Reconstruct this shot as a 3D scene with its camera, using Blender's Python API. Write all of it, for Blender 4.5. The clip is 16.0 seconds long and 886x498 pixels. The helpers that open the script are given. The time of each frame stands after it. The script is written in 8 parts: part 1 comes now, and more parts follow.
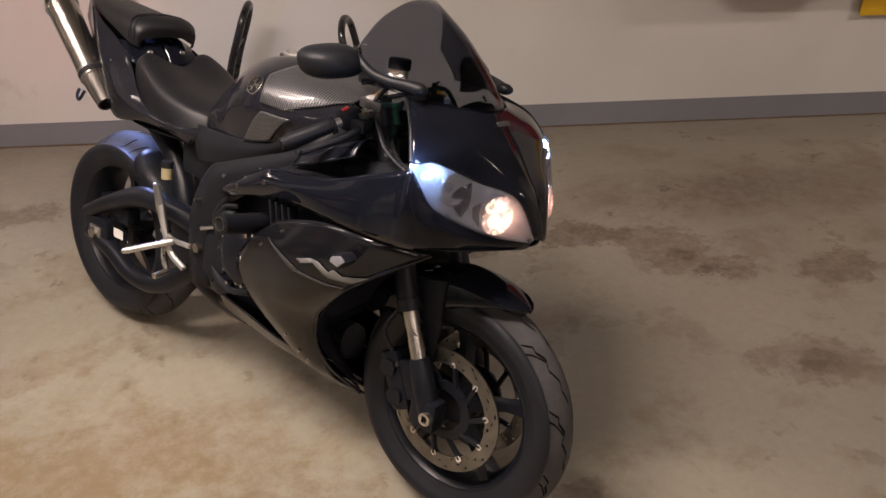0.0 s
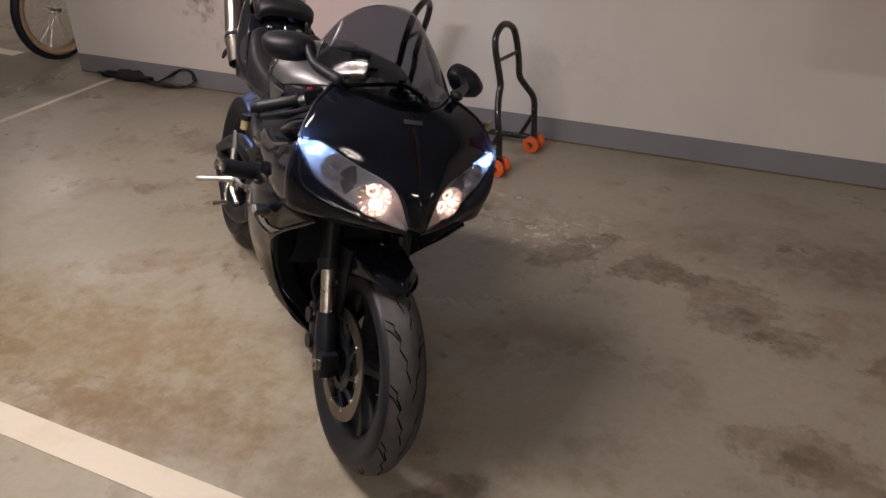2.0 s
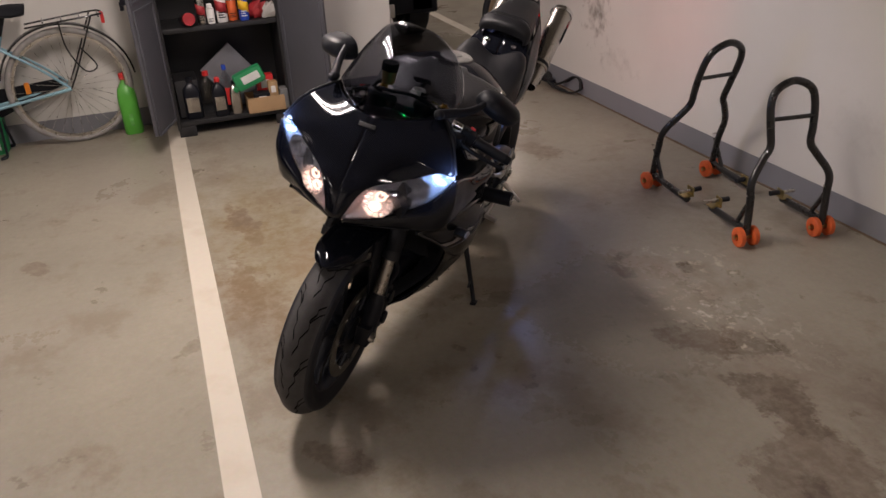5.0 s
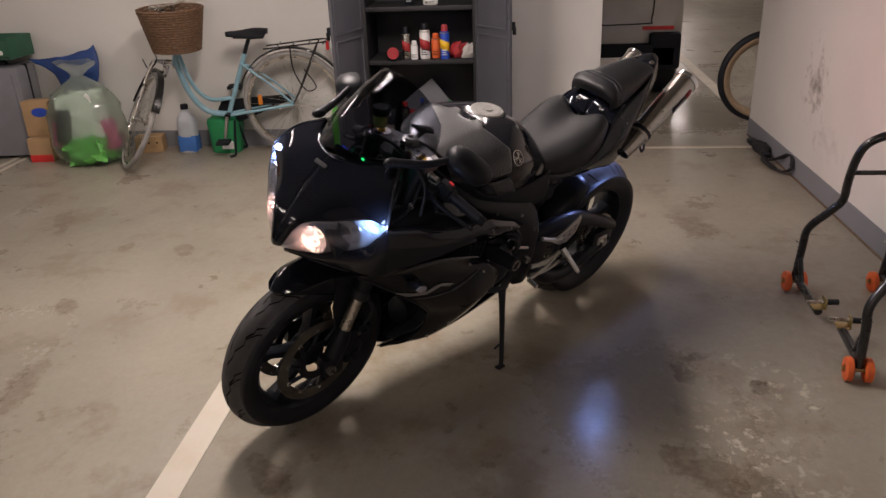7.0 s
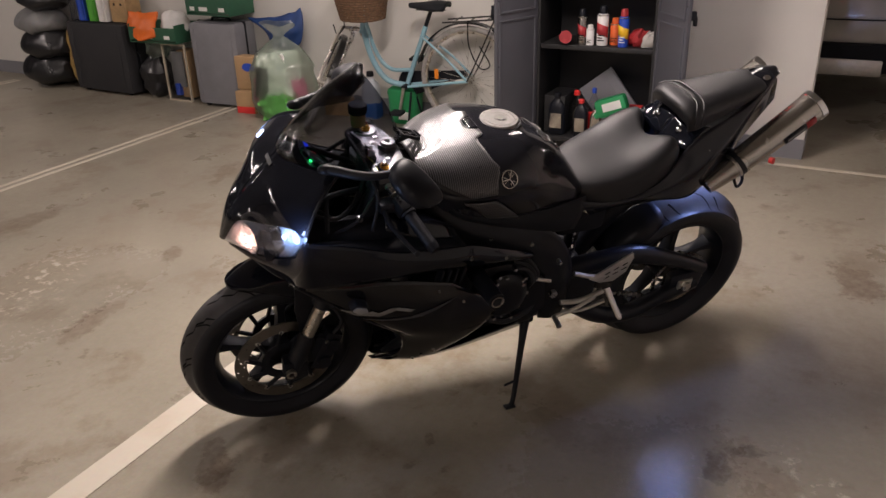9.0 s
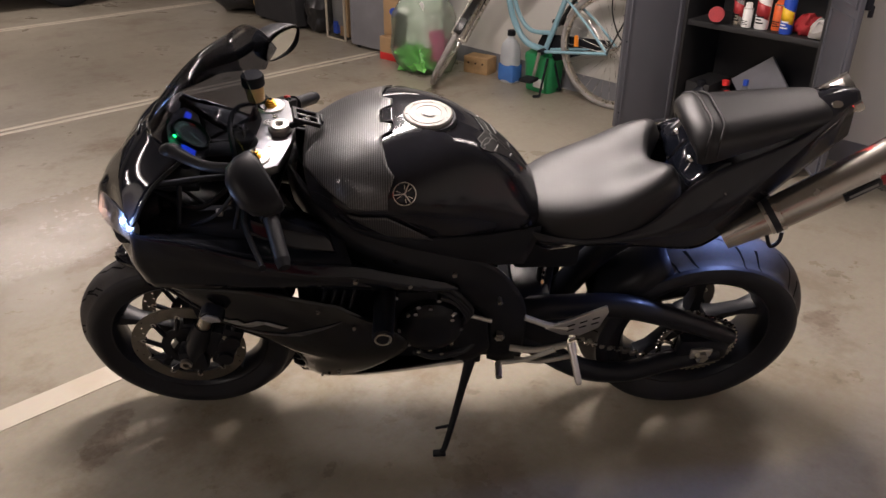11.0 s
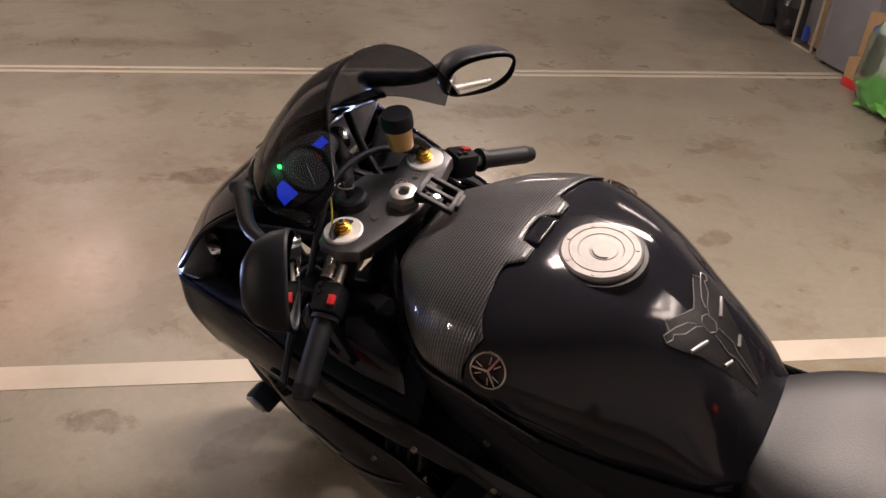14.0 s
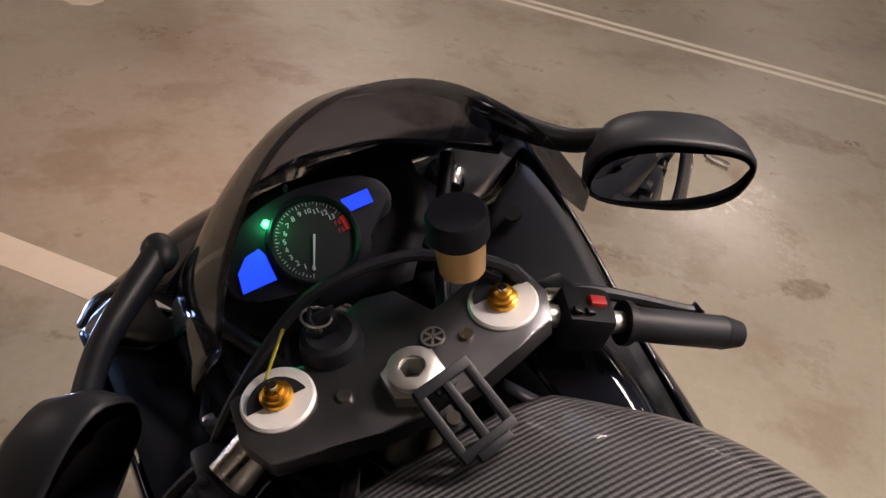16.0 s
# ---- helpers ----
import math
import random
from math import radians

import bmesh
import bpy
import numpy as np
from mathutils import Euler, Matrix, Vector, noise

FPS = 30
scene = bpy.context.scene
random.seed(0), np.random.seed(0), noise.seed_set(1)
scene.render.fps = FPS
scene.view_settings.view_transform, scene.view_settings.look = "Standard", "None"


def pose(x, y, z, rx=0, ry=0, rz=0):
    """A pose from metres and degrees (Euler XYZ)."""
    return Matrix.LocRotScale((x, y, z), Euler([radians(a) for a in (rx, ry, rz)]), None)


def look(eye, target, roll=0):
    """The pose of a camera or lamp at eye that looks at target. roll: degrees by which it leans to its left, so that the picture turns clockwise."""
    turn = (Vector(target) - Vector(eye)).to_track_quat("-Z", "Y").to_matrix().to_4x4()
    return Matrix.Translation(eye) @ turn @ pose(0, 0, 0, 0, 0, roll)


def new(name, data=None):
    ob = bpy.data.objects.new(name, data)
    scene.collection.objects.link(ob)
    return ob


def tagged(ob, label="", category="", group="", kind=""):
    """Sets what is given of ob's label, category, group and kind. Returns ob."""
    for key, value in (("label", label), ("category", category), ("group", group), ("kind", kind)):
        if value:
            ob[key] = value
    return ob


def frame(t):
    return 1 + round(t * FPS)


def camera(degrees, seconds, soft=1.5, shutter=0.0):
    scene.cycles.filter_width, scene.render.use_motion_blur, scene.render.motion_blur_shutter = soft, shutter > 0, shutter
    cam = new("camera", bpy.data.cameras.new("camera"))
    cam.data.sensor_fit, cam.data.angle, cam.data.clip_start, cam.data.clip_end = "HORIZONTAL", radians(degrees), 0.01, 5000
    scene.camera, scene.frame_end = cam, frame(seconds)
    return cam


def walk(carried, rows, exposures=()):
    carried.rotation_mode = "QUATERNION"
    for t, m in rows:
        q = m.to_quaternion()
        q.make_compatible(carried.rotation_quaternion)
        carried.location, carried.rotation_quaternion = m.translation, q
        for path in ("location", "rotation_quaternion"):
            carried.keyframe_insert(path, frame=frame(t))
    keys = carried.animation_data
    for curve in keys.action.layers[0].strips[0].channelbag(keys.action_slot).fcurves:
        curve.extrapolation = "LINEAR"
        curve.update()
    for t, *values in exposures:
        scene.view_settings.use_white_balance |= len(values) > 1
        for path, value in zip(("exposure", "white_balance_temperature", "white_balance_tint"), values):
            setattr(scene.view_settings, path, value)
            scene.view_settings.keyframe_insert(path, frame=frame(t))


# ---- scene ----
cam = camera(59.4, 16.0)
PATH = [
    (0, (1.002, -2.299, 1.589), (1.038, -0.587, 0.556), -1.4),
    (0.5, (1.235, -2.321, 1.601), (1.107, -0.6, 0.59), -1.7),
    (1, (1.488, -2.359, 1.609), (1.096, -0.678, 0.6), -2.0),
    (1.5, (1.746, -2.383, 1.622), (1.151, -0.769, 0.602), -2.5),
    (2, (1.99, -2.291, 1.622), (1.243, -0.731, 0.619), -1.0),
    (2.5, (2.235, -2.185, 1.624), (1.205, -0.775, 0.648), -2.6),
    (3, (2.51, -2.074, 1.645), (1.269, -0.855, 0.658), -3.0),
    (3.2, (2.59, -2.011, 1.658), (1.296, -0.851, 0.668), -3.0),
    (5.3, (3.186, -1.046, 1.608), (1.46, -0.593, 0.704), -3.3),
    (5.5, (3.214, -0.937, 1.616), (1.463, -0.567, 0.724), -3.6),
    (6, (3.323, -0.645, 1.618), (1.516, -0.495, 0.773), -3.1),
    (6.5, (3.301, -0.417, 1.6), (1.478, -0.444, 0.778), -2.2),
    (7, (3.203, -0.179, 1.574), (1.377, -0.379, 0.784), -2.2),
    (7.5, (3.135, 0.092, 1.583), (1.358, -0.346, 0.776), -1.9),
    (8, (3.044, 0.302, 1.579), (1.331, -0.304, 0.744), -1.8),
    (8.5, (2.853, 0.462, 1.574), (1.191, -0.277, 0.744), -1.6),
    (8.7, (2.779, 0.512, 1.573), (1.141, -0.285, 0.748), -1.8),
    (10.8, (1.899, 0.891, 1.525), (0.611, -0.323, 0.594), 0.0),
    (11, (1.831, 0.943, 1.531), (0.607, -0.332, 0.594), 0.4),
    (11.5, (1.671, 1.036, 1.534), (0.554, -0.315, 0.573), 0.6),
    (12, (1.499, 1.033, 1.533), (0.439, -0.359, 0.564), 0.8),
    (12.5, (1.35, 0.981, 1.535), (0.389, -0.476, 0.559), 1.1),
    (13, (1.247, 0.921, 1.54), (0.577, -0.681, 0.547), 2.0),
    (13.5, (1.124, 0.797, 1.526), (0.692, -0.873, 0.513), 3.1),
    (14, (1.028, 0.563, 1.516), (0.792, -1.129, 0.477), 3.1),
    (14.5, (0.947, 0.368, 1.494), (0.952, -1.315, 0.415), 3.0),
    (15, (0.862, 0.179, 1.478), (1.123, -1.461, 0.364), 3.5),
    (15.5, (0.852, 0.01, 1.459), (1.193, -1.562, 0.27), 5.2),
    (16, (0.832, -0.108, 1.413), (1.231, -1.628, 0.176), 9.9),
]
walk(cam, [(t, look(eye, target, roll)) for t, eye, target, roll in PATH], [(0.0, 0.0, 6900, 12), (1.0, -0.1, 6750, 11), (2.0, -0.18, 6500, 10), (3.0, -0.25, 6500, 10), (5.5, -0.12, 6500, 11), (7.5, -0.05, 6500, 11), (8.5, 0.05, 6500, 11), (11.0, 0.22, 6500, 10), (12.5, 0.22, 6500, 10), (13.0, 0.26, 6600, 11), (14.0, 0.08, 6900, 14), (15.0, 0.0, 6900, 14), (16.0, -0.02, 6800, 13)])

# ---- world and lamps ----
world = bpy.data.worlds.new("garage_world")
scene.world = world
world.use_nodes = True
world.node_tree.nodes["Background"].inputs[0].default_value = (0.9, 0.95, 1.0, 1)
world.node_tree.nodes["Background"].inputs[1].default_value = 0.02
CEIL = 2.45


def area_lamp(name, m, power, sx, sy, color):
    data = bpy.data.lights.new(name, "AREA")
    data.shape, data.size, data.size_y, data.energy, data.color = "RECTANGLE", sx, sy, power, color
    ob = new(name, data)
    ob.matrix_world = m
    return ob


TUBE = (1.0, 0.865, 0.81)
# (-1.3, -2.9), (-1.2, -0.1) and (5.2, -0.6) are unseen fill, added to brighten the floor
TUBES = [(0.15, -1.12, 72, 1.3), (2.2, -3.6, 20, 1.2), (0.0, -6.7, 32, 1.2), (3.6, -6.0, 36, 1.2), (-4.9, 2.6, 24, 1.2), (-8.8, 1.0, 42, 1.2), (-13.2, 2.9, 46, 1.2), (-1.3, -2.9, 9, 1.2), (-1.2, -0.1, 9, 1.2), (5.2, -0.6, 46, 1.2), (-1.9, 4.0, 20, 1.2)]

# ---- materials ----
def mat(name, color, rough=0.5, metal=0.0, vary=0.12, scale=8.0, bump=0.0, bump_scale=60.0, coat=0.0, spec=0.5, second=None, mix=(0.45, 0.6)):
    """A procedural surface: two scales of colour change, uneven gloss and fine relief."""
    m = bpy.data.materials.new(name)
    m.use_nodes = True
    nt = m.node_tree
    b = nt.nodes["Principled BSDF"]
    b.inputs["Metallic"].default_value = metal
    b.inputs["Coat Weight"].default_value = coat
    b.inputs["Coat Roughness"].default_value = 0.04
    b.inputs["Specular IOR Level"].default_value = spec
    tc = nt.nodes.new("ShaderNodeTexCoord")
    n1 = nt.nodes.new("ShaderNodeTexNoise")
    n1.inputs["Scale"].default_value, n1.inputs["Detail"].default_value = scale, 6
    n2 = nt.nodes.new("ShaderNodeTexNoise")
    n2.inputs["Scale"].default_value, n2.inputs["Detail"].default_value = bump_scale, 4
    nt.links.new(tc.outputs["Object"], n1.inputs["Vector"])
    nt.links.new(tc.outputs["Object"], n2.inputs["Vector"])
    ramp = nt.nodes.new("ShaderNodeValToRGB")
    ramp.color_ramp.elements[0].position, ramp.color_ramp.elements[1].position = mix if second else (0.3, 0.7)
    c2 = second or tuple(c * (1 + vary) for c in color)
    c1 = color if second else tuple(c * (1 - vary) for c in color)
    ramp.color_ramp.elements[0].color, ramp.color_ramp.elements[1].color = (*c1, 1), (*c2, 1)
    nt.links.new(n1.outputs["Fac"], ramp.inputs["Fac"])
    fine = nt.nodes.new("ShaderNodeMixRGB")
    fine.blend_type = "MULTIPLY"
    fine.inputs[0].default_value = vary
    nt.links.new(ramp.outputs["Color"], fine.inputs[1])
    nt.links.new(n2.outputs["Color"], fine.inputs[2])
    nt.links.new(fine.outputs[0], b.inputs["Base Color"])
    mr = nt.nodes.new("ShaderNodeMapRange")
    mr.inputs["To Min"].default_value, mr.inputs["To Max"].default_value = rough * 0.8, min(1, rough * 1.2)
    nt.links.new(n1.outputs["Fac"], mr.inputs["Value"])
    nt.links.new(mr.outputs[0], b.inputs["Roughness"])
    if bump:
        bp = nt.nodes.new("ShaderNodeBump")
        bp.inputs["Strength"].default_value, bp.inputs["Distance"].default_value = bump, 0.002
        nt.links.new(n2.outputs["Fac"], bp.inputs["Height"])
        nt.links.new(bp.outputs[0], b.inputs["Normal"])
    return m


def glow(name, color, strength):
    m = bpy.data.materials.new(name)
    m.use_nodes = True
    b = m.node_tree.nodes["Principled BSDF"]
    b.inputs["Base Color"].default_value = (*color, 1)
    b.inputs["Emission Color"].default_value = (*color, 1)
    b.inputs["Emission Strength"].default_value = strength
    return m


def clear(name, color, rough=0.03, haze=0.0, gloss=0.55, least=0.035):
    """Thin clear or smoked plastic: part see-through, part glossy by the angle."""
    m = bpy.data.materials.new(name)
    m.use_nodes = True
    nt = m.node_tree
    nt.nodes.remove(nt.nodes["Principled BSDF"])
    out = nt.nodes["Material Output"]
    tr = nt.nodes.new("ShaderNodeBsdfTransparent")
    tr.inputs[0].default_value = (*color, 1)
    gl = nt.nodes.new("ShaderNodeBsdfGlossy")
    gl.inputs["Roughness"].default_value = rough
    gl.inputs["Color"].default_value = (0.9, 0.9, 0.9, 1)
    lw = nt.nodes.new("ShaderNodeLayerWeight")
    lw.inputs["Blend"].default_value = 0.5
    pw = nt.nodes.new("ShaderNodeMath")
    pw.operation = "POWER"
    pw.inputs[1].default_value = 4.0
    nt.links.new(lw.outputs["Facing"], pw.inputs[0])
    fr = nt.nodes.new("ShaderNodeMapRange")
    fr.inputs["To Min"].default_value, fr.inputs["To Max"].default_value = least, gloss
    nt.links.new(pw.outputs[0], fr.inputs["Value"])
    mx = nt.nodes.new("ShaderNodeMixShader")
    through_ = tr.outputs[0]
    if haze:
        # fine scratches and dust scatter a little of the light
        tl = nt.nodes.new("ShaderNodeBsdfTranslucent")
        tl.inputs[0].default_value = (0.8, 0.8, 0.8, 1)
        hz = nt.nodes.new("ShaderNodeMixShader")
        hz.inputs[0].default_value = haze
        nt.links.new(through_, hz.inputs[1])
        nt.links.new(tl.outputs[0], hz.inputs[2])
        through_ = hz.outputs[0]
    nt.links.new(fr.outputs[0], mx.inputs[0])
    nt.links.new(through_, mx.inputs[1])
    nt.links.new(gl.outputs[0], mx.inputs[2])
    nt.links.new(mx.outputs[0], out.inputs["Surface"])
    return m


def carbon():
    m = mat("carbon_weave", (0.035, 0.035, 0.038), 0.3, 0.0, 0.2, 20, coat=0.35, spec=0.45)
    nt = m.node_tree
    b = nt.nodes["Principled BSDF"]
    tc = nt.nodes["Texture Coordinate"]
    heights = []
    for axis, scale, dist in (("X", 62.0, 1.2), ("Y", 62.0, 0.6)):
        w = nt.nodes.new("ShaderNodeTexWave")
        w.bands_direction = axis
        w.inputs["Scale"].default_value = scale
        w.inputs["Distortion"].default_value = dist
        w.inputs["Detail Scale"].default_value = 0.4
        nt.links.new(tc.outputs["Object"], w.inputs["Vector"])
        heights.append(w)
    mul = nt.nodes.new("ShaderNodeMath")
    mul.operation = "MULTIPLY_ADD"
    mul.inputs[1].default_value = 0.26
    nt.links.new(heights[1].outputs["Fac"], mul.inputs[0])
    nt.links.new(heights[0].outputs["Fac"], mul.inputs[2])
    ramp = nt.nodes.new("ShaderNodeValToRGB")
    ramp.color_ramp.elements[0].position, ramp.color_ramp.elements[1].position = 0.35, 1.0
    ramp.color_ramp.elements[0].color, ramp.color_ramp.elements[1].color = (0.010, 0.010, 0.011, 1), (0.090, 0.090, 0.096, 1)
    nt.links.new(mul.outputs[0], ramp.inputs["Fac"])
    nt.links.new(ramp.outputs["Color"], b.inputs["Base Color"])
    bp = nt.nodes.new("ShaderNodeBump")
    bp.inputs["Strength"].default_value, bp.inputs["Distance"].default_value = 0.3, 0.0012
    nt.links.new(mul.outputs[0], bp.inputs["Height"])
    nt.links.new(bp.outputs[0], b.inputs["Normal"])
    return m


def floor_material():
    m = mat("garage_floor_coating", (0.315, 0.284, 0.226), 0.34, 0, 0.16, 0.8, bump=0.10, bump_scale=70, spec=0.28)
    nt = m.node_tree
    b = nt.nodes["Principled BSDF"]
    tc = nt.nodes["Texture Coordinate"]
    base = b.inputs["Base Color"].links[0].from_socket
    # drifting dirt over the whole floor
    nz = nt.nodes.new("ShaderNodeTexNoise")
    nz.inputs["Scale"].default_value, nz.inputs["Detail"].default_value, nz.inputs["Roughness"].default_value = 2.3, 12, 0.68
    nt.links.new(tc.outputs["Object"], nz.inputs["Vector"])
    rp = nt.nodes.new("ShaderNodeValToRGB")
    rp.color_ramp.elements[0].position, rp.color_ramp.elements[1].position = 0.53, 0.61
    nt.links.new(nz.outputs["Fac"], rp.inputs["Fac"])
    dirt = nt.nodes.new("ShaderNodeMixRGB")
    dirt.inputs[2].default_value = (0.17, 0.125, 0.085, 1)
    fac = nt.nodes.new("ShaderNodeMath")
    fac.operation = "MULTIPLY"
    fac.inputs[1].default_value = 0.42
    nt.links.new(rp.outputs["Color"], fac.inputs[0])
    nt.links.new(fac.outputs[0], dirt.inputs[0])
    nt.links.new(base, dirt.inputs[1])
    last = dirt.outputs[0]
    fn = nt.nodes.new("ShaderNodeTexNoise")
    fn.inputs["Scale"].default_value, fn.inputs["Detail"].default_value, fn.inputs["Roughness"].default_value = 26.0, 10, 0.75
    nt.links.new(tc.outputs["Object"], fn.inputs["Vector"])
    fr = nt.nodes.new("ShaderNodeMapRange")
    fr.inputs["From Min"].default_value, fr.inputs["From Max"].default_value = 0.3, 0.7
    fr.inputs["To Min"].default_value, fr.inputs["To Max"].default_value = 0.90, 1.06
    nt.links.new(fn.outputs["Fac"], fr.inputs["Value"])
    mot = nt.nodes.new("ShaderNodeVectorMath")
    mot.operation = "SCALE"
    nt.links.new(last, mot.inputs[0])
    nt.links.new(fr.outputs[0], mot.inputs["Scale"])
    last = mot.outputs[0]
    # old wet and oily patches with ragged rims, one deepened as shade: centre, half sizes, turn, colour, strength
    def noise(scale, detail, rough):
        n = nt.nodes.new("ShaderNodeTexNoise")
        n.inputs["Scale"].default_value, n.inputs["Detail"].default_value, n.inputs["Roughness"].default_value = scale, detail, rough
        nt.links.new(tc.outputs["Object"], n.inputs["Vector"])
        return n

    def remap(socket, a, b, lo, hi):
        r = nt.nodes.new("ShaderNodeMapRange")
        for key, value in (("From Min", a), ("From Max", b), ("To Min", lo), ("To Max", hi)):
            r.inputs[key].default_value = value
        nt.links.new(socket, r.inputs["Value"])
        return r.outputs[0]

    def times(a, b):
        r = nt.nodes.new("ShaderNodeMath")
        r.operation = "MULTIPLY"
        nt.links.new(a, r.inputs[0])
        nt.links.new(b, r.inputs[1])
        return r.outputs[0]

    wob = noise(6.0, 12, 0.74)
    speckle = noise(19.0, 9, 0.7)
    grime = remap(speckle.outputs["Fac"], 0.40, 0.60, 0.45, 1.0)
    flakes = remap(speckle.outputs["Fac"], 0.53, 0.60, 0.0, 1.0)
    # trodden coating: dull and polished patches, with glossy flakes where it peels
    gloss = remap(noise(2.0, 9, 0.7).outputs["Fac"], 0.40, 0.62, 0.42, 0.27)
    for (cx, cy, sx, sy, turn, col, k) in STAINS_AND_DIMMING:
        mp = nt.nodes.new("ShaderNodeMapping")
        mp.vector_type = "TEXTURE"
        mp.inputs["Location"].default_value = (cx, cy, 0)
        mp.inputs["Rotation"].default_value = (0, 0, radians(turn))
        mp.inputs["Scale"].default_value = (sx, sy, 1)
        nt.links.new(tc.outputs["Object"], mp.inputs["Vector"])
        ln = nt.nodes.new("ShaderNodeVectorMath")
        ln.operation = "LENGTH"
        nt.links.new(mp.outputs[0], ln.inputs[0])
        ad = nt.nodes.new("ShaderNodeMath")
        ad.operation = "MULTIPLY_ADD"
        ad.inputs[1].default_value = 3.4
        nt.links.new(wob.outputs["Fac"], ad.inputs[0])
        nt.links.new(ln.outputs["Value"], ad.inputs[2])
        soft = sx > 0.38
        f = remap(ad.outputs[0], 2.1 if soft else 2.35, 3.0 if soft else 2.6, k, 0.0)
        f = times(f, flakes if col[0] > 0.48 else grime)
        if col[0] > 0.48:
            gm = nt.nodes.new("ShaderNodeMix")
            gm.inputs["B"].default_value = 0.10
            nt.links.new(f, gm.inputs["Factor"])
            nt.links.new(gloss, gm.inputs["A"])
            gloss = gm.outputs["Result"]
        mx = nt.nodes.new("ShaderNodeMixRGB")
        mx.inputs[2].default_value = (*col, 1)
        nt.links.new(f, mx.inputs[0])
        nt.links.new(last, mx.inputs[1])
        last = mx.outputs[0]
    # coating worn smooth beside the machine, streaked like a wiped puddle
    streak = remap(noise(34.0, 8, 0.7).outputs["Fac"], 0.38, 0.58, 0.45, 1.0)
    smooth = None
    for cx, cy, sx, sy in ((0.98, 0.26, 0.42, 0.34), (0.85, -2.45, 0.62, 0.36), (-3.35, 1.22, 0.75, 0.42)):
        mp = nt.nodes.new("ShaderNodeMapping")
        mp.vector_type = "TEXTURE"
        mp.inputs["Location"].default_value, mp.inputs["Scale"].default_value = (cx, cy, 0), (sx, sy, 1)
        nt.links.new(tc.outputs["Object"], mp.inputs["Vector"])
        ln = nt.nodes.new("ShaderNodeVectorMath")
        ln.operation = "LENGTH"
        nt.links.new(mp.outputs[0], ln.inputs[0])
        one = times(remap(ln.outputs["Value"], 0.6, 1.3, 1.0, 0.0), streak)
        if smooth is None:
            smooth = one
        else:
            mxm = nt.nodes.new("ShaderNodeMath")
            mxm.operation = "MAXIMUM"
            nt.links.new(smooth, mxm.inputs[0])
            nt.links.new(one, mxm.inputs[1])
            smooth = mxm.outputs[0]
    gm = nt.nodes.new("ShaderNodeMix")
    gm.inputs["B"].default_value = 0.10
    nt.links.new(smooth, gm.inputs["Factor"])
    nt.links.new(gloss, gm.inputs["A"])
    gloss = gm.outputs["Result"]
    rip = nt.nodes.new("ShaderNodeBump")
    rip.inputs["Strength"].default_value, rip.inputs["Distance"].default_value = 0.45, 0.0016
    nt.links.new(times(noise(42.0, 5, 0.65).outputs["Fac"], smooth), rip.inputs["Height"])
    if b.inputs["Normal"].links:
        nt.links.new(b.inputs["Normal"].links[0].from_socket, rip.inputs["Normal"])
    nt.links.new(rip.outputs[0], b.inputs["Normal"])
    # scuffed footmarks and drips all over
    scuff = times(remap(noise(9.0, 6, 0.6).outputs["Fac"], 0.62, 0.67, 0.0, 0.5), remap(noise(1.3, 3, 0.5).outputs["Fac"], 0.48, 0.58, 0.0, 1.0))
    mx = nt.nodes.new("ShaderNodeMixRGB")
    mx.inputs[2].default_value = (0.13, 0.10, 0.07, 1)
    nt.links.new(scuff, mx.inputs[0])
    nt.links.new(last, mx.inputs[1])
    last = mx.outputs[0]
    # scattered small dark specks
    vo = nt.nodes.new("ShaderNodeTexVoronoi")
    vo.inputs["Scale"].default_value = 7.0
    nt.links.new(tc.outputs["Object"], vo.inputs["Vector"])
    vr = nt.nodes.new("ShaderNodeMapRange")
    vr.inputs["From Min"].default_value, vr.inputs["From Max"].default_value = 0.035, 0.09
    vr.inputs["To Min"].default_value, vr.inputs["To Max"].default_value = 0.6, 0.0
    nt.links.new(vo.outputs["Distance"], vr.inputs["Value"])
    sp = nt.nodes.new("ShaderNodeMixRGB")
    sp.inputs[2].default_value = (0.10, 0.075, 0.055, 1)
    gate = nt.nodes.new("ShaderNodeMath")
    gate.operation = "MULTIPLY"
    nt.links.new(vr.outputs[0], gate.inputs[0])
    nt.links.new(rp.outputs["Color"], gate.inputs[1])
    nt.links.new(gate.outputs[0], sp.inputs[0])
    nt.links.new(last, sp.inputs[1])
    nt.links.new(sp.outputs[0], b.inputs["Base Color"])
    nt.links.new(gloss, b.inputs["Roughness"])
    return m


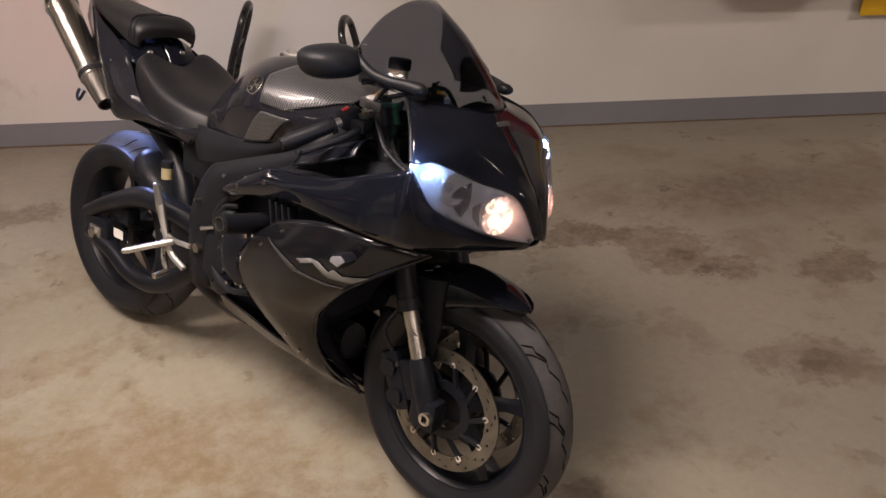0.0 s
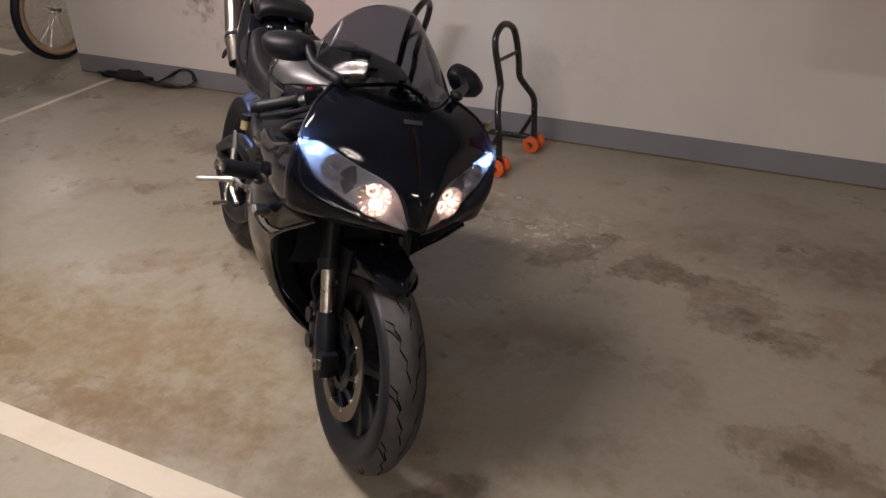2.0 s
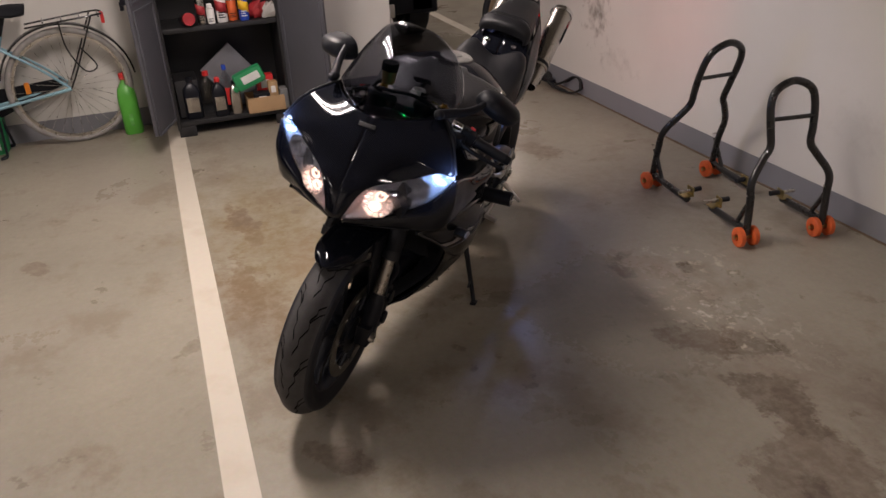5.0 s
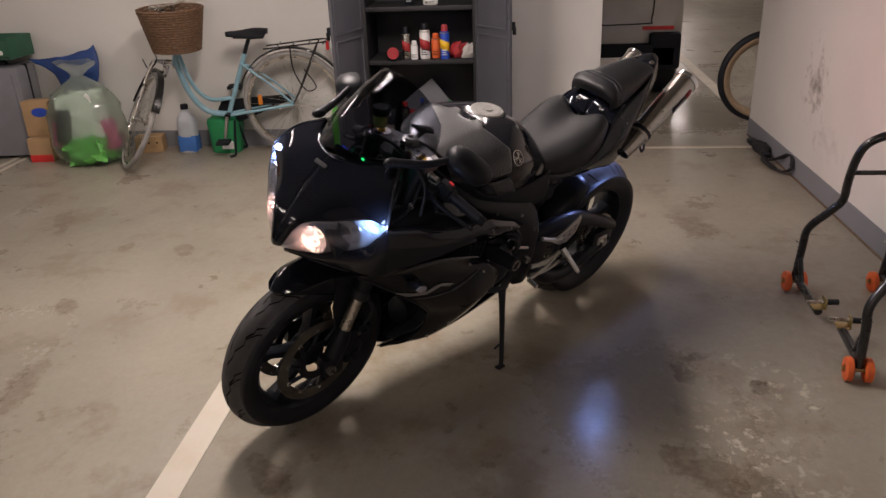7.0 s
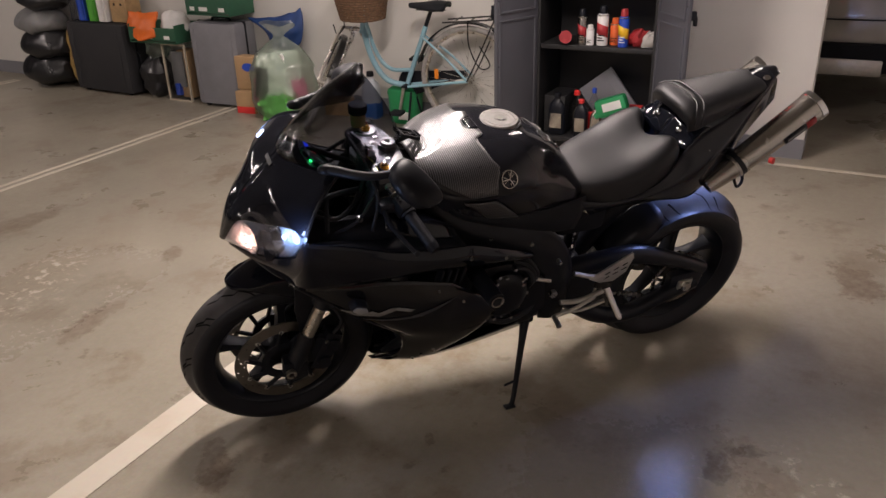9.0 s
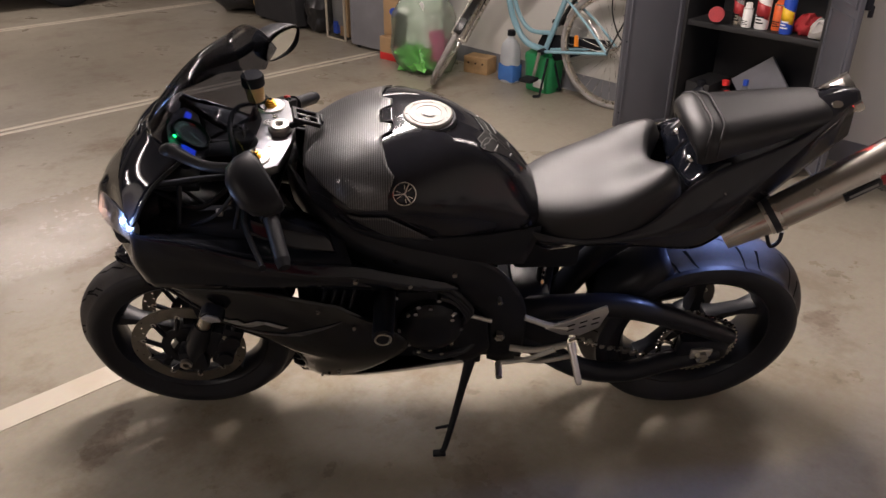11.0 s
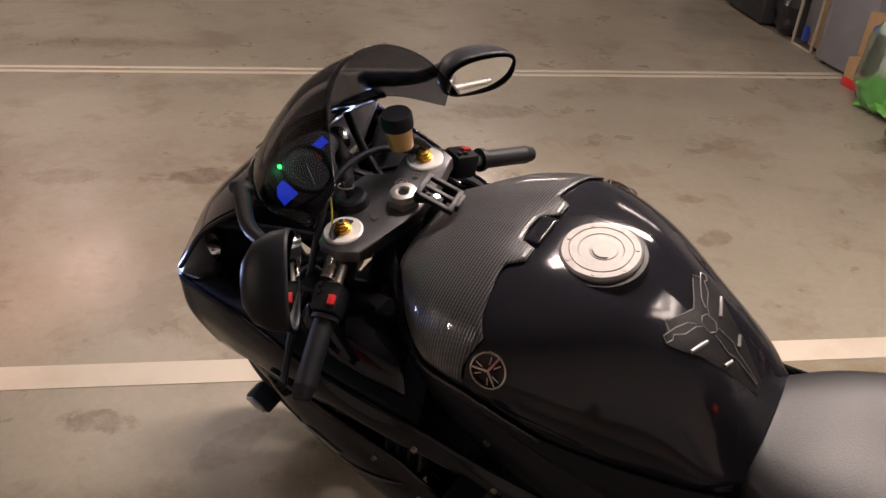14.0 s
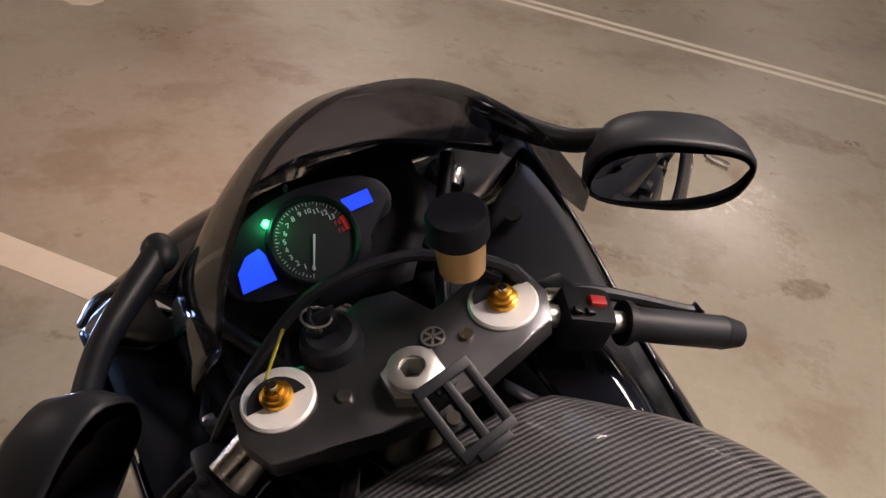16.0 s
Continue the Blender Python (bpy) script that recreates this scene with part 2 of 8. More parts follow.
STAINS_AND_DIMMING = [
    (1.55, 0.62, 0.46, 0.28, 25, (0.20, 0.155, 0.115), 0.45),
    (1.20, 0.58, 0.42, 0.16, 15, (0.52, 0.48, 0.40), 0.75),
    (1.02, 0.42, 0.14, 0.18, 20, (0.21, 0.17, 0.125), 0.4),
    (1.95, 0.25, 0.34, 0.20, -30, (0.15, 0.11, 0.08), 0.7),
    # real brown patch, widened and darkened to stand in for weaker light here
    (-0.24, -0.88, 0.86, 0.35, 6, (0.205, 0.158, 0.086), 0.95),
    (-0.52, -1.02, 0.34, 0.07, 8, (0.17, 0.12, 0.07), 0.85),
    (0.12, -1.08, 0.36, 0.06, 4, (0.17, 0.12, 0.07), 0.75),
    (-0.76, -0.78, 0.18, 0.12, 20, (0.19, 0.14, 0.09), 0.6),
    (0.74, 0.71, 0.30, 0.13, 40, (0.52, 0.47, 0.38), 0.85),
    (2.55, 0.10, 0.20, 0.12, 10, (0.14, 0.105, 0.075), 0.8),
    (2.36, 0.80, 0.30, 0.10, 5, (0.19, 0.15, 0.11), 0.6),
    (0.15, -0.72, 0.40, 0.16, 15, (0.22, 0.155, 0.10), 0.5),
    (0.40, -1.05, 0.50, 0.14, 16, (0.18, 0.125, 0.075), 0.85),
    (-0.30, -0.35, 0.30, 0.12, 30, (0.20, 0.14, 0.09), 0.5),
    (2.2, -0.42, 0.22, 0.14, 10, (0.16, 0.12, 0.09), 0.65),
    (2.5, 0.75, 0.9, 0.22, 5, (0.15, 0.11, 0.085), 0.7),
    (0.0, 0.9, 0.60, 0.28, 40, (0.19, 0.155, 0.12), 0.6),
    (0.6, -2.7, 0.5, 0.22, 10, (0.20, 0.155, 0.11), 0.5),
    (2.4, -2.6, 0.7, 0.34, 0, (0.21, 0.155, 0.11), 0.6),
    (1.8, -1.9, 0.5, 0.2, 20, (0.22, 0.165, 0.12), 0.5),
    (0.65, -2.60, 0.42, 0.15, 25, (0.50, 0.46, 0.38), 0.85),
    (2.20, -2.55, 0.20, 0.10, 5, (0.17, 0.125, 0.085), 0.8),
    (-0.40, -1.95, 0.10, 0.06, 30, (0.15, 0.11, 0.08), 0.8),
    (-0.42, -2.28, 0.09, 0.05, -10, (0.15, 0.11, 0.08), 0.8),
    (-0.85, -2.87, 0.16, 0.07, 20, (0.15, 0.11, 0.08), 0.7),
    (0.24, -2.24, 0.12, 0.05, 30, (0.14, 0.105, 0.075), 0.8),
    (-0.67, -2.78, 0.11, 0.05, 10, (0.14, 0.105, 0.075), 0.8),
    (-0.79, 0.19, 0.10, 0.08, 40, (0.15, 0.11, 0.08), 0.8),
    (0.68, 0.51, 0.22, 0.12, 35, (0.17, 0.13, 0.095), 0.6),
    (2.5, -4.44, 0.5, 0.12, 0, (0.15, 0.11, 0.08), 0.7),
    (1.62, 0.40, 0.20, 0.12, 15, (0.12, 0.09, 0.065), 0.9),
    (1.38, 0.55, 0.13, 0.10, 60, (0.11, 0.085, 0.06), 0.9),
    (2.05, 0.12, 0.09, 0.06, 10, (0.12, 0.09, 0.07), 0.9),
    (1.98, 0.24, 0.08, 0.05, -20, (0.12, 0.09, 0.07), 0.9),
    (2.22, -0.43, 0.10, 0.07, 30, (0.13, 0.10, 0.075), 0.9),
    (1.25, 0.50, 0.30, 0.10, 20, (0.50, 0.45, 0.36), 0.9),
    (-0.75, 0.75, 0.20, 0.12, 30, (0.14, 0.10, 0.07), 0.8),
    (-0.55, -1.0, 0.16, 0.08, 20, (0.15, 0.11, 0.08), 0.8),
    (1.35, -0.95, 0.14, 0.06, 40, (0.15, 0.11, 0.08), 0.8),
    (1.7, -1.05, 0.10, 0.05, -10, (0.15, 0.11, 0.08), 0.8),
    (0.9, -2.05, 0.22, 0.07, 10, (0.15, 0.11, 0.08), 0.7),
    (1.6, -2.55, 0.34, 0.09, 5, (0.14, 0.10, 0.075), 0.8),
    (0.2, -3.3, 0.34, 0.10, -5, (0.15, 0.11, 0.08), 0.7),
    (0.72, 0.42, 0.10, 0.04, 15, (0.09, 0.075, 0.06), 0.7),
    (0.58, 0.50, 0.04, 0.08, 10, (0.09, 0.07, 0.055), 0.7),
    (0.78, 0.66, 0.06, 0.05, 20, (0.11, 0.085, 0.06), 0.9),
    (1.24, 0.40, 0.16, 0.12, 40, (0.14, 0.105, 0.075), 0.8),
]
M = {}
M["floor"] = floor_material()
M["wall"] = mat("white_wall_paint", (0.66, 0.64, 0.60), 0.75, 0, 0.05, 1.5, bump=0.15, bump_scale=120)
def stained_wall():
    m = mat("scuffed_white_wall_paint", (0.66, 0.64, 0.60), 0.75, 0, 0.05, 1.5, bump=0.15, bump_scale=120)
    nt = m.node_tree
    b = nt.nodes["Principled BSDF"]
    tc = nt.nodes["Texture Coordinate"]
    last = b.inputs["Base Color"].links[0].from_socket
    nz = nt.nodes.new("ShaderNodeTexNoise")
    nz.inputs["Scale"].default_value, nz.inputs["Detail"].default_value, nz.inputs["Roughness"].default_value = 13.0, 9, 0.7
    nt.links.new(tc.outputs["Object"], nz.inputs["Vector"])
    for cx, cz, sx, sz, k in ((-1.46, 0.60, 0.24, 0.30, 0.9), (-1.20, 0.30, 0.30, 0.14, 0.25), (0.9, 0.45, 0.5, 0.2, 0.12)):
        mp = nt.nodes.new("ShaderNodeMapping")
        mp.vector_type = "TEXTURE"
        mp.inputs["Location"].default_value, mp.inputs["Scale"].default_value = (cx, 1.55, cz), (sx, 1, sz)
        nt.links.new(tc.outputs["Object"], mp.inputs["Vector"])
        ln = nt.nodes.new("ShaderNodeVectorMath")
        ln.operation = "LENGTH"
        nt.links.new(mp.outputs[0], ln.inputs[0])
        ad = nt.nodes.new("ShaderNodeMath")
        ad.operation = "MULTIPLY_ADD"
        ad.inputs[1].default_value = 4.2
        nt.links.new(nz.outputs["Fac"], ad.inputs[0])
        nt.links.new(ln.outputs["Value"], ad.inputs[2])
        mr = nt.nodes.new("ShaderNodeMapRange")
        mr.inputs["From Min"].default_value, mr.inputs["From Max"].default_value = 1.75, 2.7
        mr.inputs["To Min"].default_value, mr.inputs["To Max"].default_value = k, 0.0
        nt.links.new(ad.outputs[0], mr.inputs["Value"])
        mx = nt.nodes.new("ShaderNodeMixRGB")
        mx.inputs[2].default_value = (0.22, 0.19, 0.165, 1)
        nt.links.new(mr.outputs[0], mx.inputs[0])
        nt.links.new(last, mx.inputs[1])
        last = mx.outputs[0]
    nt.links.new(last, b.inputs["Base Color"])
    return m


M["wallstain"] = stained_wall()
M["skirting"] = mat("grey_skirting_paint", (0.215, 0.215, 0.235), 0.6, 0, 0.08, 3, bump=0.15, bump_scale=90)
M["ceiling"] = mat("raw_concrete_ceiling", (0.27, 0.26, 0.25), 0.85, 0, 0.15, 2.5, bump=0.3, bump_scale=40)
M["line"] = mat("worn_white_line_paint", (0.58, 0.53, 0.44), 0.5, 0, 0.1, 6, bump=0.1, bump_scale=50, second=(0.52, 0.45, 0.35), mix=(0.5, 0.78))
M["paint"] = mat("gloss_black_paint", (0.0062, 0.0074, 0.0118), 0.07, 0, 0.1, 15, spec=0.34)
M["tankpaint"] = mat("dusty_black_paint", (0.0150, 0.0155, 0.0205), 0.10, 0, 0.12, 12, spec=0.34)
M["capdull"] = mat("dull_cap_metal", (0.25, 0.243, 0.23), 0.55, 0.5, 0.12, 40)
M["paint_grey"] = mat("dark_grey_panel_paint", (0.0070, 0.0075, 0.0095), 0.14, 0, 0.1, 15, spec=0.42)
M["satin"] = mat("satin_black_plastic", (0.0102, 0.0112, 0.0148), 0.42, 0, 0.15, 20, bump=0.05, bump_scale=300, spec=0.20)
M["matte"] = mat("matte_black_plastic", (0.0110, 0.0120, 0.0155), 0.6, 0, 0.15, 20, bump=0.1, bump_scale=300, spec=0.17)
M["seat"] = mat("black_vinyl", (0.0105, 0.0108, 0.0135), 0.43, 0, 0.2, 14, bump=0.22, bump_scale=460, spec=0.43)
M["rubber"] = mat("tyre_rubber", (0.0105, 0.0118, 0.0165), 0.5, 0, 0.25, 10, bump=0.12, bump_scale=200, spec=0.35)
M["disc"] = mat("drilled_disc_steel", (0.26, 0.245, 0.22), 0.38, 1.0, 0.2, 12, bump=0.05, bump_scale=200)
M["tread"] = mat("dusty_tread_rubber", (0.064, 0.062, 0.062), 0.7, 0, 0.3, 14, bump=0.15, bump_scale=160, spec=0.25)
M["groove"] = mat("tread_groove", (0.004, 0.004, 0.004), 0.95, 0, 0.1, 10, spec=0.1)
M["steel"] = mat("brushed_steel", (0.55, 0.52, 0.47), 0.28, 1.0, 0.08, 30, bump=0.05, bump_scale=200)
M["titan"] = mat("titanium_sleeve", (0.50, 0.47, 0.43), 0.26, 1.0, 0.12, 9, bump=0.05, bump_scale=150)
M["chrome"] = mat("chrome", (0.75, 0.75, 0.75), 0.12, 1.0, 0.04, 20)
M["alu"] = mat("silver_aluminium", (0.62, 0.61, 0.58), 0.4, 1.0, 0.08, 25, bump=0.05, bump_scale=200)
M["castalu"] = mat("black_cast_metal", (0.0085, 0.0098, 0.0142), 0.36, 0.0, 0.15, 20, bump=0.1, bump_scale=150, spec=0.24)
M["gold"] = mat("gold_anodised", (0.75, 0.40, 0.06), 0.28, 1.0, 0.06, 30)
M["carbon"] = carbon()
M["screen"] = clear("smoked_screen", (0.46, 0.47, 0.51), 0.05, gloss=0.55, least=0.010)
M["lens"] = clear("clear_lens", (0.92, 0.93, 0.96), haze=0.17)
M["bowl"] = mat("silvered_plastic", (0.42, 0.43, 0.47), 0.30, 0.6, 0.15, 40)
M["anod"] = mat("black_anodised", (0.165, 0.165, 0.175), 0.40, 1.0, 0.08, 30)
M["pad"] = mat("tank_pad_film", (0.018, 0.018, 0.019), 0.35, 0, 0.15, 60, bump=0.2, bump_scale=300, spec=0.3)
M["markgrey"] = mat("grey_decal", (0.22, 0.22, 0.22), 0.4, 0.2, 0.1, 30)
M["reflector"] = mat("reflector_chrome", (0.75, 0.76, 0.80), 0.18, 1.0, 0.05, 15)
M["capsilver"] = mat("pale_silver_cap", (0.72, 0.71, 0.69), 0.42, 0.35, 0.05, 30)
M["markdark"] = mat("dark_grey_decal", (0.045, 0.045, 0.05), 0.4, 0.1, 0.1, 30)
M["mirror"] = mat("mirror_glass", (0.85, 0.87, 0.88), 0.01, 1.0, 0.0, 5)
M["fluid"] = mat("amber_reservoir_plastic", (0.55, 0.34, 0.14), 0.35, 0, 0.1, 15)
M["palefluid"] = mat("cloudy_reservoir_plastic", (0.36, 0.30, 0.17), 0.4, 0, 0.1, 15)
M["red"] = mat("red_plastic", (0.62, 0.03, 0.03), 0.4, 0, 0.06, 15)
M["dullred"] = mat("faded_red_plastic", (0.36, 0.025, 0.03), 0.5, 0, 0.15, 20, bump=0.1, bump_scale=90)
M["white"] = mat("white_plastic", (0.75, 0.74, 0.72), 0.45, 0, 0.06, 15)
M["bluelcd"] = glow("blue_display", (0.008, 0.055, 1.0), 1.1)
M["green_led"] = glow("green_neutral_light", (0.02, 1.0, 0.18), 8.0)
M["dial"] = mat("dial_face", (0.012, 0.013, 0.014), 0.5, 0, 0.05, 20)
M["dialmark"] = glow("dial_marking", (0.52, 0.55, 0.60), 0.16)
# glow of the low beam, also used for its reflection in the bowl
M["filament"] = glow("glowing_beam_lobe", (1.0, 0.74, 0.52), 1.9)
M["led"] = glow("cold_position_light", (0.32, 0.52, 1.0), 5.5)
M["tail"] = glow("red_tail_light", (1.0, 0.02, 0.02), 4.0)
M["tube"] = glow("fluorescent_tube", TUBE, 9.0)


# ---- mesh helpers ----
def cr(P, n):
    """A smooth curve through the points P, n steps a span."""
    P = np.asarray(P, float)
    if len(P) == 2:
        s = np.linspace(0, 1, n + 1)[:, None]
        return P[:1] * (1 - s) + P[1:] * s if P.ndim == 2 else np.array([P[0] * (1 - a) + P[1] * a for a in np.linspace(0, 1, n + 1)])
    Q = np.concatenate([[2 * P[0] - P[1]], P, [2 * P[-1] - P[-2]]])
    out = []
    for i in range(len(P) - 1):
        a, b, c, d = Q[i:i + 4]
        for j in range(n):
            t = j / n
            out.append(0.5 * (2 * b + (c - a) * t + (2 * a - 5 * b + 4 * c - d) * t * t + (3 * b - a - 3 * c + d) * t ** 3))
    out.append(P[-1])
    return np.array(out)


def grid(ctrl, nu=6, nv=6):
    G = cr(np.asarray(ctrl, float), nu)
    return np.array([cr(row, nv) for row in G])


def sheet(bm, G, close=False, flip=False):
    V = [[bm.verts.new(p) for p in row] for row in G]
    for i in range(len(V) - 1):
        n = len(V[0])
        for j in range(n if close else n - 1):
            k = (j + 1) % n
            q = (V[i][j], V[i][k], V[i + 1][k], V[i + 1][j])
            try:
                bm.faces.new(q[::-1] if flip else q)
            except ValueError:
                pass
    return V


def ring_caps(bm, V):
    for row in (V[0], V[-1]):
        try:
            bm.faces.new(row)
        except ValueError:
            pass


def tube(bm, pts, r, n=10, smooth=4, cap=True):
    """A round bar along pts; r one radius or one for each point."""
    P = cr(pts, smooth) if smooth and len(pts) > 2 else np.asarray(pts, float)
    R = np.interp(np.linspace(0, 1, len(P)), np.linspace(0, 1, len(pts)), np.full(len(pts), r) if np.isscalar(r) else r)
    rows, up = [], None
    for i, p in enumerate(P):
        d = P[min(i + 1, len(P) - 1)] - P[max(i - 1, 0)]
        d = d / (np.linalg.norm(d) + 1e-9)
        if up is None:
            up = np.cross(d, (0, 0, 1)) if abs(d[2]) < 0.9 else np.cross(d, (1, 0, 0))
        up = up - d * (up @ d)
        up = up / np.linalg.norm(up)
        v = np.cross(d, up)
        rows.append([p + R[i] * (math.cos(a) * up + math.sin(a) * v) for a in np.linspace(0, 2 * math.pi, n, endpoint=False)])
    V = sheet(bm, rows, close=True)
    if cap:
        ring_caps(bm, V)


def revolve(bm, prof, c, axis="y", n=48, a0=0.0, a1=360.0):
    """Turns a profile of (along, radius) about an axis through c."""
    full = abs(a1 - a0 - 360) < 1e-6
    A = np.radians(np.linspace(a0, a1, n, endpoint=not full))
    rows = []
    for a in A:
        ca, sa = math.cos(a), math.sin(a)
        rows.append([{"y": (c[0] + r * ca, c[1] + h, c[2] + r * sa), "x": (c[0] + h, c[1] + r * ca, c[2] + r * sa), "z": (c[0] + r * ca, c[1] + r * sa, c[2] + h)}[axis] for h, r in prof])
    if full:
        rows.append(rows[0])
    sheet(bm, rows)
    bmesh.ops.remove_doubles(bm, verts=bm.verts, dist=1e-6)


def box(bm, c, s, bevel=0.0, m=None):
    """A block with softened edges; m turns or places it."""
    t = bmesh.new()
    bmesh.ops.create_cube(t, size=1.0, matrix=Matrix.Diagonal((*s, 1)))
    if bevel:
        bmesh.ops.bevel(t, geom=t.edges[:], offset=bevel, segments=2, profile=0.6, affect="EDGES")
    t.transform((m or Matrix()) @ Matrix.Translation(c) if m is None else m @ Matrix.Translation(c))
    join(bm, t)


def join(bm, other):
    me = bpy.data.meshes.new("tmp")
    other.to_mesh(me)
    other.free()
    bm.from_mesh(me)
    bpy.data.meshes.remove(me)


def prism(bm, outline, depth, place, bevel=0.0):
    """A plate: an outline in its own plane, given thickness, placed by a matrix (its z is the thickness)."""
    t = bmesh.new()
    lo = [t.verts.new((x, y, -depth / 2)) for x, y in outline]
    hi = [t.verts.new((x, y, depth / 2)) for x, y in outline]
    t.faces.new(lo[::-1])
    t.faces.new(hi)
    for i in range(len(lo)):
        j = (i + 1) % len(lo)
        t.faces.new((lo[i], lo[j], hi[j], hi[i]))
    if bevel:
        bmesh.ops.bevel(t, geom=t.edges[:], offset=bevel, segments=2, profile=0.6, affect="EDGES")
    t.transform(place)
    join(bm, t)


def ball(bm, c, s, n=12, m=None):
    t = bmesh.new()
    bmesh.ops.create_uvsphere(t, u_segments=n * 2, v_segments=n, radius=1.0, matrix=Matrix.Translation(c) @ (m or Matrix()) @ Matrix.Diagonal((*s, 1)))
    join(bm, t)


def plane_xz(y):
    """Plates drawn in x and z, standing at y."""
    return Matrix(((1, 0, 0, 0), (0, 0, 1, y), (0, 1, 0, 0), (0, 0, 0, 1)))


def part(name, bm, material, parent=None, label="", solid=0.0, m=None, sharp=40):
    bmesh.ops.recalc_face_normals(bm, faces=bm.faces)
    for f in bm.faces:
        f.smooth = True
    for e in bm.edges:
        if len(e.link_faces) == 2 and e.calc_face_angle(0) > radians(sharp):
            e.smooth = False
    me = bpy.data.meshes.new(name)
    bm.to_mesh(me)
    bm.free()
    me.materials.append(M[material] if isinstance(material, str) else material)
    ob = new(name, me)
    if m is not None:
        ob.matrix_world = m
    if parent is not None:
        ob.parent = parent
    if label:
        ob["label"] = label
    if solid:
        mod = ob.modifiers.new("thickness", "SOLIDIFY")
        mod.thickness, mod.offset = solid, 0.0
    return ob


def thing(name, m, label, category, group=""):
    ob = new(name)
    ob.empty_display_size = 0.1
    ob.matrix_world = m
    return tagged(ob, label, category, group)


def make(name, material, parent, build, label="", **kw):
    bm = bmesh.new()
    build(bm)
    return part(name, bm, material, parent, label, **kw)


def structure(name, material, label, category, build, **kw):
    ob = make(name, material, None, build, **kw)
    return tagged(ob, label, category, kind="structure")

# ---- the garage shell ----
WA, WB = 1.56, -2.42   # the long wall's y, the back wall's x
GAP = 0.37             # the back wall ends here, the opening runs to the long wall
SKEW = pose(0.6, 1.545, 0) @ pose(0, 0, 0, 0, 0, 0.95) @ pose(-0.6, -1.56, 0)
X0, X1, Y0, Y1 = -16.5, 7.5, -11.0, 6.0


def rect(bm, x0, x1, y0, y1, z0, z1):
    box(bm, ((x0 + x1) / 2, (y0 + y1) / 2, (z0 + z1) / 2), (x1 - x0, y1 - y0, z1 - z0))


structure("floor", "floor", "stained glossy beige coated concrete garage floor", "floor", lambda bm: rect(bm, X0, X1, Y0, Y1, -0.2, 0.0))
structure("ceiling", "ceiling", "raw concrete garage ceiling", "ceiling", lambda bm: rect(bm, X0, X1, Y0, Y1, CEIL, CEIL + 0.2))
structure("wall_long", "wallstain", "white painted garage wall with scuff marks", "wall", lambda bm: (rect(bm, -2.62, X1 + 0.3, WA, WA + 0.22, 0, CEIL), bm.transform(SKEW)))
structure("wall_back", "wall", "white painted back wall of the parking bays", "wall", lambda bm: rect(bm, WB - 0.25, WB, Y0, GAP, 0, CEIL))
structure("wall_far_a", "wall", "white painted far garage wall", "wall", lambda bm: rect(bm, X0 - 0.2, X0, Y0, Y1, 0, CEIL))
structure("wall_far_b", "wall", "white painted far garage wall", "wall", lambda bm: rect(bm, X1, X1 + 0.2, Y0, Y1, 0, CEIL))
structure("wall_far_c", "wall", "white painted far garage wall", "wall", lambda bm: rect(bm, X0, X1, Y0 - 0.2, Y0, 0, CEIL))
structure("wall_far_d", "wall", "white painted far garage wall", "wall", lambda bm: rect(bm, X0, X1, Y1, Y1 + 0.2, 0, CEIL))


def skirt(bm):
    rect(bm, -2.623, X1, WA - 0.003, WA, 0.0, 0.125)
    rect(bm, -2.623, -2.62, WA - 0.003, WA + 0.22, 0.0, 0.125)
    bm.transform(SKEW)


structure("baseboard_long", "skirting", "grey painted skirting band on the long wall", "baseboard", skirt)
structure("baseboard_back", "skirting", "grey painted skirting band on the back wall", "baseboard", lambda bm: (rect(bm, WB, WB + 0.003, Y0, GAP, 0.0, 0.125), rect(bm, WB - 0.25, WB + 0.003, GAP, GAP + 0.003, 0.0, 0.125)))
# thin brown strip laid on the floor along the wall foot
structure("dirt_seam", mat("seam_brown", (0.16, 0.11, 0.07), 0.9, 0, 0.2, 9), "thin brown seam along the foot of the wall", "trim", lambda bm: (rect(bm, -2.6, X1, WA - 0.016, WA - 0.003, 0, 0.004), bm.transform(SKEW)))
structure("bay_line", "line", "worn cream painted parking bay line", "floor marking", lambda bm: rect(bm, -2.3, 5.0, -1.295, -1.195, 0.0, 0.0025))


def double_line(y):
    return lambda bm: (rect(bm, -2.2, 5.0, y - 0.055, y - 0.02, 0.0, 0.0025), rect(bm, -2.2, 5.0, y + 0.02, y + 0.055, 0.0, 0.0025))


structure("bay_line_double", "line", "worn painted double bay line", "floor marking", double_line(-3.93))
structure("bay_line_far", "line", "worn painted double bay line in the next bay", "floor marking", double_line(-6.78))
structure("bay_line_outside", "line", "painted line on the driveway past the opening", "floor marking", lambda bm: rect(bm, -15.5, -3.4, 1.56, 1.66, 0.0, 0.0025))
structure("threshold_strip", "line", "pale joint strip across the floor of the opening", "floor marking", lambda bm: rect(bm, WB + 0.13, WB + 0.17, GAP - 0.2, WA - 0.02, 0.0, 0.003))


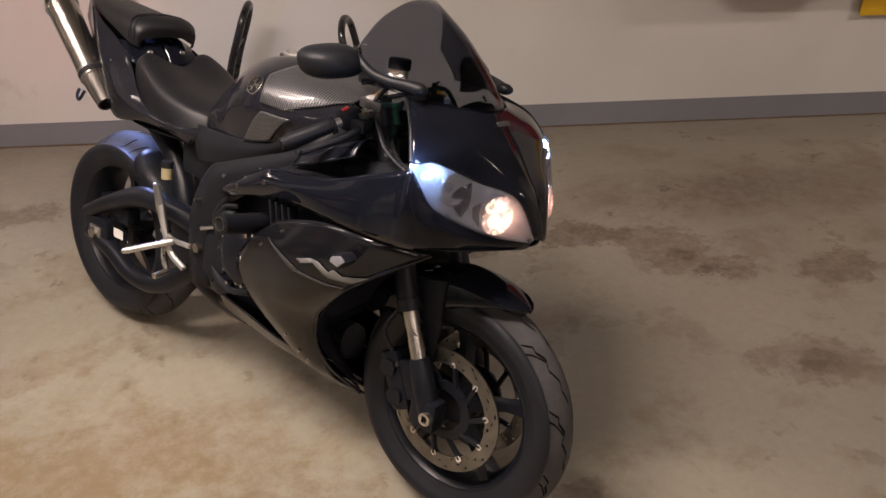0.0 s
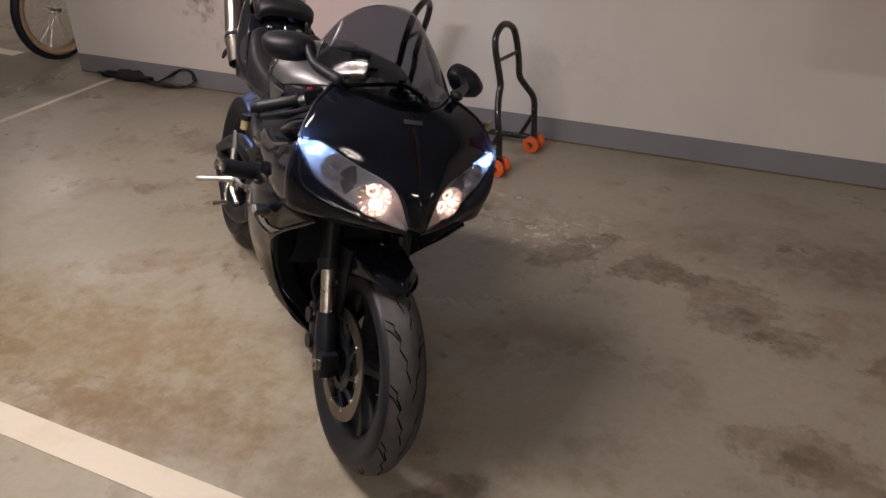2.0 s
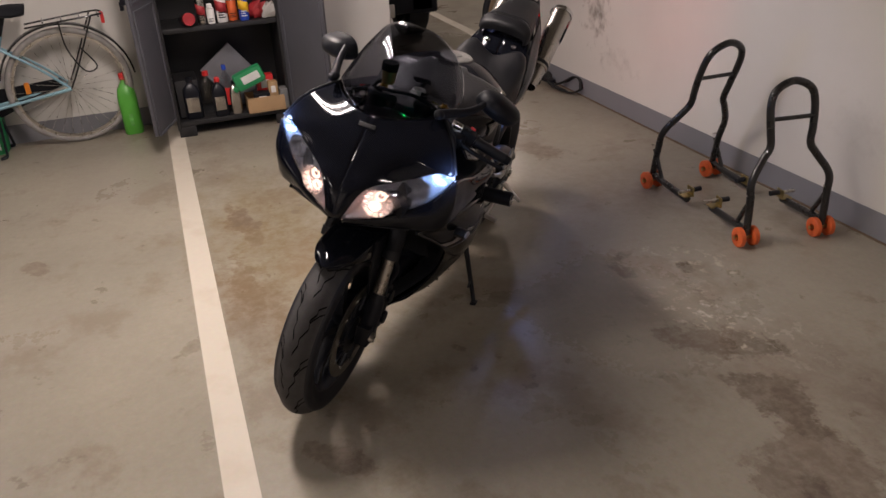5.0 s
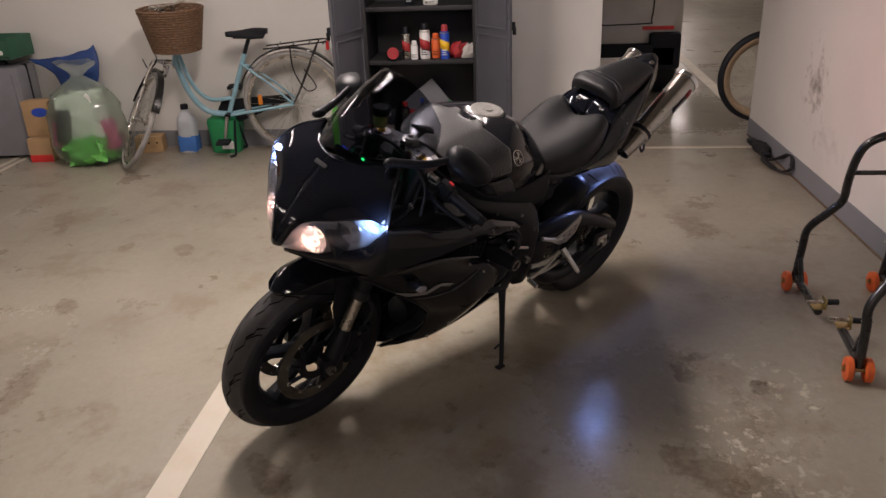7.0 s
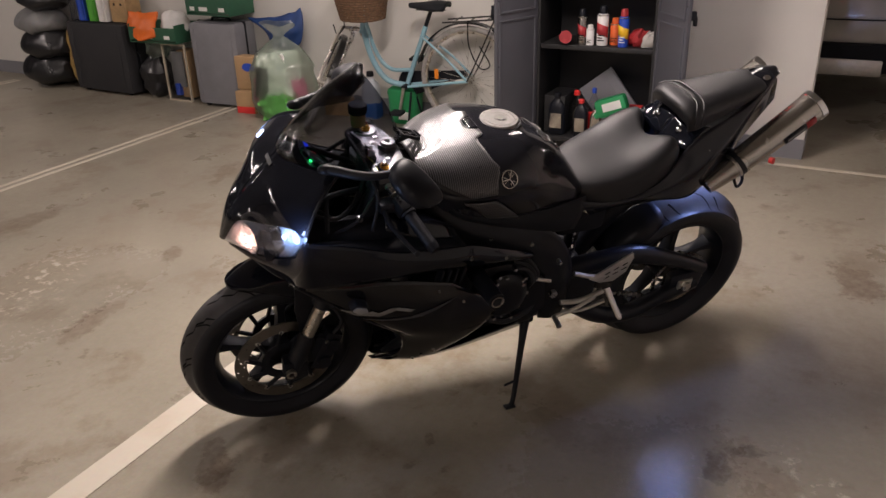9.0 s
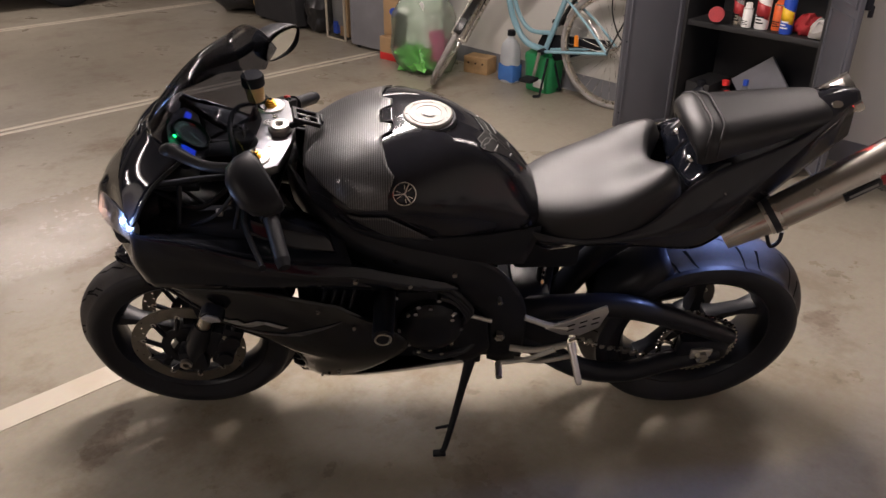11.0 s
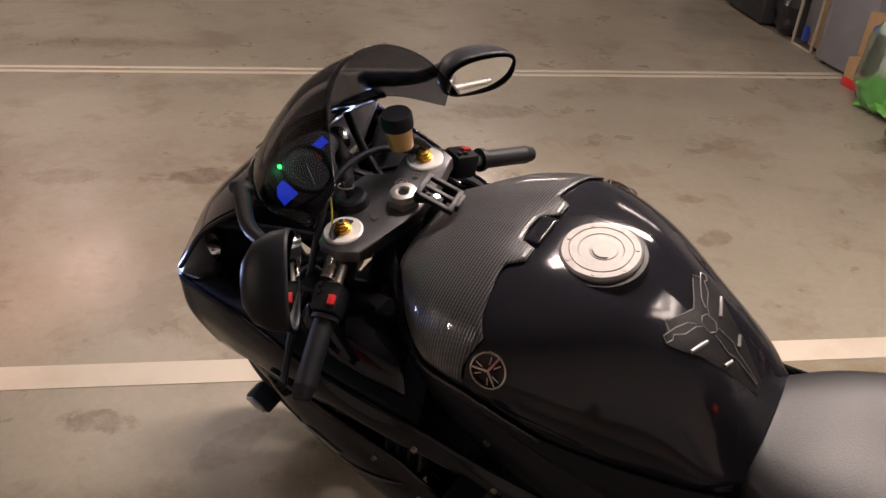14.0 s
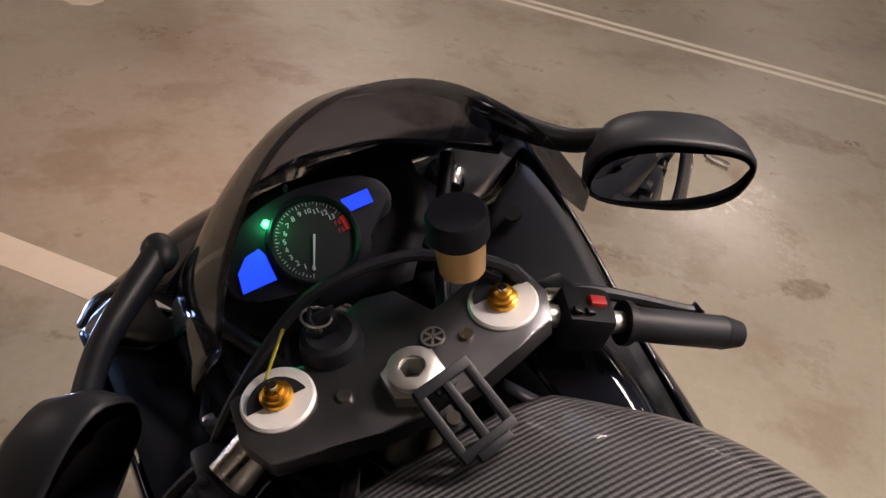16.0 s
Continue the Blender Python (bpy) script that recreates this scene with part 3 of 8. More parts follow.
structure("column", "white", "white painted square concrete column", "column", lambda bm: box(bm, (3.40, -4.035, CEIL / 2), (0.40, 0.43, CEIL), 0.006))
structure("baseboard_column", "skirting", "grey painted skirting band round the column", "baseboard", lambda bm: box(bm, (3.40, -4.035, 0.055), (0.408, 0.438, 0.11), 0.003))
structure("bay_line_stub", "line", "short worn painted line running to the column", "floor marking", lambda bm: rect(bm, 3.40, 3.485, -3.81, -3.39, 0.0, 0.0025))
structure("bay_mark", "line", "unreadable painted bay mark", "floor marking", lambda bm: (prism(bm, [(3.15, -2.67), (3.16, -2.60), (3.22, -2.56), (3.30, -2.58), (3.36, -2.55), (3.50, -2.57), (3.50, -2.63), (3.36, -2.62), (3.29, -2.64), (3.23, -2.62), (3.20, -2.68)], 0.0025, Matrix.Translation((0, 0, 0.00125))), rect(bm, 3.34, 3.52, -2.78, -2.73, 0.0, 0.0025)))

# tube lights on the ceiling, each with its lamp; some are added fill
for i, (x, y, power, size) in enumerate(TUBES):
    lamp = thing("ceiling_light", pose(x, y, CEIL), "long white twin-tube fluorescent ceiling fitting, switched on, some added as fill", "ceiling light", "ceiling lights")
    make("housing", "white", lamp, lambda bm: box(bm, (0, 0, -0.03), (size + 0.1, 0.22, 0.06), 0.01))
    for d in (-0.055, 0.055):
        make("tube", "tube", lamp, lambda bm: tube(bm, [(-size / 2, d, -0.085), (size / 2, d, -0.085)], 0.016, 12, 0))
        area_lamp("tube_lamp", pose(x, y + d, CEIL - 0.125), power / 2, size, 0.03, TUBE)

# ---- the motorcycle ----
BIKE = pose(-0.0195, -0.0335, 0.003, 0, 0, -40.2) @ pose(0, 0, 0, -15.1, 0, 0) @ Matrix.Scale(0.9925, 4)
moto = thing("motorcycle", BIKE, "gloss black sport motorcycle leaning on its side stand, headlights on", "motorcycle")
FA, RA = (1.378, 0.0, 0.302), (-0.042, 0.0, 0.318)


def flipped(ctrl, s):
    C = np.asarray(ctrl, float).copy()
    C[..., 1] *= s
    return C


def wheel(name, c, R, W, rim, discs, label):
    w = make(name, "castalu", moto, lambda bm: revolve(bm, [(-0.035, 0.0), (-0.035, 0.045), (-0.02, 0.055), (0.02, 0.055), (0.035, 0.045), (0.035, 0.0)], c, n=24), label)
    h = W / 2
    prof = [(-h * 0.74, rim - 0.004), (-h * 0.86, rim + 0.012), (-h, rim + (R - rim) * 0.38), (-h * 0.93, rim + (R - rim) * 0.62), (-h * 0.7, R - 0.024 * W / 0.12), (-h * 0.38, R - 0.007 * W / 0.12), (0, R)]
    prof = cr([(a, 0, r) for a, r in prof] + [(-a, 0, r) for a, r in prof[-2::-1]], 3)[:, (0, 2)]
    make("tyre", "rubber", w, lambda bm: revolve(bm, [(h * 0.6, rim - 0.006)] + [tuple(p) for p in prof][::-1] + [(-h * 0.6, rim - 0.006)], c, n=96), "black sport tyre with zigzag tread")
    make("rim", "castalu", w, lambda bm: revolve(bm, [(-h * 0.76, rim + 0.008), (-h * 0.74, rim - 0.008), (-h * 0.5, rim - 0.022), (0, rim - 0.03), (h * 0.5, rim - 0.022), (h * 0.74, rim - 0.008), (h * 0.76, rim + 0.008), (h * 0.6, rim - 0.004), (0, rim - 0.014), (-h * 0.6, rim - 0.004), (-h * 0.76, rim + 0.008)], c, n=72), "gloss black rim")
    for k in range(5):
        a = math.radians(72 * k + 20)
        t = bmesh.new()
        rows = []
        for rr, ww, hh in ((0.04, 0.034, 0.030), (0.09, 0.022, 0.022), (0.15, 0.019, 0.020), (rim - 0.02, 0.030, 0.030)):
            rows.append([(c[0] + rr * math.cos(a) - u * math.sin(a), c[1] + v, c[2] + rr * math.sin(a) + u * math.cos(a)) for u, v in ((-ww / 2, -hh), (-ww * 0.8, 0), (-ww / 2, hh), (ww / 2, hh), (ww * 0.8, 0), (ww / 2, -hh))])
        sheet(t, rows, close=True)
        part("spoke", t, "castalu", w)

    def tread(bm):
        # raked zigzag sipes that wrap from the crown to the shoulder
        n = 22 if W < 0.15 else 20
        for i in range(n):
            for s in (1, -1):
                a0 = 2 * math.pi * (i + (0.5 if s < 0 else 0)) / n
                lefts, rights = [], []
                steps = [(0.06, 0.0), (0.24, 0.10), (0.18, 0.16), (0.44, 0.27), (0.38, 0.33), (0.64, 0.43), (0.80, 0.46)] if i % 2 else [(0.34, 0.06), (0.54, 0.15), (0.50, 0.19), (0.76, 0.26)]
                if W > 0.15:
                    steps = [(0.12, 0.0), (0.35, 0.16), (0.62, 0.24), (0.85, 0.26)] if i % 2 else [(0.35, 0.03), (0.8, 0.12)]
                inc = prof[len(prof) // 2:]
                inc = inc[:int(np.argmax(inc[:, 0])) + 1]
                path = [(u0 + (u1 - u0) * f, d0 + (d1 - d0) * f) for (u0, d0), (u1, d1) in zip(steps, steps[1:]) for f in np.linspace(0, 1, 5)]
                for k, (u, da) in enumerate(path):
                    r = np.interp(u * h, inc[:, 0], inc[:, 1]) + 0.0013
                    hw = (0.021 if W < 0.15 else 0.0155) * (1 - 0.6 * k / len(path))
                    for acc, d in ((lefts, -hw), (rights, hw)):
                        a = a0 + da + d
                        acc.append((c[0] + r * math.cos(a), c[1] + s * u * h, c[2] + r * math.sin(a)))
                sheet(bm, [lefts, rights])
    tagged(make("tread_groove", "groove", w, tread), kind="stuff")
    band = [tuple(p) for p in prof if abs(p[0]) < h * 0.80 and p[1] > rim + (R - rim) * 0.5]
    make("tread_band", "tread", w, lambda bm: revolve(bm, [(a, r + 0.0006) for a, r in band], c, n=96), "dusty grey tread")
    return w


def brake_disc(parent, c, y, r0, r1, mat_name="disc"):
    def ringmesh(bm):
        N = 90
        rad = np.linspace(r0, r1, 8)
        for side in (-1, 1):
            V = [[bm.verts.new((c[0] + r * math.cos(2 * math.pi * i / N), y + side * 0.0025, c[2] + r * math.sin(2 * math.pi * i / N))) for r in rad] for i in range(N)]
            for i in range(N):
                for j in range(7):
                    if (j == 1 and i % 6 == 0) or (j == 3 and i % 6 == 2) or (j == 5 and i % 6 == 4):
                        continue
                    k = (i + 1) % N
                    bm.faces.new((V[i][j], V[k][j], V[k][j + 1], V[i][j + 1]))
        revolve(bm, [(y - c[1] - 0.0025, r1), (y - c[1] + 0.0025, r1)], c, n=90)
        revolve(bm, [(y - c[1] - 0.0025, r0), (y - c[1] + 0.0025, r0)], c, n=90)
    d = make("brake_disc", mat_name, parent, ringmesh, "drilled steel brake disc")

    make("disc_carrier", "castalu", parent, lambda bm: revolve(bm, [(y - c[1] - 0.004, 0.05), (y - c[1] - 0.004, 0.075), (y - c[1] + 0.004, 0.075), (y - c[1] + 0.004, 0.05)], c, n=40))
    for k in range(10):
        a = 2 * math.pi * k / 10
        cc = np.array((c[0], y, c[2]))
        t0, t1 = np.array((math.cos(a), 0, math.sin(a))), np.array((math.cos(a + 0.25), 0, math.sin(a + 0.25)))
        make("carrier_arm", "castalu", parent, lambda bm: tube(bm, [cc + t0 * 0.07, cc + t1 * (r0 + 0.006)], 0.007, 8, 0))
    for k in range(10):
        a = 2 * math.pi * k / 10 + 0.25
        p = (c[0] + (r0 + 0.004) * math.cos(a), y, c[2] + (r0 + 0.004) * math.sin(a))
        make("disc_button", "chrome", parent, lambda bm: revolve(bm, [(-0.006, 0.0), (-0.006, 0.008), (0.006, 0.008), (0.006, 0.0)], p, n=12))


fw = wheel("front_wheel", FA, 0.303, 0.120, 0.218, 2, "black five-spoke front wheel")
rw = wheel("rear_wheel", RA, 0.322, 0.190, 0.218, 1, "black five-spoke rear wheel")
for s in (1, -1):
    brake_disc(fw, FA, s * 0.066, 0.118, 0.155)
brake_disc(rw, RA, -0.085, 0.075, 0.108)


# -- front forks, calipers, fender --
def on_fork(z, s=1, lateral=0.104):
    """A point on a fork leg's axis at a height."""
    return (1.083 + (0.995 - z) * 0.405, s * lateral, z)


for s in (1, -1):
    fork = make("fork_leg", "satin", moto, lambda bm: tube(bm, [on_fork(0.985, s), on_fork(0.535, s)], [0.026, 0.027], 20, 0), "upside-down fork leg")
    make("fork_slider", "steel", fork, lambda bm: tube(bm, [on_fork(0.54, s), on_fork(0.39, s)], 0.0195, 20, 0), "polished fork tube")
    make("fork_foot", "castalu", fork, lambda bm: (tube(bm, [on_fork(0.425, s), on_fork(0.40, s), on_fork(0.36, s), on_fork(0.29, s)], [0.024, 0.029, 0.031, 0.026], 18, 0), box(bm, (1.36, s * 0.104, 0.302), (0.075, 0.05, 0.075), 0.012)))
    make("dust_seal", "rubber", fork, lambda bm: tube(bm, [on_fork(0.560, s), on_fork(0.533, s)], 0.030, 20, 0))
    make("axle_end", "steel", fork, lambda bm: (revolve(bm, [(-s * 0.02, 0.0), (-s * 0.02, 0.016), (s * 0.012, 0.016), (s * 0.012, 0.009), (0, 0.009), (0, 0)], (FA[0], s * 0.128, FA[2]), n=20)))

    def caliper(bm):
        m = Matrix.Translation((1.262, s * 0.083, 0.345)) @ Matrix.Rotation(radians(-24), 4, "Y")
        box(bm, (0, s * 0.012, 0), (0.055, 0.05, 0.15), 0.012, m)
        box(bm, (0.03, s * 0.018, 0), (0.05, 0.03, 0.10), 0.008, m)
        for k in (-1, 1):
            tube(bm, [m @ Vector((-0.005, s * 0.03, 0.036 * k)), m @ Vector((-0.005, s * 0.046, 0.036 * k))], 0.022, 16, 0)
    cal = make("brake_caliper", "castalu", fork, caliper, "black radial brake caliper")
    for z in (0.295, 0.39):
        make("caliper_bolt", "steel", fork, lambda bm: tube(bm, [(1.30 - z * 0.1, s * 0.108, z), (1.30 - z * 0.1, s * 0.122, z)], 0.007, 8, 0))
    make("brake_hose", "rubber", fork, lambda bm: tube(bm, [(1.24, s * 0.11, 0.41), (1.215, s * 0.12, 0.47), (1.25, s * 0.10, 0.56), (1.20, s * 0.06, 0.66), (1.17, s * 0.03, 0.72)], 0.006, 8, 5))


def fender(bm):
    rows = []
    for a, half, drop in ((64, 0.012, 0.0), (67, 0.036, 0.006), (73, 0.056, 0.022), (82, 0.068, 0.05), (100, 0.072, 0.09), (118, 0.074, 0.12), (135, 0.072, 0.075), (152, 0.06, 0.03)):
        r = 0.328 + (0.012 if a > 120 else 0) + 0.01 * math.sin(radians(a - 64) * 2)
        ca, sa = math.cos(radians(a)), math.sin(radians(a))
        sec = [(-half, r - drop), (-half, r - drop * 0.5), (-half * 0.93, r - 0.014), (-half * 0.55, r - 0.002), (0, r + 0.003), (half * 0.55, r - 0.002), (half * 0.93, r - 0.014), (half, r - drop * 0.5), (half, r - drop)]
        rows.append([(FA[0] + rr * ca, y, FA[2] + rr * sa) for y, rr in sec])
    sheet(bm, np.array([cr(r, 3) for r in cr(rows, 4)]))


fend = make("front_fender", "paint", moto, fender, "gloss black front mudguard", solid=0.004)
for s in (1, -1):
    for z in (0.50, 0.43):
        make("fender_bolt", "steel", fend, lambda bm: tube(bm, [(1.345 - z * 0.12, s * 0.072, z), (1.345 - z * 0.12, s * 0.080, z)], 0.007, 10, 0))
    make("fender_stay", "satin", fend, lambda bm: prism(bm, [(1.235, 0.60), (1.34, 0.62), (1.345, 0.50), (1.33, 0.40), (1.29, 0.40), (1.275, 0.5)], 0.008, plane_xz(s * 0.076), 0.003))


# -- upper cowl, headlights, screen --
LENS_UP = [(1.343, 0.263, 0.919), (1.369, 0.221, 0.918), (1.420, 0.136, 0.882), (1.475, 0.064, 0.853), (1.512, 0.023, 0.768)]
LENS_LOW = [(1.347, 0.269, 0.905), (1.356, 0.251, 0.876), (1.369, 0.219, 0.828), (1.401, 0.170, 0.796), (1.450, 0.101, 0.767), (1.499, 0.021, 0.754)]
SHIFT = -0.0215   # the nose sits a little to the right of the middle of the machine


def cowl_half(s):
    C = [
        [(1.345, 0, 1.008), (1.388, 0, 0.966), (1.408, 0, 0.944), (1.424, 0, 0.926), (1.454, 0, 0.889), (1.492, 0, 0.836), (1.519, 0, 0.762)],
        [(1.312, 0.085, 1.011), (1.362, 0.118, 0.974), (1.386, 0.138, 0.950), (1.404, 0.118, 0.933), (1.440, 0.076, 0.895), (1.486, 0.036, 0.848), (1.517, 0.012, 0.765)],
        [(1.218, 0.162, 1.022), (1.296, 0.224, 0.984)] + LENS_UP,
    ]
    return lambda bm: sheet(bm, grid(flipped(C, s), 8, 6), flip=s < 0)


def evened(P, n):
    """n points at even steps along a curve."""
    P = cr(P, 8)
    d = np.concatenate([[0], np.cumsum(np.linalg.norm(np.diff(P, axis=0), axis=1))])
    return np.stack([np.interp(np.linspace(0, d[-1], n), d, P[:, k]) for k in range(3)], 1)


def hl_edges():
    return evened(LENS_UP, 25), evened(LENS_LOW, 25)


def headlight(s):
    up, lo = hl_edges()
    mid = (up + lo) / 2 + np.array([0.022, 0.013, 0.0]) * np.sin(np.linspace(0, math.pi, len(up)))[:, None]
    G = np.array([cr([a, b, c], 4) for a, b, c in zip(up, mid, lo)])
    h = make("headlight", "lens", moto, lambda bm: sheet(bm, flipped(G, s), flip=s > 0), "slanted clear headlight, lit warm and cold blue", solid=0.002)
    deep = np.sin(np.linspace(0.05, math.pi * 0.95, len(up))) ** 0.7
    back = np.array([cr([a + np.array([-0.005, -0.002, 0]), b + k * np.array([-0.05, -0.012, 0.0]), c + np.array([-0.005, -0.002, 0])], 5) for a, b, c, k in zip(up, mid, lo, deep)])
    make("reflector_bowl", "bowl", h, lambda bm: sheet(bm, flipped(back, s), flip=s > 0), "silver reflector shell", solid=0.002)

    def lampring(cx, r, depth, nm, mt, bulb, rb):
        ax = Vector((0.93, s * 0.33, 0.02)).normalized()
        q = ax.to_track_quat("Z", "Y").to_matrix().to_4x4()
        c = Vector((cx[0], s * cx[1], cx[2]))
        t = bmesh.new()
        revolve(t, [(0.012, r), (0.008, r * 1.0), (-depth * 0.5, r * 0.8), (-depth, r * 0.35), (-depth, 0)], (0, 0, 0), "z", 28)
        t.transform(Matrix.Translation(c) @ q)
        part(nm, t, "reflector", h, "round chrome reflector")
        if rb > 0.02:
            # two glowing rings side by side, each with its hot core: the lit lamp and its reflection, modelled as a
            # second emitter
            for k in (1, -1):
                t = bmesh.new()
                revolve(t, [(0.004 * math.sin(a), 0.0125 + 0.004 * math.cos(a)) for a in np.linspace(0, 2 * math.pi, 9)], (0, 0, 0), "z", 20)
                ball(t, (0.004 * k, 0.007, -0.004), (0.006, 0.006, 0.005), 8)
                t.transform(Matrix.Translation(c) @ q @ Matrix.Translation((k * 0.006, k * s * 0.0165, -depth * 0.15)))
                part("filament", t, "filament", h)
            t = bmesh.new()
            for k in range(14):
                a = 2 * math.pi * k / 14
                tube(t, [(r * 0.72 * math.cos(a), r * 0.72 * math.sin(a), 0.004), (r * 0.99 * math.cos(a), r * 0.99 * math.sin(a), 0.013)], 0.0016, 6, 0)
            t.transform(Matrix.Translation(c) @ q)
            tagged(part("reflector_rib", t, "reflector", h), kind="stuff")
        else:
            t = bmesh.new()
            ball(t, (0, 0, -depth * 0.2), (rb, rb, rb * 0.8), 10)
            t.transform(Matrix.Translation(c) @ q)
            part("bulb", t, bulb, h)
    lampring((1.446, 0.096, 0.815), 0.042, 0.03, "low_beam", "reflector", "filament", 0.027)
    lampring((1.386, 0.182, 0.866), 0.034, 0.03, "high_beam", "reflector", "lens", 0.010)
    for nm, c, e, col in (("low_beam_glow", (1.464, 0.090, 0.812), 0.11, (1.0, 0.52, 0.42)), ("high_beam_glow", (1.366, 0.222, 0.898), 0.15, (0.34, 0.54, 1.0))):
        gl = bpy.data.lights.new(nm, "POINT")
        gl.energy, gl.color, gl.shadow_soft_size = e, col, 0.012
        new(nm, gl).matrix_world = BIKE @ pose(c[0], s * c[1] + SHIFT, c[2])
    make("position_light", "led", h, lambda bm: ball(bm, (1.359, s * 0.232, 0.892), (0.008, 0.018, 0.009), 10), "cold white position light")
    return h


for s in (1, -1):
    make("upper_cowl", "paint", moto, cowl_half(s), "gloss black nose cowl", solid=0.004)
    headlight(s)

    make("chin_panel", "satin", moto, lambda bm: sheet(bm, grid(flipped([[(1.250, 0.266, 0.738), (1.385, 0.200, 0.736), (1.480, 0.020, 0.734)], [(1.20, 0.20, 0.728), (1.30, 0.14, 0.715), (1.40, 0.02, 0.715)], [(1.16, 0.12, 0.722), (1.22, 0.08, 0.705), (1.28, 0.0, 0.70)]], s), 5, 5)), solid=0.004)


def screen(bm):
    half = [
        [(1.348, 0, 1.006), (1.314, 0.086, 1.010), (1.218, 0.163, 1.023), (1.100, 0.176, 1.028)],
        [(1.292, 0, 1.078), (1.262, 0.080, 1.074), (1.182, 0.152, 1.064), (1.090, 0.171, 1.050)],
        [(1.218, 0, 1.152), (1.192, 0.072, 1.142), (1.136, 0.136, 1.112), (1.076, 0.162, 1.073)],
        [(1.125, 0, 1.212), (1.112, 0.062, 1.200), (1.086, 0.114, 1.158), (1.063, 0.148, 1.098)],
    ]
    full = [[(x, -y, z) for x, y, z in row[:0:-1]] + row for row in half]
    sheet(bm, grid(full, 6, 6))


make("windscreen", "screen", moto, screen, "smoked double-bubble windscreen", solid=0.003)


# -- tank --
TANK = [
    [(1.000, 0, 0.965), (1.000, 0.060, 0.962), (0.995, 0.105, 0.945), (0.985, 0.130, 0.905), (0.970, 0.140, 0.860)],
    [(0.900, 0, 1.000), (0.900, 0.085, 0.995), (0.900, 0.160, 0.972), (0.895, 0.198, 0.915), (0.885, 0.182, 0.845)],
    [(0.790, 0, 1.022), (0.790, 0.095, 1.018), (0.790, 0.180, 0.985), (0.785, 0.216, 0.925), (0.760, 0.178, 0.810)],
    [(0.680, 0, 1.015), (0.680, 0.088, 1.008), (0.680, 0.160, 0.965), (0.675, 0.194, 0.900), (0.660, 0.168, 0.795)],
    [(0.580, 0, 0.965), (0.580, 0.070, 0.956), (0.575, 0.122, 0.915), (0.570, 0.150, 0.860), (0.560, 0.145, 0.790)],
    [(0.505, 0, 0.895), (0.505, 0.060, 0.888), (0.500, 0.105, 0.855), (0.500, 0.130, 0.825), (0.500, 0.130, 0.785)],
    [(0.455, 0, 0.825), (0.455, 0.045, 0.822), (0.455, 0.080, 0.810), (0.455, 0.098, 0.800), (0.455, 0.100, 0.780)],
]


def tank_at(u, v, off=0.0):
    """A point of the tank's surface: u along it (0 to 6), v round its half (0 to 4)."""
    def at(u, v):
        rows = np.array(TANK)
        def c1(P, t):
            i = min(int(t), len(P) - 2)
            f = t - i
            Q = np.concatenate([[2 * P[0] - P[1]], P, [2 * P[-1] - P[-2]]])
            a, b, c, d = Q[i:i + 4]
            return 0.5 * (2 * b + (c - a) * f + (2 * a - 5 * b + 4 * c - d) * f * f + (3 * b - a - 3 * c + d) * f ** 3)
        return c1(np.array([c1(r, abs(v)) for r in rows]), u)
    p = at(u, v)
    if off:
        e = 0.02
        du = at(min(6, u + e), v) - at(max(0, u - e), v)
        dv = at(u, min(4, v + e)) - at(u, max(0, v - e))
        n = np.cross(dv, du)
        n = n / (np.linalg.norm(n) + 1e-9)
        if n[2] < 0 and abs(n[2]) > 0.6:
            n = -n
        if n[1] < -0.3:
            n = -n
        p = p + n * off
    return p


def tank_sheet(s, us, vs, off=0.0):
    return lambda bm: sheet(bm, [[(lambda q: (q[0], s * q[1], q[2]))(tank_at(u, v, off)) for u in us(v)] for v in vs], flip=s > 0)


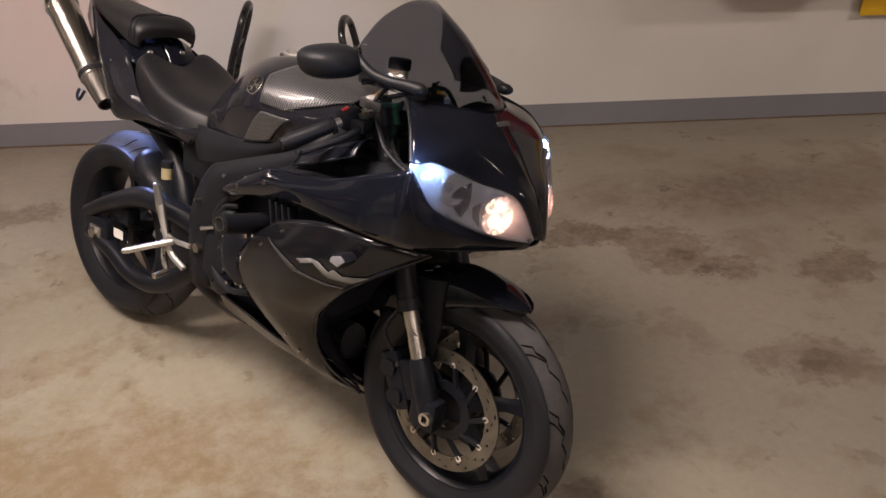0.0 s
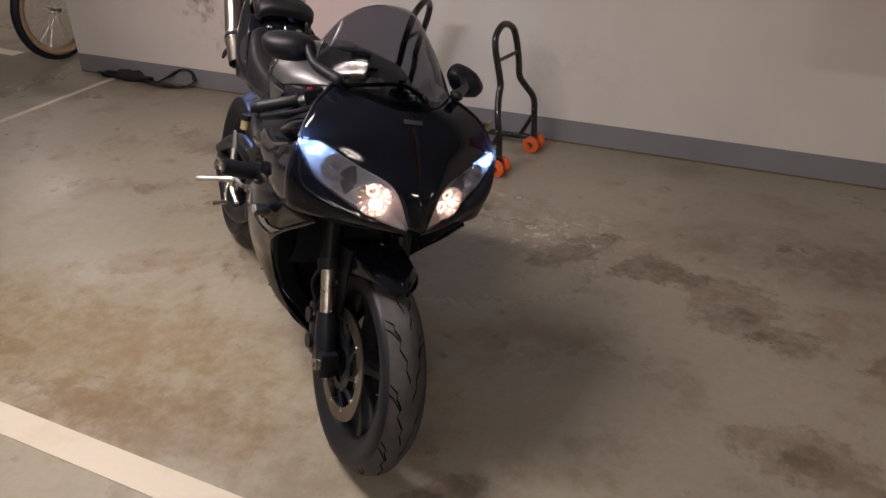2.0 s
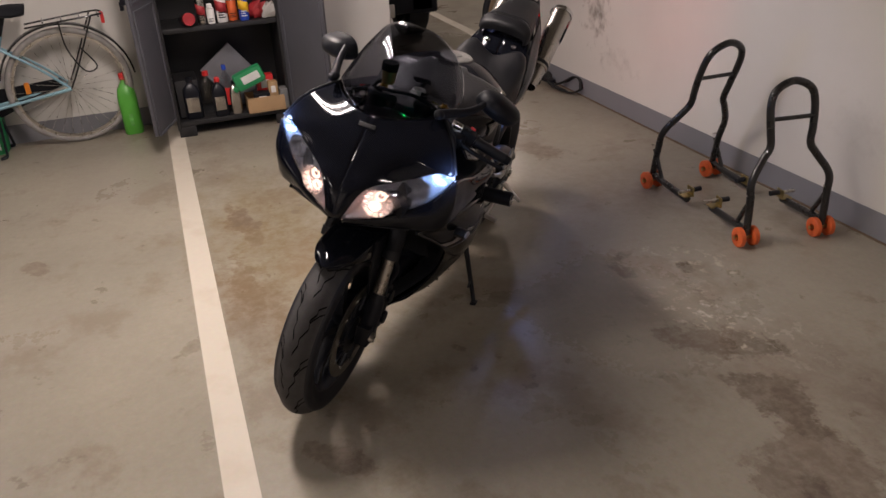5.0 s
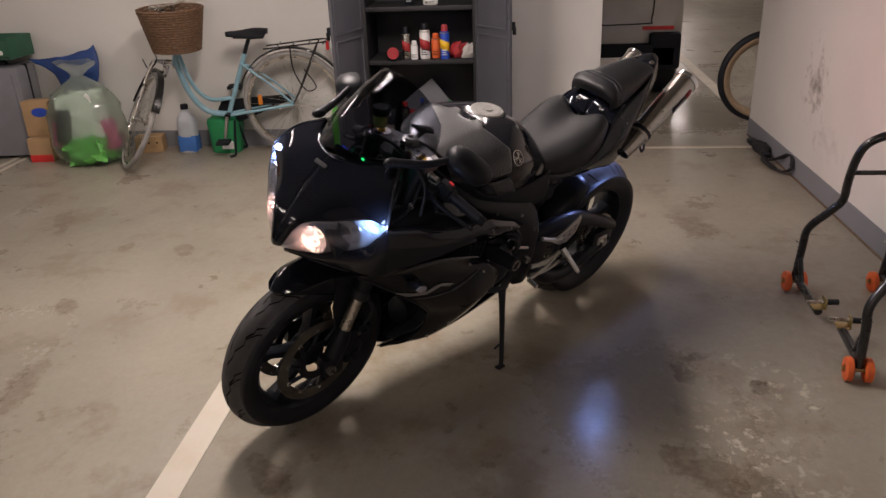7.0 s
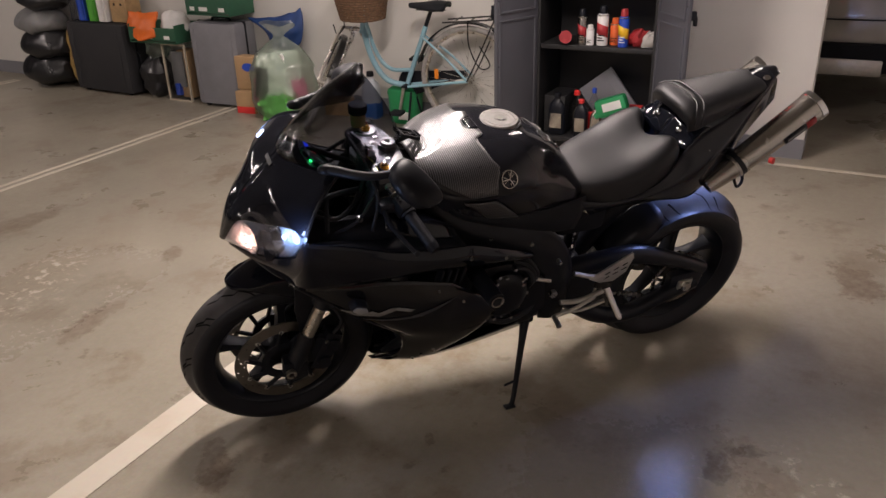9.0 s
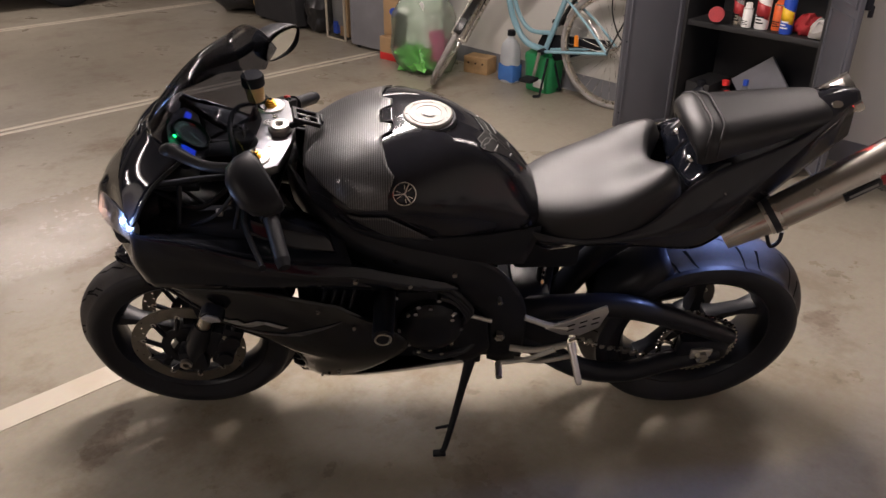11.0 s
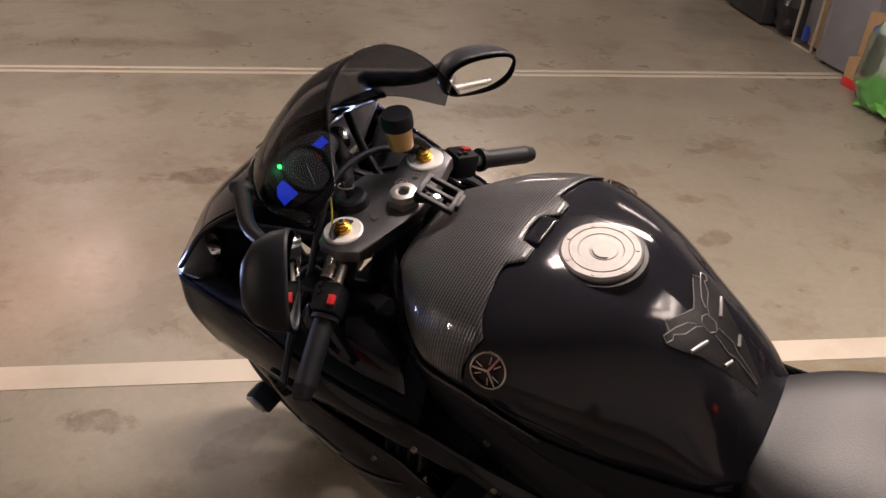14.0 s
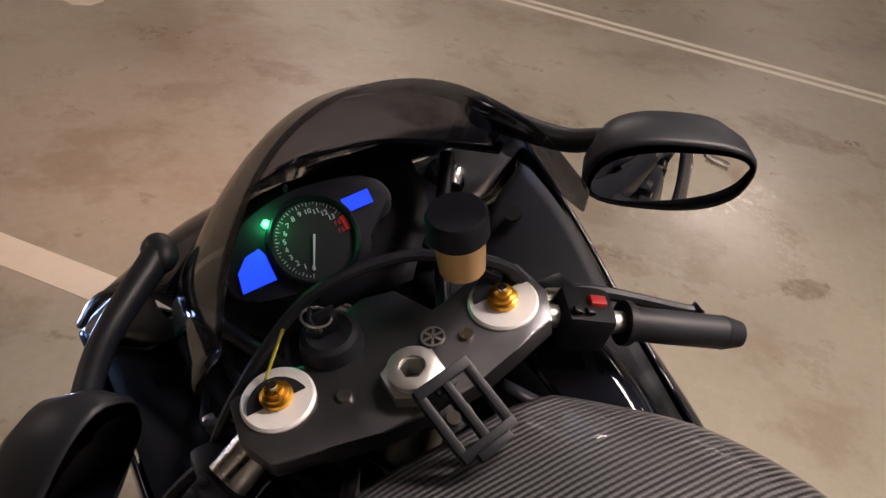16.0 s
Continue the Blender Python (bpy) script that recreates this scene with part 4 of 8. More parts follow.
for s in (1, -1):
    shell_ob = make("tank_shell", "tankpaint", moto, tank_sheet(s, lambda v: np.linspace(0, 6, 40), np.linspace(0, 4, 26)), "gloss black fuel tank")

    def cover_edge(v):
        # jagged rear edge of the carbon cover
        e = np.interp(v, [0, 0.30, 0.38, 0.68, 0.82, 1.05, 1.7, 2.0, 2.6, 3.0], [1.66, 1.70, 1.92, 1.93, 1.72, 1.72, 1.82, 1.94, 1.80, 1.76])
        return np.linspace(np.interp(v, [0, 1.7, 2.4, 3.0], [0.02, 0.02, 0.42, 1.15]), e, 22)

    def badge(bm):
        c = tank_at(2.12, 2.50, -0.0005)
        e = 0.05
        n = np.cross(tank_at(2.12, 2.50 + e) - tank_at(2.12, 2.50 - e), tank_at(2.12 + e, 2.50) - tank_at(2.12 - e, 2.50))
        n = Vector(n).normalized()
        n = n if n.y > 0 else -n
        q = Matrix.Translation(Vector(c)) @ n.to_track_quat("Z", "Y").to_matrix().to_4x4()
        revolve(bm, [(0.0, 0.0255), (0.003, 0.0255), (0.003, 0.0230), (0.0, 0.0230)], (0, 0, 0), "z", 36)
        for k in range(3):
            a = radians(120 * k + 90)
            prism(bm, [(-0.0018, 0), (0.0018, 0), (0.0012, 0.0235), (-0.0012, 0.0235)], 0.004, Matrix.Rotation(a, 4, "Z"))
            for d in (-25, 25):
                prism(bm, [(-0.0009, 0.009), (0.0009, 0.009), (0.0009, 0.0195), (-0.0009, 0.0195)], 0.004, Matrix.Rotation(a + radians(d), 4, "Z"))
        bm.transform(q)
        bm.transform(Matrix.Diagonal((1, s, 1, 1)))
        # laid on the curve of the tank
        out = Vector((n.x, s * n.y, n.z))
        foot = Vector((c[0], s * c[1], c[2]))
        for vert in bm.verts:
            h = (vert.co - foot).dot(out)
            hit, loc, nrm, k = shell_ob.ray_cast(vert.co + out * 0.06, -out)
            if hit:
                vert.co = loc + out * max(0.0, h + 0.0022)
    bpy.context.view_layer.update()
    make("tank_badge", "titan", moto, badge, "round silver tank emblem")

def cover(bm):
    sheet(bm, [[(lambda q: (q[0], math.copysign(q[1], v), q[2]))(tank_at(u, abs(v), 0.0034)) for u in cover_edge(abs(v))] for v in np.linspace(-3.0, 3.0, 91)])


make("tank_cover", "carbon", moto, cover, "glossy carbon fibre tank cover", solid=0.0018)
for s in (1, -1):
    make("side_trim", "carbon", moto, tank_sheet(s, lambda v: np.linspace(np.interp(v, [3.2, 3.95], [0.95, 1.55]), np.interp(v, [3.2, 3.95], [1.70, 2.45]), 14), np.linspace(3.2, 3.95, 10), 0.006), "carbon wedge under the tank cover", solid=0.003)


def on_tank(pts, n=8):
    out = []
    for (u0, v0), (u1, v1) in zip(pts, pts[1:]):
        for f in np.linspace(0, 1, n, endpoint=False):
            u, v = u0 + (u1 - u0) * f, v0 + (v1 - v0) * f
            q = tank_at(u, abs(v), 0.0015)
            out.append((q[0], q[1] if v >= 0 else -q[1], q[2]))
    return out


def mirrored(pts, s):
    return [(u, s * v - 0.10) for u, v in pts]


def pad_lines(bm):
    # outline of the tank protector, drawn over the tank's back
    for s in (1, -1):
        for pts in ([(3.92, 0), (3.86, 0.20), (3.70, 0.62)], [(3.70, 0.62), (3.80, 0.74), (3.76, 0.88), (3.83, 0.96), (3.88, 0.84), (3.86, 0.74), (3.98, 0.58), (4.06, 0.28), (4.14, 0.16)], [(3.80, 0.74), (3.84, 0.60), (3.94, 0.34), (4.06, 0.22)], [(4.06, 0.0), (4.10, 0.14), (4.26, 0.16), (4.34, 0.0)], [(4.34, 0.10), (4.62, 0.16), (4.75, 0.08), (5.40, 0.02)]):
            tube(bm, on_tank(mirrored(pts, s), 8), 0.0009, 5, 0)


pad = make("tank_pad", "pad", moto, lambda bm: [sheet(bm, [on_tank(mirrored([(u0, s * 0.0), ((u0 + u1) / 2, s * v * 0.5), (u1, s * v), (u1, s * v)], 1), 4) for u0, u1, v in ((3.92, 3.70, 0.62), (4.0, 3.84, 0.98), (4.2, 4.05, 0.90), (4.4, 4.3, 0.72), (4.8, 4.75, 0.5), (5.45, 5.45, 0.2))]) for s in (1, -1)], "dark carbon-look tank protector")
make("pad_outline", "markgrey", pad, pad_lines, "pale outline of the tank protector")
for s in (1, -1):
    for (u0, v0), (u1, v1) in (((4.15, 0.80), (4.28, 0.36)), ((4.66, 0.46), (4.73, 0.22))):
        make("pad_bar", "markgrey", pad, lambda bm: tube(bm, on_tank(mirrored([(u0, v0), (u1, v1), (u1, v1)], s), 5), 0.0030, 6, 0))
make("cover_clip", "tankpaint", moto, lambda bm: sheet(bm, [[(lambda q: (q[0], math.copysign(q[1], v), q[2]))(tank_at(u, abs(v), 0.003)) for v in np.linspace(-0.30, 0.30, 12)] for u in np.linspace(1.72, 1.94, 7)]), "black moulded edge by the filler cap", solid=0.003)
make("cowl_mark", "markdark", moto, lambda bm: box(bm, (0, 0, 0), (0.012, 0.05, 0.002), 0.0008, Matrix.Translation((1.372, 0, 0.986)) @ Matrix.Rotation(radians(48), 4, "Y")), "small grey mark on the nose")
CAP = (0.718, 0.0, 1.018)
cap = make("fuel_cap", mat("satin_cap_metal", (0.29, 0.28, 0.268), 0.58, 0.45, 0.12, 40, bump=0.06, bump_scale=220), moto, lambda bm: revolve(bm, [(0.0, 0.056), (0.006, 0.056), (0.009, 0.053), (0.009, 0.044), (0.0078, 0.0435), (0.0078, 0.0425), (0.0092, 0.042), (0.0092, 0.031), (0.0082, 0.030), (0.0082, 0.0)], CAP, "z", 48), "silver aluminium fuel filler cap", m=None)
make("cap_seal", "rubber", cap, lambda bm: revolve(bm, [(-0.012, 0.066), (0.001, 0.063), (0.002, 0.057), (-0.012, 0.057)], CAP, "z", 48))
make("cap_flap", "capdull", cap, lambda bm: revolve(bm, [(0.0080, 0.0190), (0.0092, 0.0185), (0.0092, 0.0)], (CAP[0] - 0.004, 0.0, CAP[2]), "z", 32), "round key flap")
make("key_slot", "markdark", cap, lambda bm: tube(bm, [(CAP[0] - 0.004 + 0.0150 * math.cos(a), 0.0150 * math.sin(a), CAP[2] + 0.0092) for a in np.linspace(0.3, 2.4, 12)], [0.0006] + [0.0016] * 10 + [0.0006], 6, 0), "dark crescent key slot")
for k in range(7):
    a = radians(360 / 7 * k)
    make("cap_bolt", "capdull", cap, lambda bm: tube(bm, [(CAP[0] + 0.048 * math.cos(a), 0.048 * math.sin(a), CAP[2] + 0.006), (CAP[0] + 0.048 * math.cos(a), 0.048 * math.sin(a), CAP[2] + 0.0098)], 0.0035, 8, 0))


# -- seats and tail --
def rider_seat(bm):
    half = [
        [(0.475, 0, 0.815), (0.475, 0.048, 0.813), (0.475, 0.080, 0.804), (0.475, 0.092, 0.792), (0.475, 0.100, 0.772)],
        [(0.400, 0, 0.836), (0.400, 0.072, 0.835), (0.400, 0.119, 0.824), (0.400, 0.134, 0.803), (0.400, 0.142, 0.765)],
        [(0.300, 0, 0.862), (0.300, 0.088, 0.866), (0.300, 0.138, 0.855), (0.300, 0.152, 0.828), (0.300, 0.154, 0.768)],
        [(0.222, 0, 0.890), (0.215, 0.092, 0.910), (0.215, 0.135, 0.901), (0.215, 0.147, 0.872), (0.215, 0.146, 0.795)],
        [(0.190, 0, 0.898), (0.165, 0.084, 0.932), (0.160, 0.120, 0.922), (0.155, 0.131, 0.893), (0.155, 0.128, 0.820)],
        [(0.178, 0, 0.868), (0.140, 0.078, 0.898), (0.137, 0.110, 0.892), (0.135, 0.118, 0.866), (0.135, 0.117, 0.825)],
    ]
    sheet(bm, grid([[(x, -y, z) for x, y, z in r[:0:-1]] + r for r in half], 5, 5))


make("rider_seat", "seat", moto, rider_seat, "black vinyl rider seat")


def pillion(bm):
    half = [
        [(0.118, 0, 0.975), (0.118, 0.05, 0.972), (0.112, 0.085, 0.962), (0.105, 0.088, 0.940)],
        [(0.128, 0, 1.010), (0.124, 0.06, 1.005), (0.116, 0.098, 0.985), (0.105, 0.100, 0.945)],
        [(0.095, 0, 1.033), (0.095, 0.065, 1.028), (0.090, 0.104, 1.003), (0.085, 0.106, 0.950)],
        [(0.060, 0, 1.030), (0.060, 0.062, 1.026), (0.055, 0.100, 1.004), (0.050, 0.103, 0.960)],
        [(-0.060, 0, 1.044), (-0.060, 0.055, 1.040), (-0.060, 0.086, 1.022), (-0.060, 0.090, 0.992)],
        [(-0.170, 0, 1.056), (-0.170, 0.042, 1.053), (-0.170, 0.066, 1.040), (-0.170, 0.070, 1.020)],
        [(-0.205, 0, 1.048), (-0.203, 0.036, 1.046), (-0.200, 0.056, 1.038), (-0.200, 0.058, 1.026)],
    ]
    sheet(bm, grid([[(x, -y, z) for x, y, z in r[:0:-1]] + r for r in half], 5, 5))


make("pillion_seat", "seat", moto, pillion, "black vinyl pillion seat")
for x in (0.082, 0.056):
    make("seat_welt", "seat", moto, lambda bm: tube(bm, [(x + (0.016 if abs(y) > 0.09 else 0.0), y, z + 0.001) for y, z in ((-0.106, 0.962), (-0.101, 1.004), (-0.064, 1.028), (0, 1.033), (0.064, 1.028), (0.101, 1.004), (0.106, 0.962))], 0.0032, 8, 4), "raised seam across the pillion seat")

for s in (1, -1):
    def tailside(bm):
        top = [(0.500, 0.128, 0.785), (0.400, 0.145, 0.768), (0.300, 0.152, 0.775), (0.200, 0.146, 0.815), (0.120, 0.128, 0.905), (0.030, 0.110, 0.950), (-0.120, 0.088, 1.005), (-0.235, 0.040, 1.058)]
        midr = [(0.480, 0.135, 0.755), (0.370, 0.153, 0.757), (0.250, 0.162, 0.775), (0.130, 0.160, 0.802), (0.060, 0.155, 0.845), (0.000, 0.143, 0.890), (-0.100, 0.110, 0.960), (-0.245, 0.042, 1.045)]
        low = [(0.430, 0.130, 0.718), (0.330, 0.142, 0.743), (0.220, 0.152, 0.746), (0.085, 0.146, 0.726), (0.020, 0.140, 0.762), (-0.030, 0.126, 0.806), (-0.100, 0.102, 0.872), (-0.250, 0.050, 0.985)]
        sheet(bm, grid(flipped([top, midr, low], s), 6, 4), flip=s > 0)
    make("tail_cowl", "tankpaint", moto, tailside, "gloss black tail cowl side", solid=0.004)
    make("seat_lock_post", "chrome", moto, lambda bm: ball(bm, (0.105, s * 0.055, 0.925), (0.013, 0.013, 0.013), 8))

    def hump(bm):
        sheet(bm, grid(flipped([[(0.135, 0, 0.88), (0.10, 0, 0.94), (0.085, 0, 0.955)], [(0.132, 0.06, 0.885), (0.105, 0.065, 0.93), (0.085, 0.07, 0.95)], [(0.125, 0.125, 0.90), (0.06, 0.115, 0.94), (0.03, 0.108, 0.952)]], s), 4, 4))
    make("seat_hump", "paint", moto, hump, solid=0.003)

for s in (1, -1):
    make("tail_decal", "markgrey", moto, lambda bm: tube(bm, [(0.045, s * 0.1435, 0.895), (0.035, s * 0.1440, 0.880), (0.038, s * 0.1455, 0.868), (0.026, s * 0.1460, 0.852), (0.040, s * 0.150, 0.842)], 0.0022, 6, 4))
make("tail_tip", "tankpaint", moto, lambda bm: sheet(bm, grid([[(-0.16, -0.075, 1.018), (-0.16, 0, 1.045), (-0.16, 0.075, 1.018)], [(-0.22, -0.05, 1.052), (-0.22, 0, 1.068), (-0.22, 0.05, 1.052)], [(-0.262, -0.028, 1.062), (-0.265, 0, 1.072), (-0.262, 0.028, 1.062)]], 5, 6)), "gloss black pointed tail", solid=0.006)
for s in (1, -1):
    make("tail_emblem", "titan", moto, lambda bm: (revolve(bm, [(0.0, 0.0), (0.0, 0.0105), (0.002, 0.0095), (0.002, 0.0)], (0, 0, 0), "z", 20), bm.transform(Matrix.Translation((-0.205, s * 0.036, 1.0585)) @ Matrix.Rotation(radians(-s * 24), 4, "X") @ Matrix.Rotation(radians(10), 4, "Y") @ Matrix.Diagonal((1.25, 0.9, 1, 1)))), "small silver tail emblem")
make("tail_light", "tail", moto, lambda bm: sheet(bm, grid([[(-0.250, -0.036, 1.028), (-0.262, 0, 1.04), (-0.250, 0.036, 1.028)], [(-0.215, -0.05, 0.992), (-0.235, 0, 0.985), (-0.215, 0.05, 0.992)]], 4, 6)), "red tail light, lit", solid=0.006)
make("undertray", "matte", moto, lambda bm: sheet(bm, grid([[(0.40, -0.12, 0.72), (0.40, 0, 0.70), (0.40, 0.12, 0.72)], [(0.10, -0.13, 0.74), (0.10, 0, 0.745), (0.10, 0.13, 0.74)], [(-0.10, -0.09, 0.90), (-0.10, 0, 0.90), (-0.10, 0.09, 0.90)], [(-0.24, -0.035, 1.02), (-0.24, 0, 1.015), (-0.24, 0.035, 1.02)]], 5, 5)), "matt black undertray", solid=0.004)

for s in (1, -1):
    A, B = (np.array((0.012, 0.145, 0.755)), np.array((-0.330, 0.140, 0.996))) if s > 0 else (np.array((0.012, -0.137, 0.752)), np.array((-0.318, -0.100, 1.004)))

    def can(bm):
        ax = Vector(B - A).normalized()
        q = Matrix.Translation(Vector(A)) @ ax.to_track_quat("Z", "Y").to_matrix().to_4x4()
        ln = float(np.linalg.norm(B - A))
        revolve(bm, [(0.0, 0.022), (0.0, 0.028), (0.05, 0.034), (0.12, 0.041), (ln - 0.02, 0.048), (ln, 0.049), (ln, 0.046), (ln - 0.01, 0.043)], (0, 0, 0), "z", 32)
        bm.transform(q)
    ex = make("exhaust_can", "titan", moto, can, "titanium exhaust silencer under the tail")
    ax = Vector(B - A).normalized()
    q = Matrix.Translation(Vector(A)) @ ax.to_track_quat("Z", "Y").to_matrix().to_4x4()
    ln = float(np.linalg.norm(B - A))

    def ring_at(z0, z1, r, mname, nm):
        t = bmesh.new()
        revolve(t, [(z0, r - 0.004), (z0, r), (z1, r), (z1, r - 0.004)], (0, 0, 0), "z", 32)
        t.transform(q)
        part(nm, t, mname, ex)
    ring_at(0.112, 0.128, 0.0440, "rubber", "clamp_band")
    ring_at(0.104, 0.112, 0.0425, "steel", "clamp_edge")
    ring_at(0.128, 0.138, 0.0445, "steel", "clamp_edge")
    ring_at(ln - 0.006, ln + 0.012, 0.052, "chrome", "end_cap")
    make("can_hook", "satin", ex, lambda bm: tube(bm, [(-0.085, s * 0.155, 0.775), (-0.100, s * 0.165, 0.745), (-0.120, s * 0.160, 0.755), (-0.125, s * 0.150, 0.775)], 0.005, 8, 4), "small black bracket")
    t = bmesh.new()
    revolve(t, [(ln - 0.03, 0.0), (ln - 0.03, 0.03), (ln + 0.010, 0.030), (ln + 0.010, 0.046)], (0, 0, 0), "z", 32)
    t.transform(q)
    part("outlet", t, "castalu", ex)
    if s < 0:
        continue
    out = q.to_3x3().inverted() @ Vector((0, s, -0.10))
    spin = Matrix.Rotation(math.atan2(out.y, out.x), 4, "Z")
    t = bmesh.new()
    revolve(t, [(0.27, 0.0482), (0.352, 0.0494)], (0, 0, 0), "z", 10, -15, 15)
    t.transform(q @ spin)
    part("maker_plate", t, "satin", ex, solid=0.0015)
    t = bmesh.new()
    revolve(t, [(0.354, 0.0494), (0.388, 0.0499)], (0, 0, 0), "z", 8, -18, 18)
    t.transform(q @ spin)
    part("red_badge", t, "dullred", ex, solid=0.0015)
    t = bmesh.new()
    revolve(t, [(0.280, 0.0499), (0.344, 0.0509)], (0, 0, 0), "z", 6, -5, 5)
    t.transform(q @ spin)
    part("plate_print", t, "markgrey", ex, "unreadable grey print")


# -- side fairings --
def surface_y(ob, x, z, s):
    """How far out a side panel lies at a place of its side view."""
    from_ = Vector((x, s * 0.6, z))
    hit, loc, n, i = ob.ray_cast(from_, Vector((0, -s, 0)))
    return loc.y if hit else s * 0.24


for s in (1, -1):
    def fairing(bm):
        C = [
            [(1.378, 0.202, 0.722), (1.290, 0.255, 0.731), (1.160, 0.266, 0.730), (1.060, 0.264, 0.712), (0.935, 0.250, 0.668)],
            [(1.222, 0.248, 0.612), (1.150, 0.271, 0.632), (1.050, 0.276, 0.628), (0.950, 0.268, 0.614), (0.835, 0.244, 0.588)],
            [(1.120, 0.230, 0.522), (1.060, 0.252, 0.515), (0.980, 0.258, 0.508), (0.890, 0.250, 0.500), (0.772, 0.228, 0.500)],
            [(1.062, 0.205, 0.452), (1.020, 0.222, 0.446), (0.960, 0.232, 0.438), (0.900, 0.232, 0.430), (0.830, 0.220, 0.426)],
            [(1.042, 0.176, 0.368), (1.015, 0.188, 0.364), (0.985, 0.196, 0.360), (0.950, 0.198, 0.356), (0.905, 0.192, 0.350)],
            [(1.056, 0.130, 0.288), (1.040, 0.138, 0.284), (1.020, 0.146, 0.282), (1.000, 0.150, 0.280), (0.975, 0.150, 0.278)],
            [(1.098, 0.050, 0.208), (1.080, 0.056, 0.206), (1.060, 0.062, 0.207), (1.040, 0.068, 0.208), (1.020, 0.074, 0.210)],
        ]
        sheet(bm, grid(flipped(C, s), 5, 5), flip=s > 0)
    fs = make("side_fairing", "paint_grey", moto, fairing, "dark grey-black side fairing", solid=0.005)
    make("belly_pan", "paint_grey", moto, lambda bm: sheet(bm, grid(flipped([
        [(1.050, 0.140, 0.294), (0.975, 0.160, 0.306), (0.880, 0.172, 0.318), (0.760, 0.172, 0.338), (0.600, 0.156, 0.352)],
        [(1.066, 0.110, 0.252), (1.000, 0.122, 0.254), (0.920, 0.130, 0.260), (0.800, 0.130, 0.268), (0.580, 0.118, 0.286)],
        [(1.106, 0.040, 0.206), (1.040, 0.040, 0.208), (0.950, 0.042, 0.214), (0.820, 0.050, 0.226), (0.560, 0.050, 0.246)]], s), 6, 5), flip=s > 0), "dark grey belly pan", solid=0.005)
    top = [(1.346, 0.271, 0.903), (1.255, 0.268, 0.872), (1.128, 0.262, 0.826), (1.000, 0.250, 0.800), (0.894, 0.240, 0.787), (0.796, 0.226, 0.744), (0.719, 0.208, 0.706), (0.655, 0.190, 0.667)]
    fold = [(1.344, 0.278, 0.826), (1.250, 0.278, 0.814), (1.125, 0.274, 0.790), (0.995, 0.268, 0.772), (0.898, 0.256, 0.754), (0.798, 0.240, 0.718), (0.712, 0.222, 0.686), (0.646, 0.196, 0.658)]
    low = [(1.332, 0.267, 0.742), (1.245, 0.272, 0.741), (1.130, 0.270, 0.739), (1.000, 0.258, 0.733), (0.900, 0.244, 0.716), (0.797, 0.228, 0.691), (0.705, 0.208, 0.663), (0.650, 0.188, 0.649)]
    mid = [(1.495, 0.020, 0.745), (1.448, 0.110, 0.752), (1.404, 0.185, 0.772), (1.378, 0.238, 0.792), (1.360, 0.268, 0.818), (1.346, 0.279, 0.826)]
    under = [(1.482, 0.020, 0.735), (1.432, 0.110, 0.735), (1.396, 0.180, 0.737), (1.373, 0.228, 0.738), (1.352, 0.256, 0.740), (1.332, 0.267, 0.742)]
    panel = [list(front) + [tuple(cr(back, 20)[k]) for k in (4, 9, 20, 40, 60, 80, 100, 120, 140)] for front, back in ((LENS_LOW[::-1], top), (mid, fold), (under, low))]
    up = make("fairing_upper", "paint", moto, lambda bm: sheet(bm, grid(flipped(panel, s), 5, 5), flip=s > 0), "gloss black upper fairing under the headlight", solid=0.005)
    for x, z, y in ((0.889, 0.752, 0.256), (0.766, 0.708, 0.232)):
        make("strip_bolt", "steel", up, lambda bm: tube(bm, [(x, s * (y - 0.006), z), (x, s * (y + 0.006), z)], [0.0065, 0.005], 10, 0))
    make("inner_panel", "matte", moto, lambda bm: sheet(bm, grid(flipped([[(1.335, 0.262, 0.885), (1.250, 0.262, 0.866), (1.125, 0.256, 0.822), (0.995, 0.244, 0.796), (0.895, 0.234, 0.780)], [(1.320, 0.205, 0.846), (1.240, 0.198, 0.832), (1.120, 0.180, 0.802), (1.000, 0.180, 0.800), (0.910, 0.190, 0.796)], [(1.290, 0.160, 0.800), (1.220, 0.135, 0.790), (1.120, 0.100, 0.780), (1.010, 0.110, 0.830), (0.920, 0.150, 0.826)]], s), 5, 5)), "matt black inner fairing panel", solid=0.004)
    make("panel_hole", "groove", moto, lambda bm: tube(bm, [(1.284, s * 0.214, 0.8585), (1.283, s * 0.213, 0.8625)], 0.010, 14, 0))
    make("intake_cover", "paint", moto, lambda bm: sheet(bm, grid(flipped([[(0.930, 0.212, 0.798), (1.030, 0.224, 0.830), (1.125, 0.212, 0.868)], [(0.945, 0.185, 0.835), (1.035, 0.192, 0.868), (1.120, 0.180, 0.900)], [(0.960, 0.130, 0.832), (1.035, 0.130, 0.862), (1.105, 0.118, 0.892)]], s), 6, 6)), "gloss black intake cover beside the tank", solid=0.004)
    for k in range(4):
        make("vent_fin", "satin", moto, lambda bm: prism(bm, [(0.905 + 0.022 * k, 0.648), (0.911 + 0.022 * k, 0.648), (0.897 + 0.022 * k, 0.708), (0.891 + 0.022 * k, 0.708)], 0.03, plane_xz(s * 0.228), 0.001))
    make("cowl_edge", "satin", moto, lambda bm: tube(bm, [(1.230, s * 0.168, 1.020), (1.296, s * 0.226, 0.983), (1.342, s * 0.266, 0.918)], 0.0045, 8, 6))
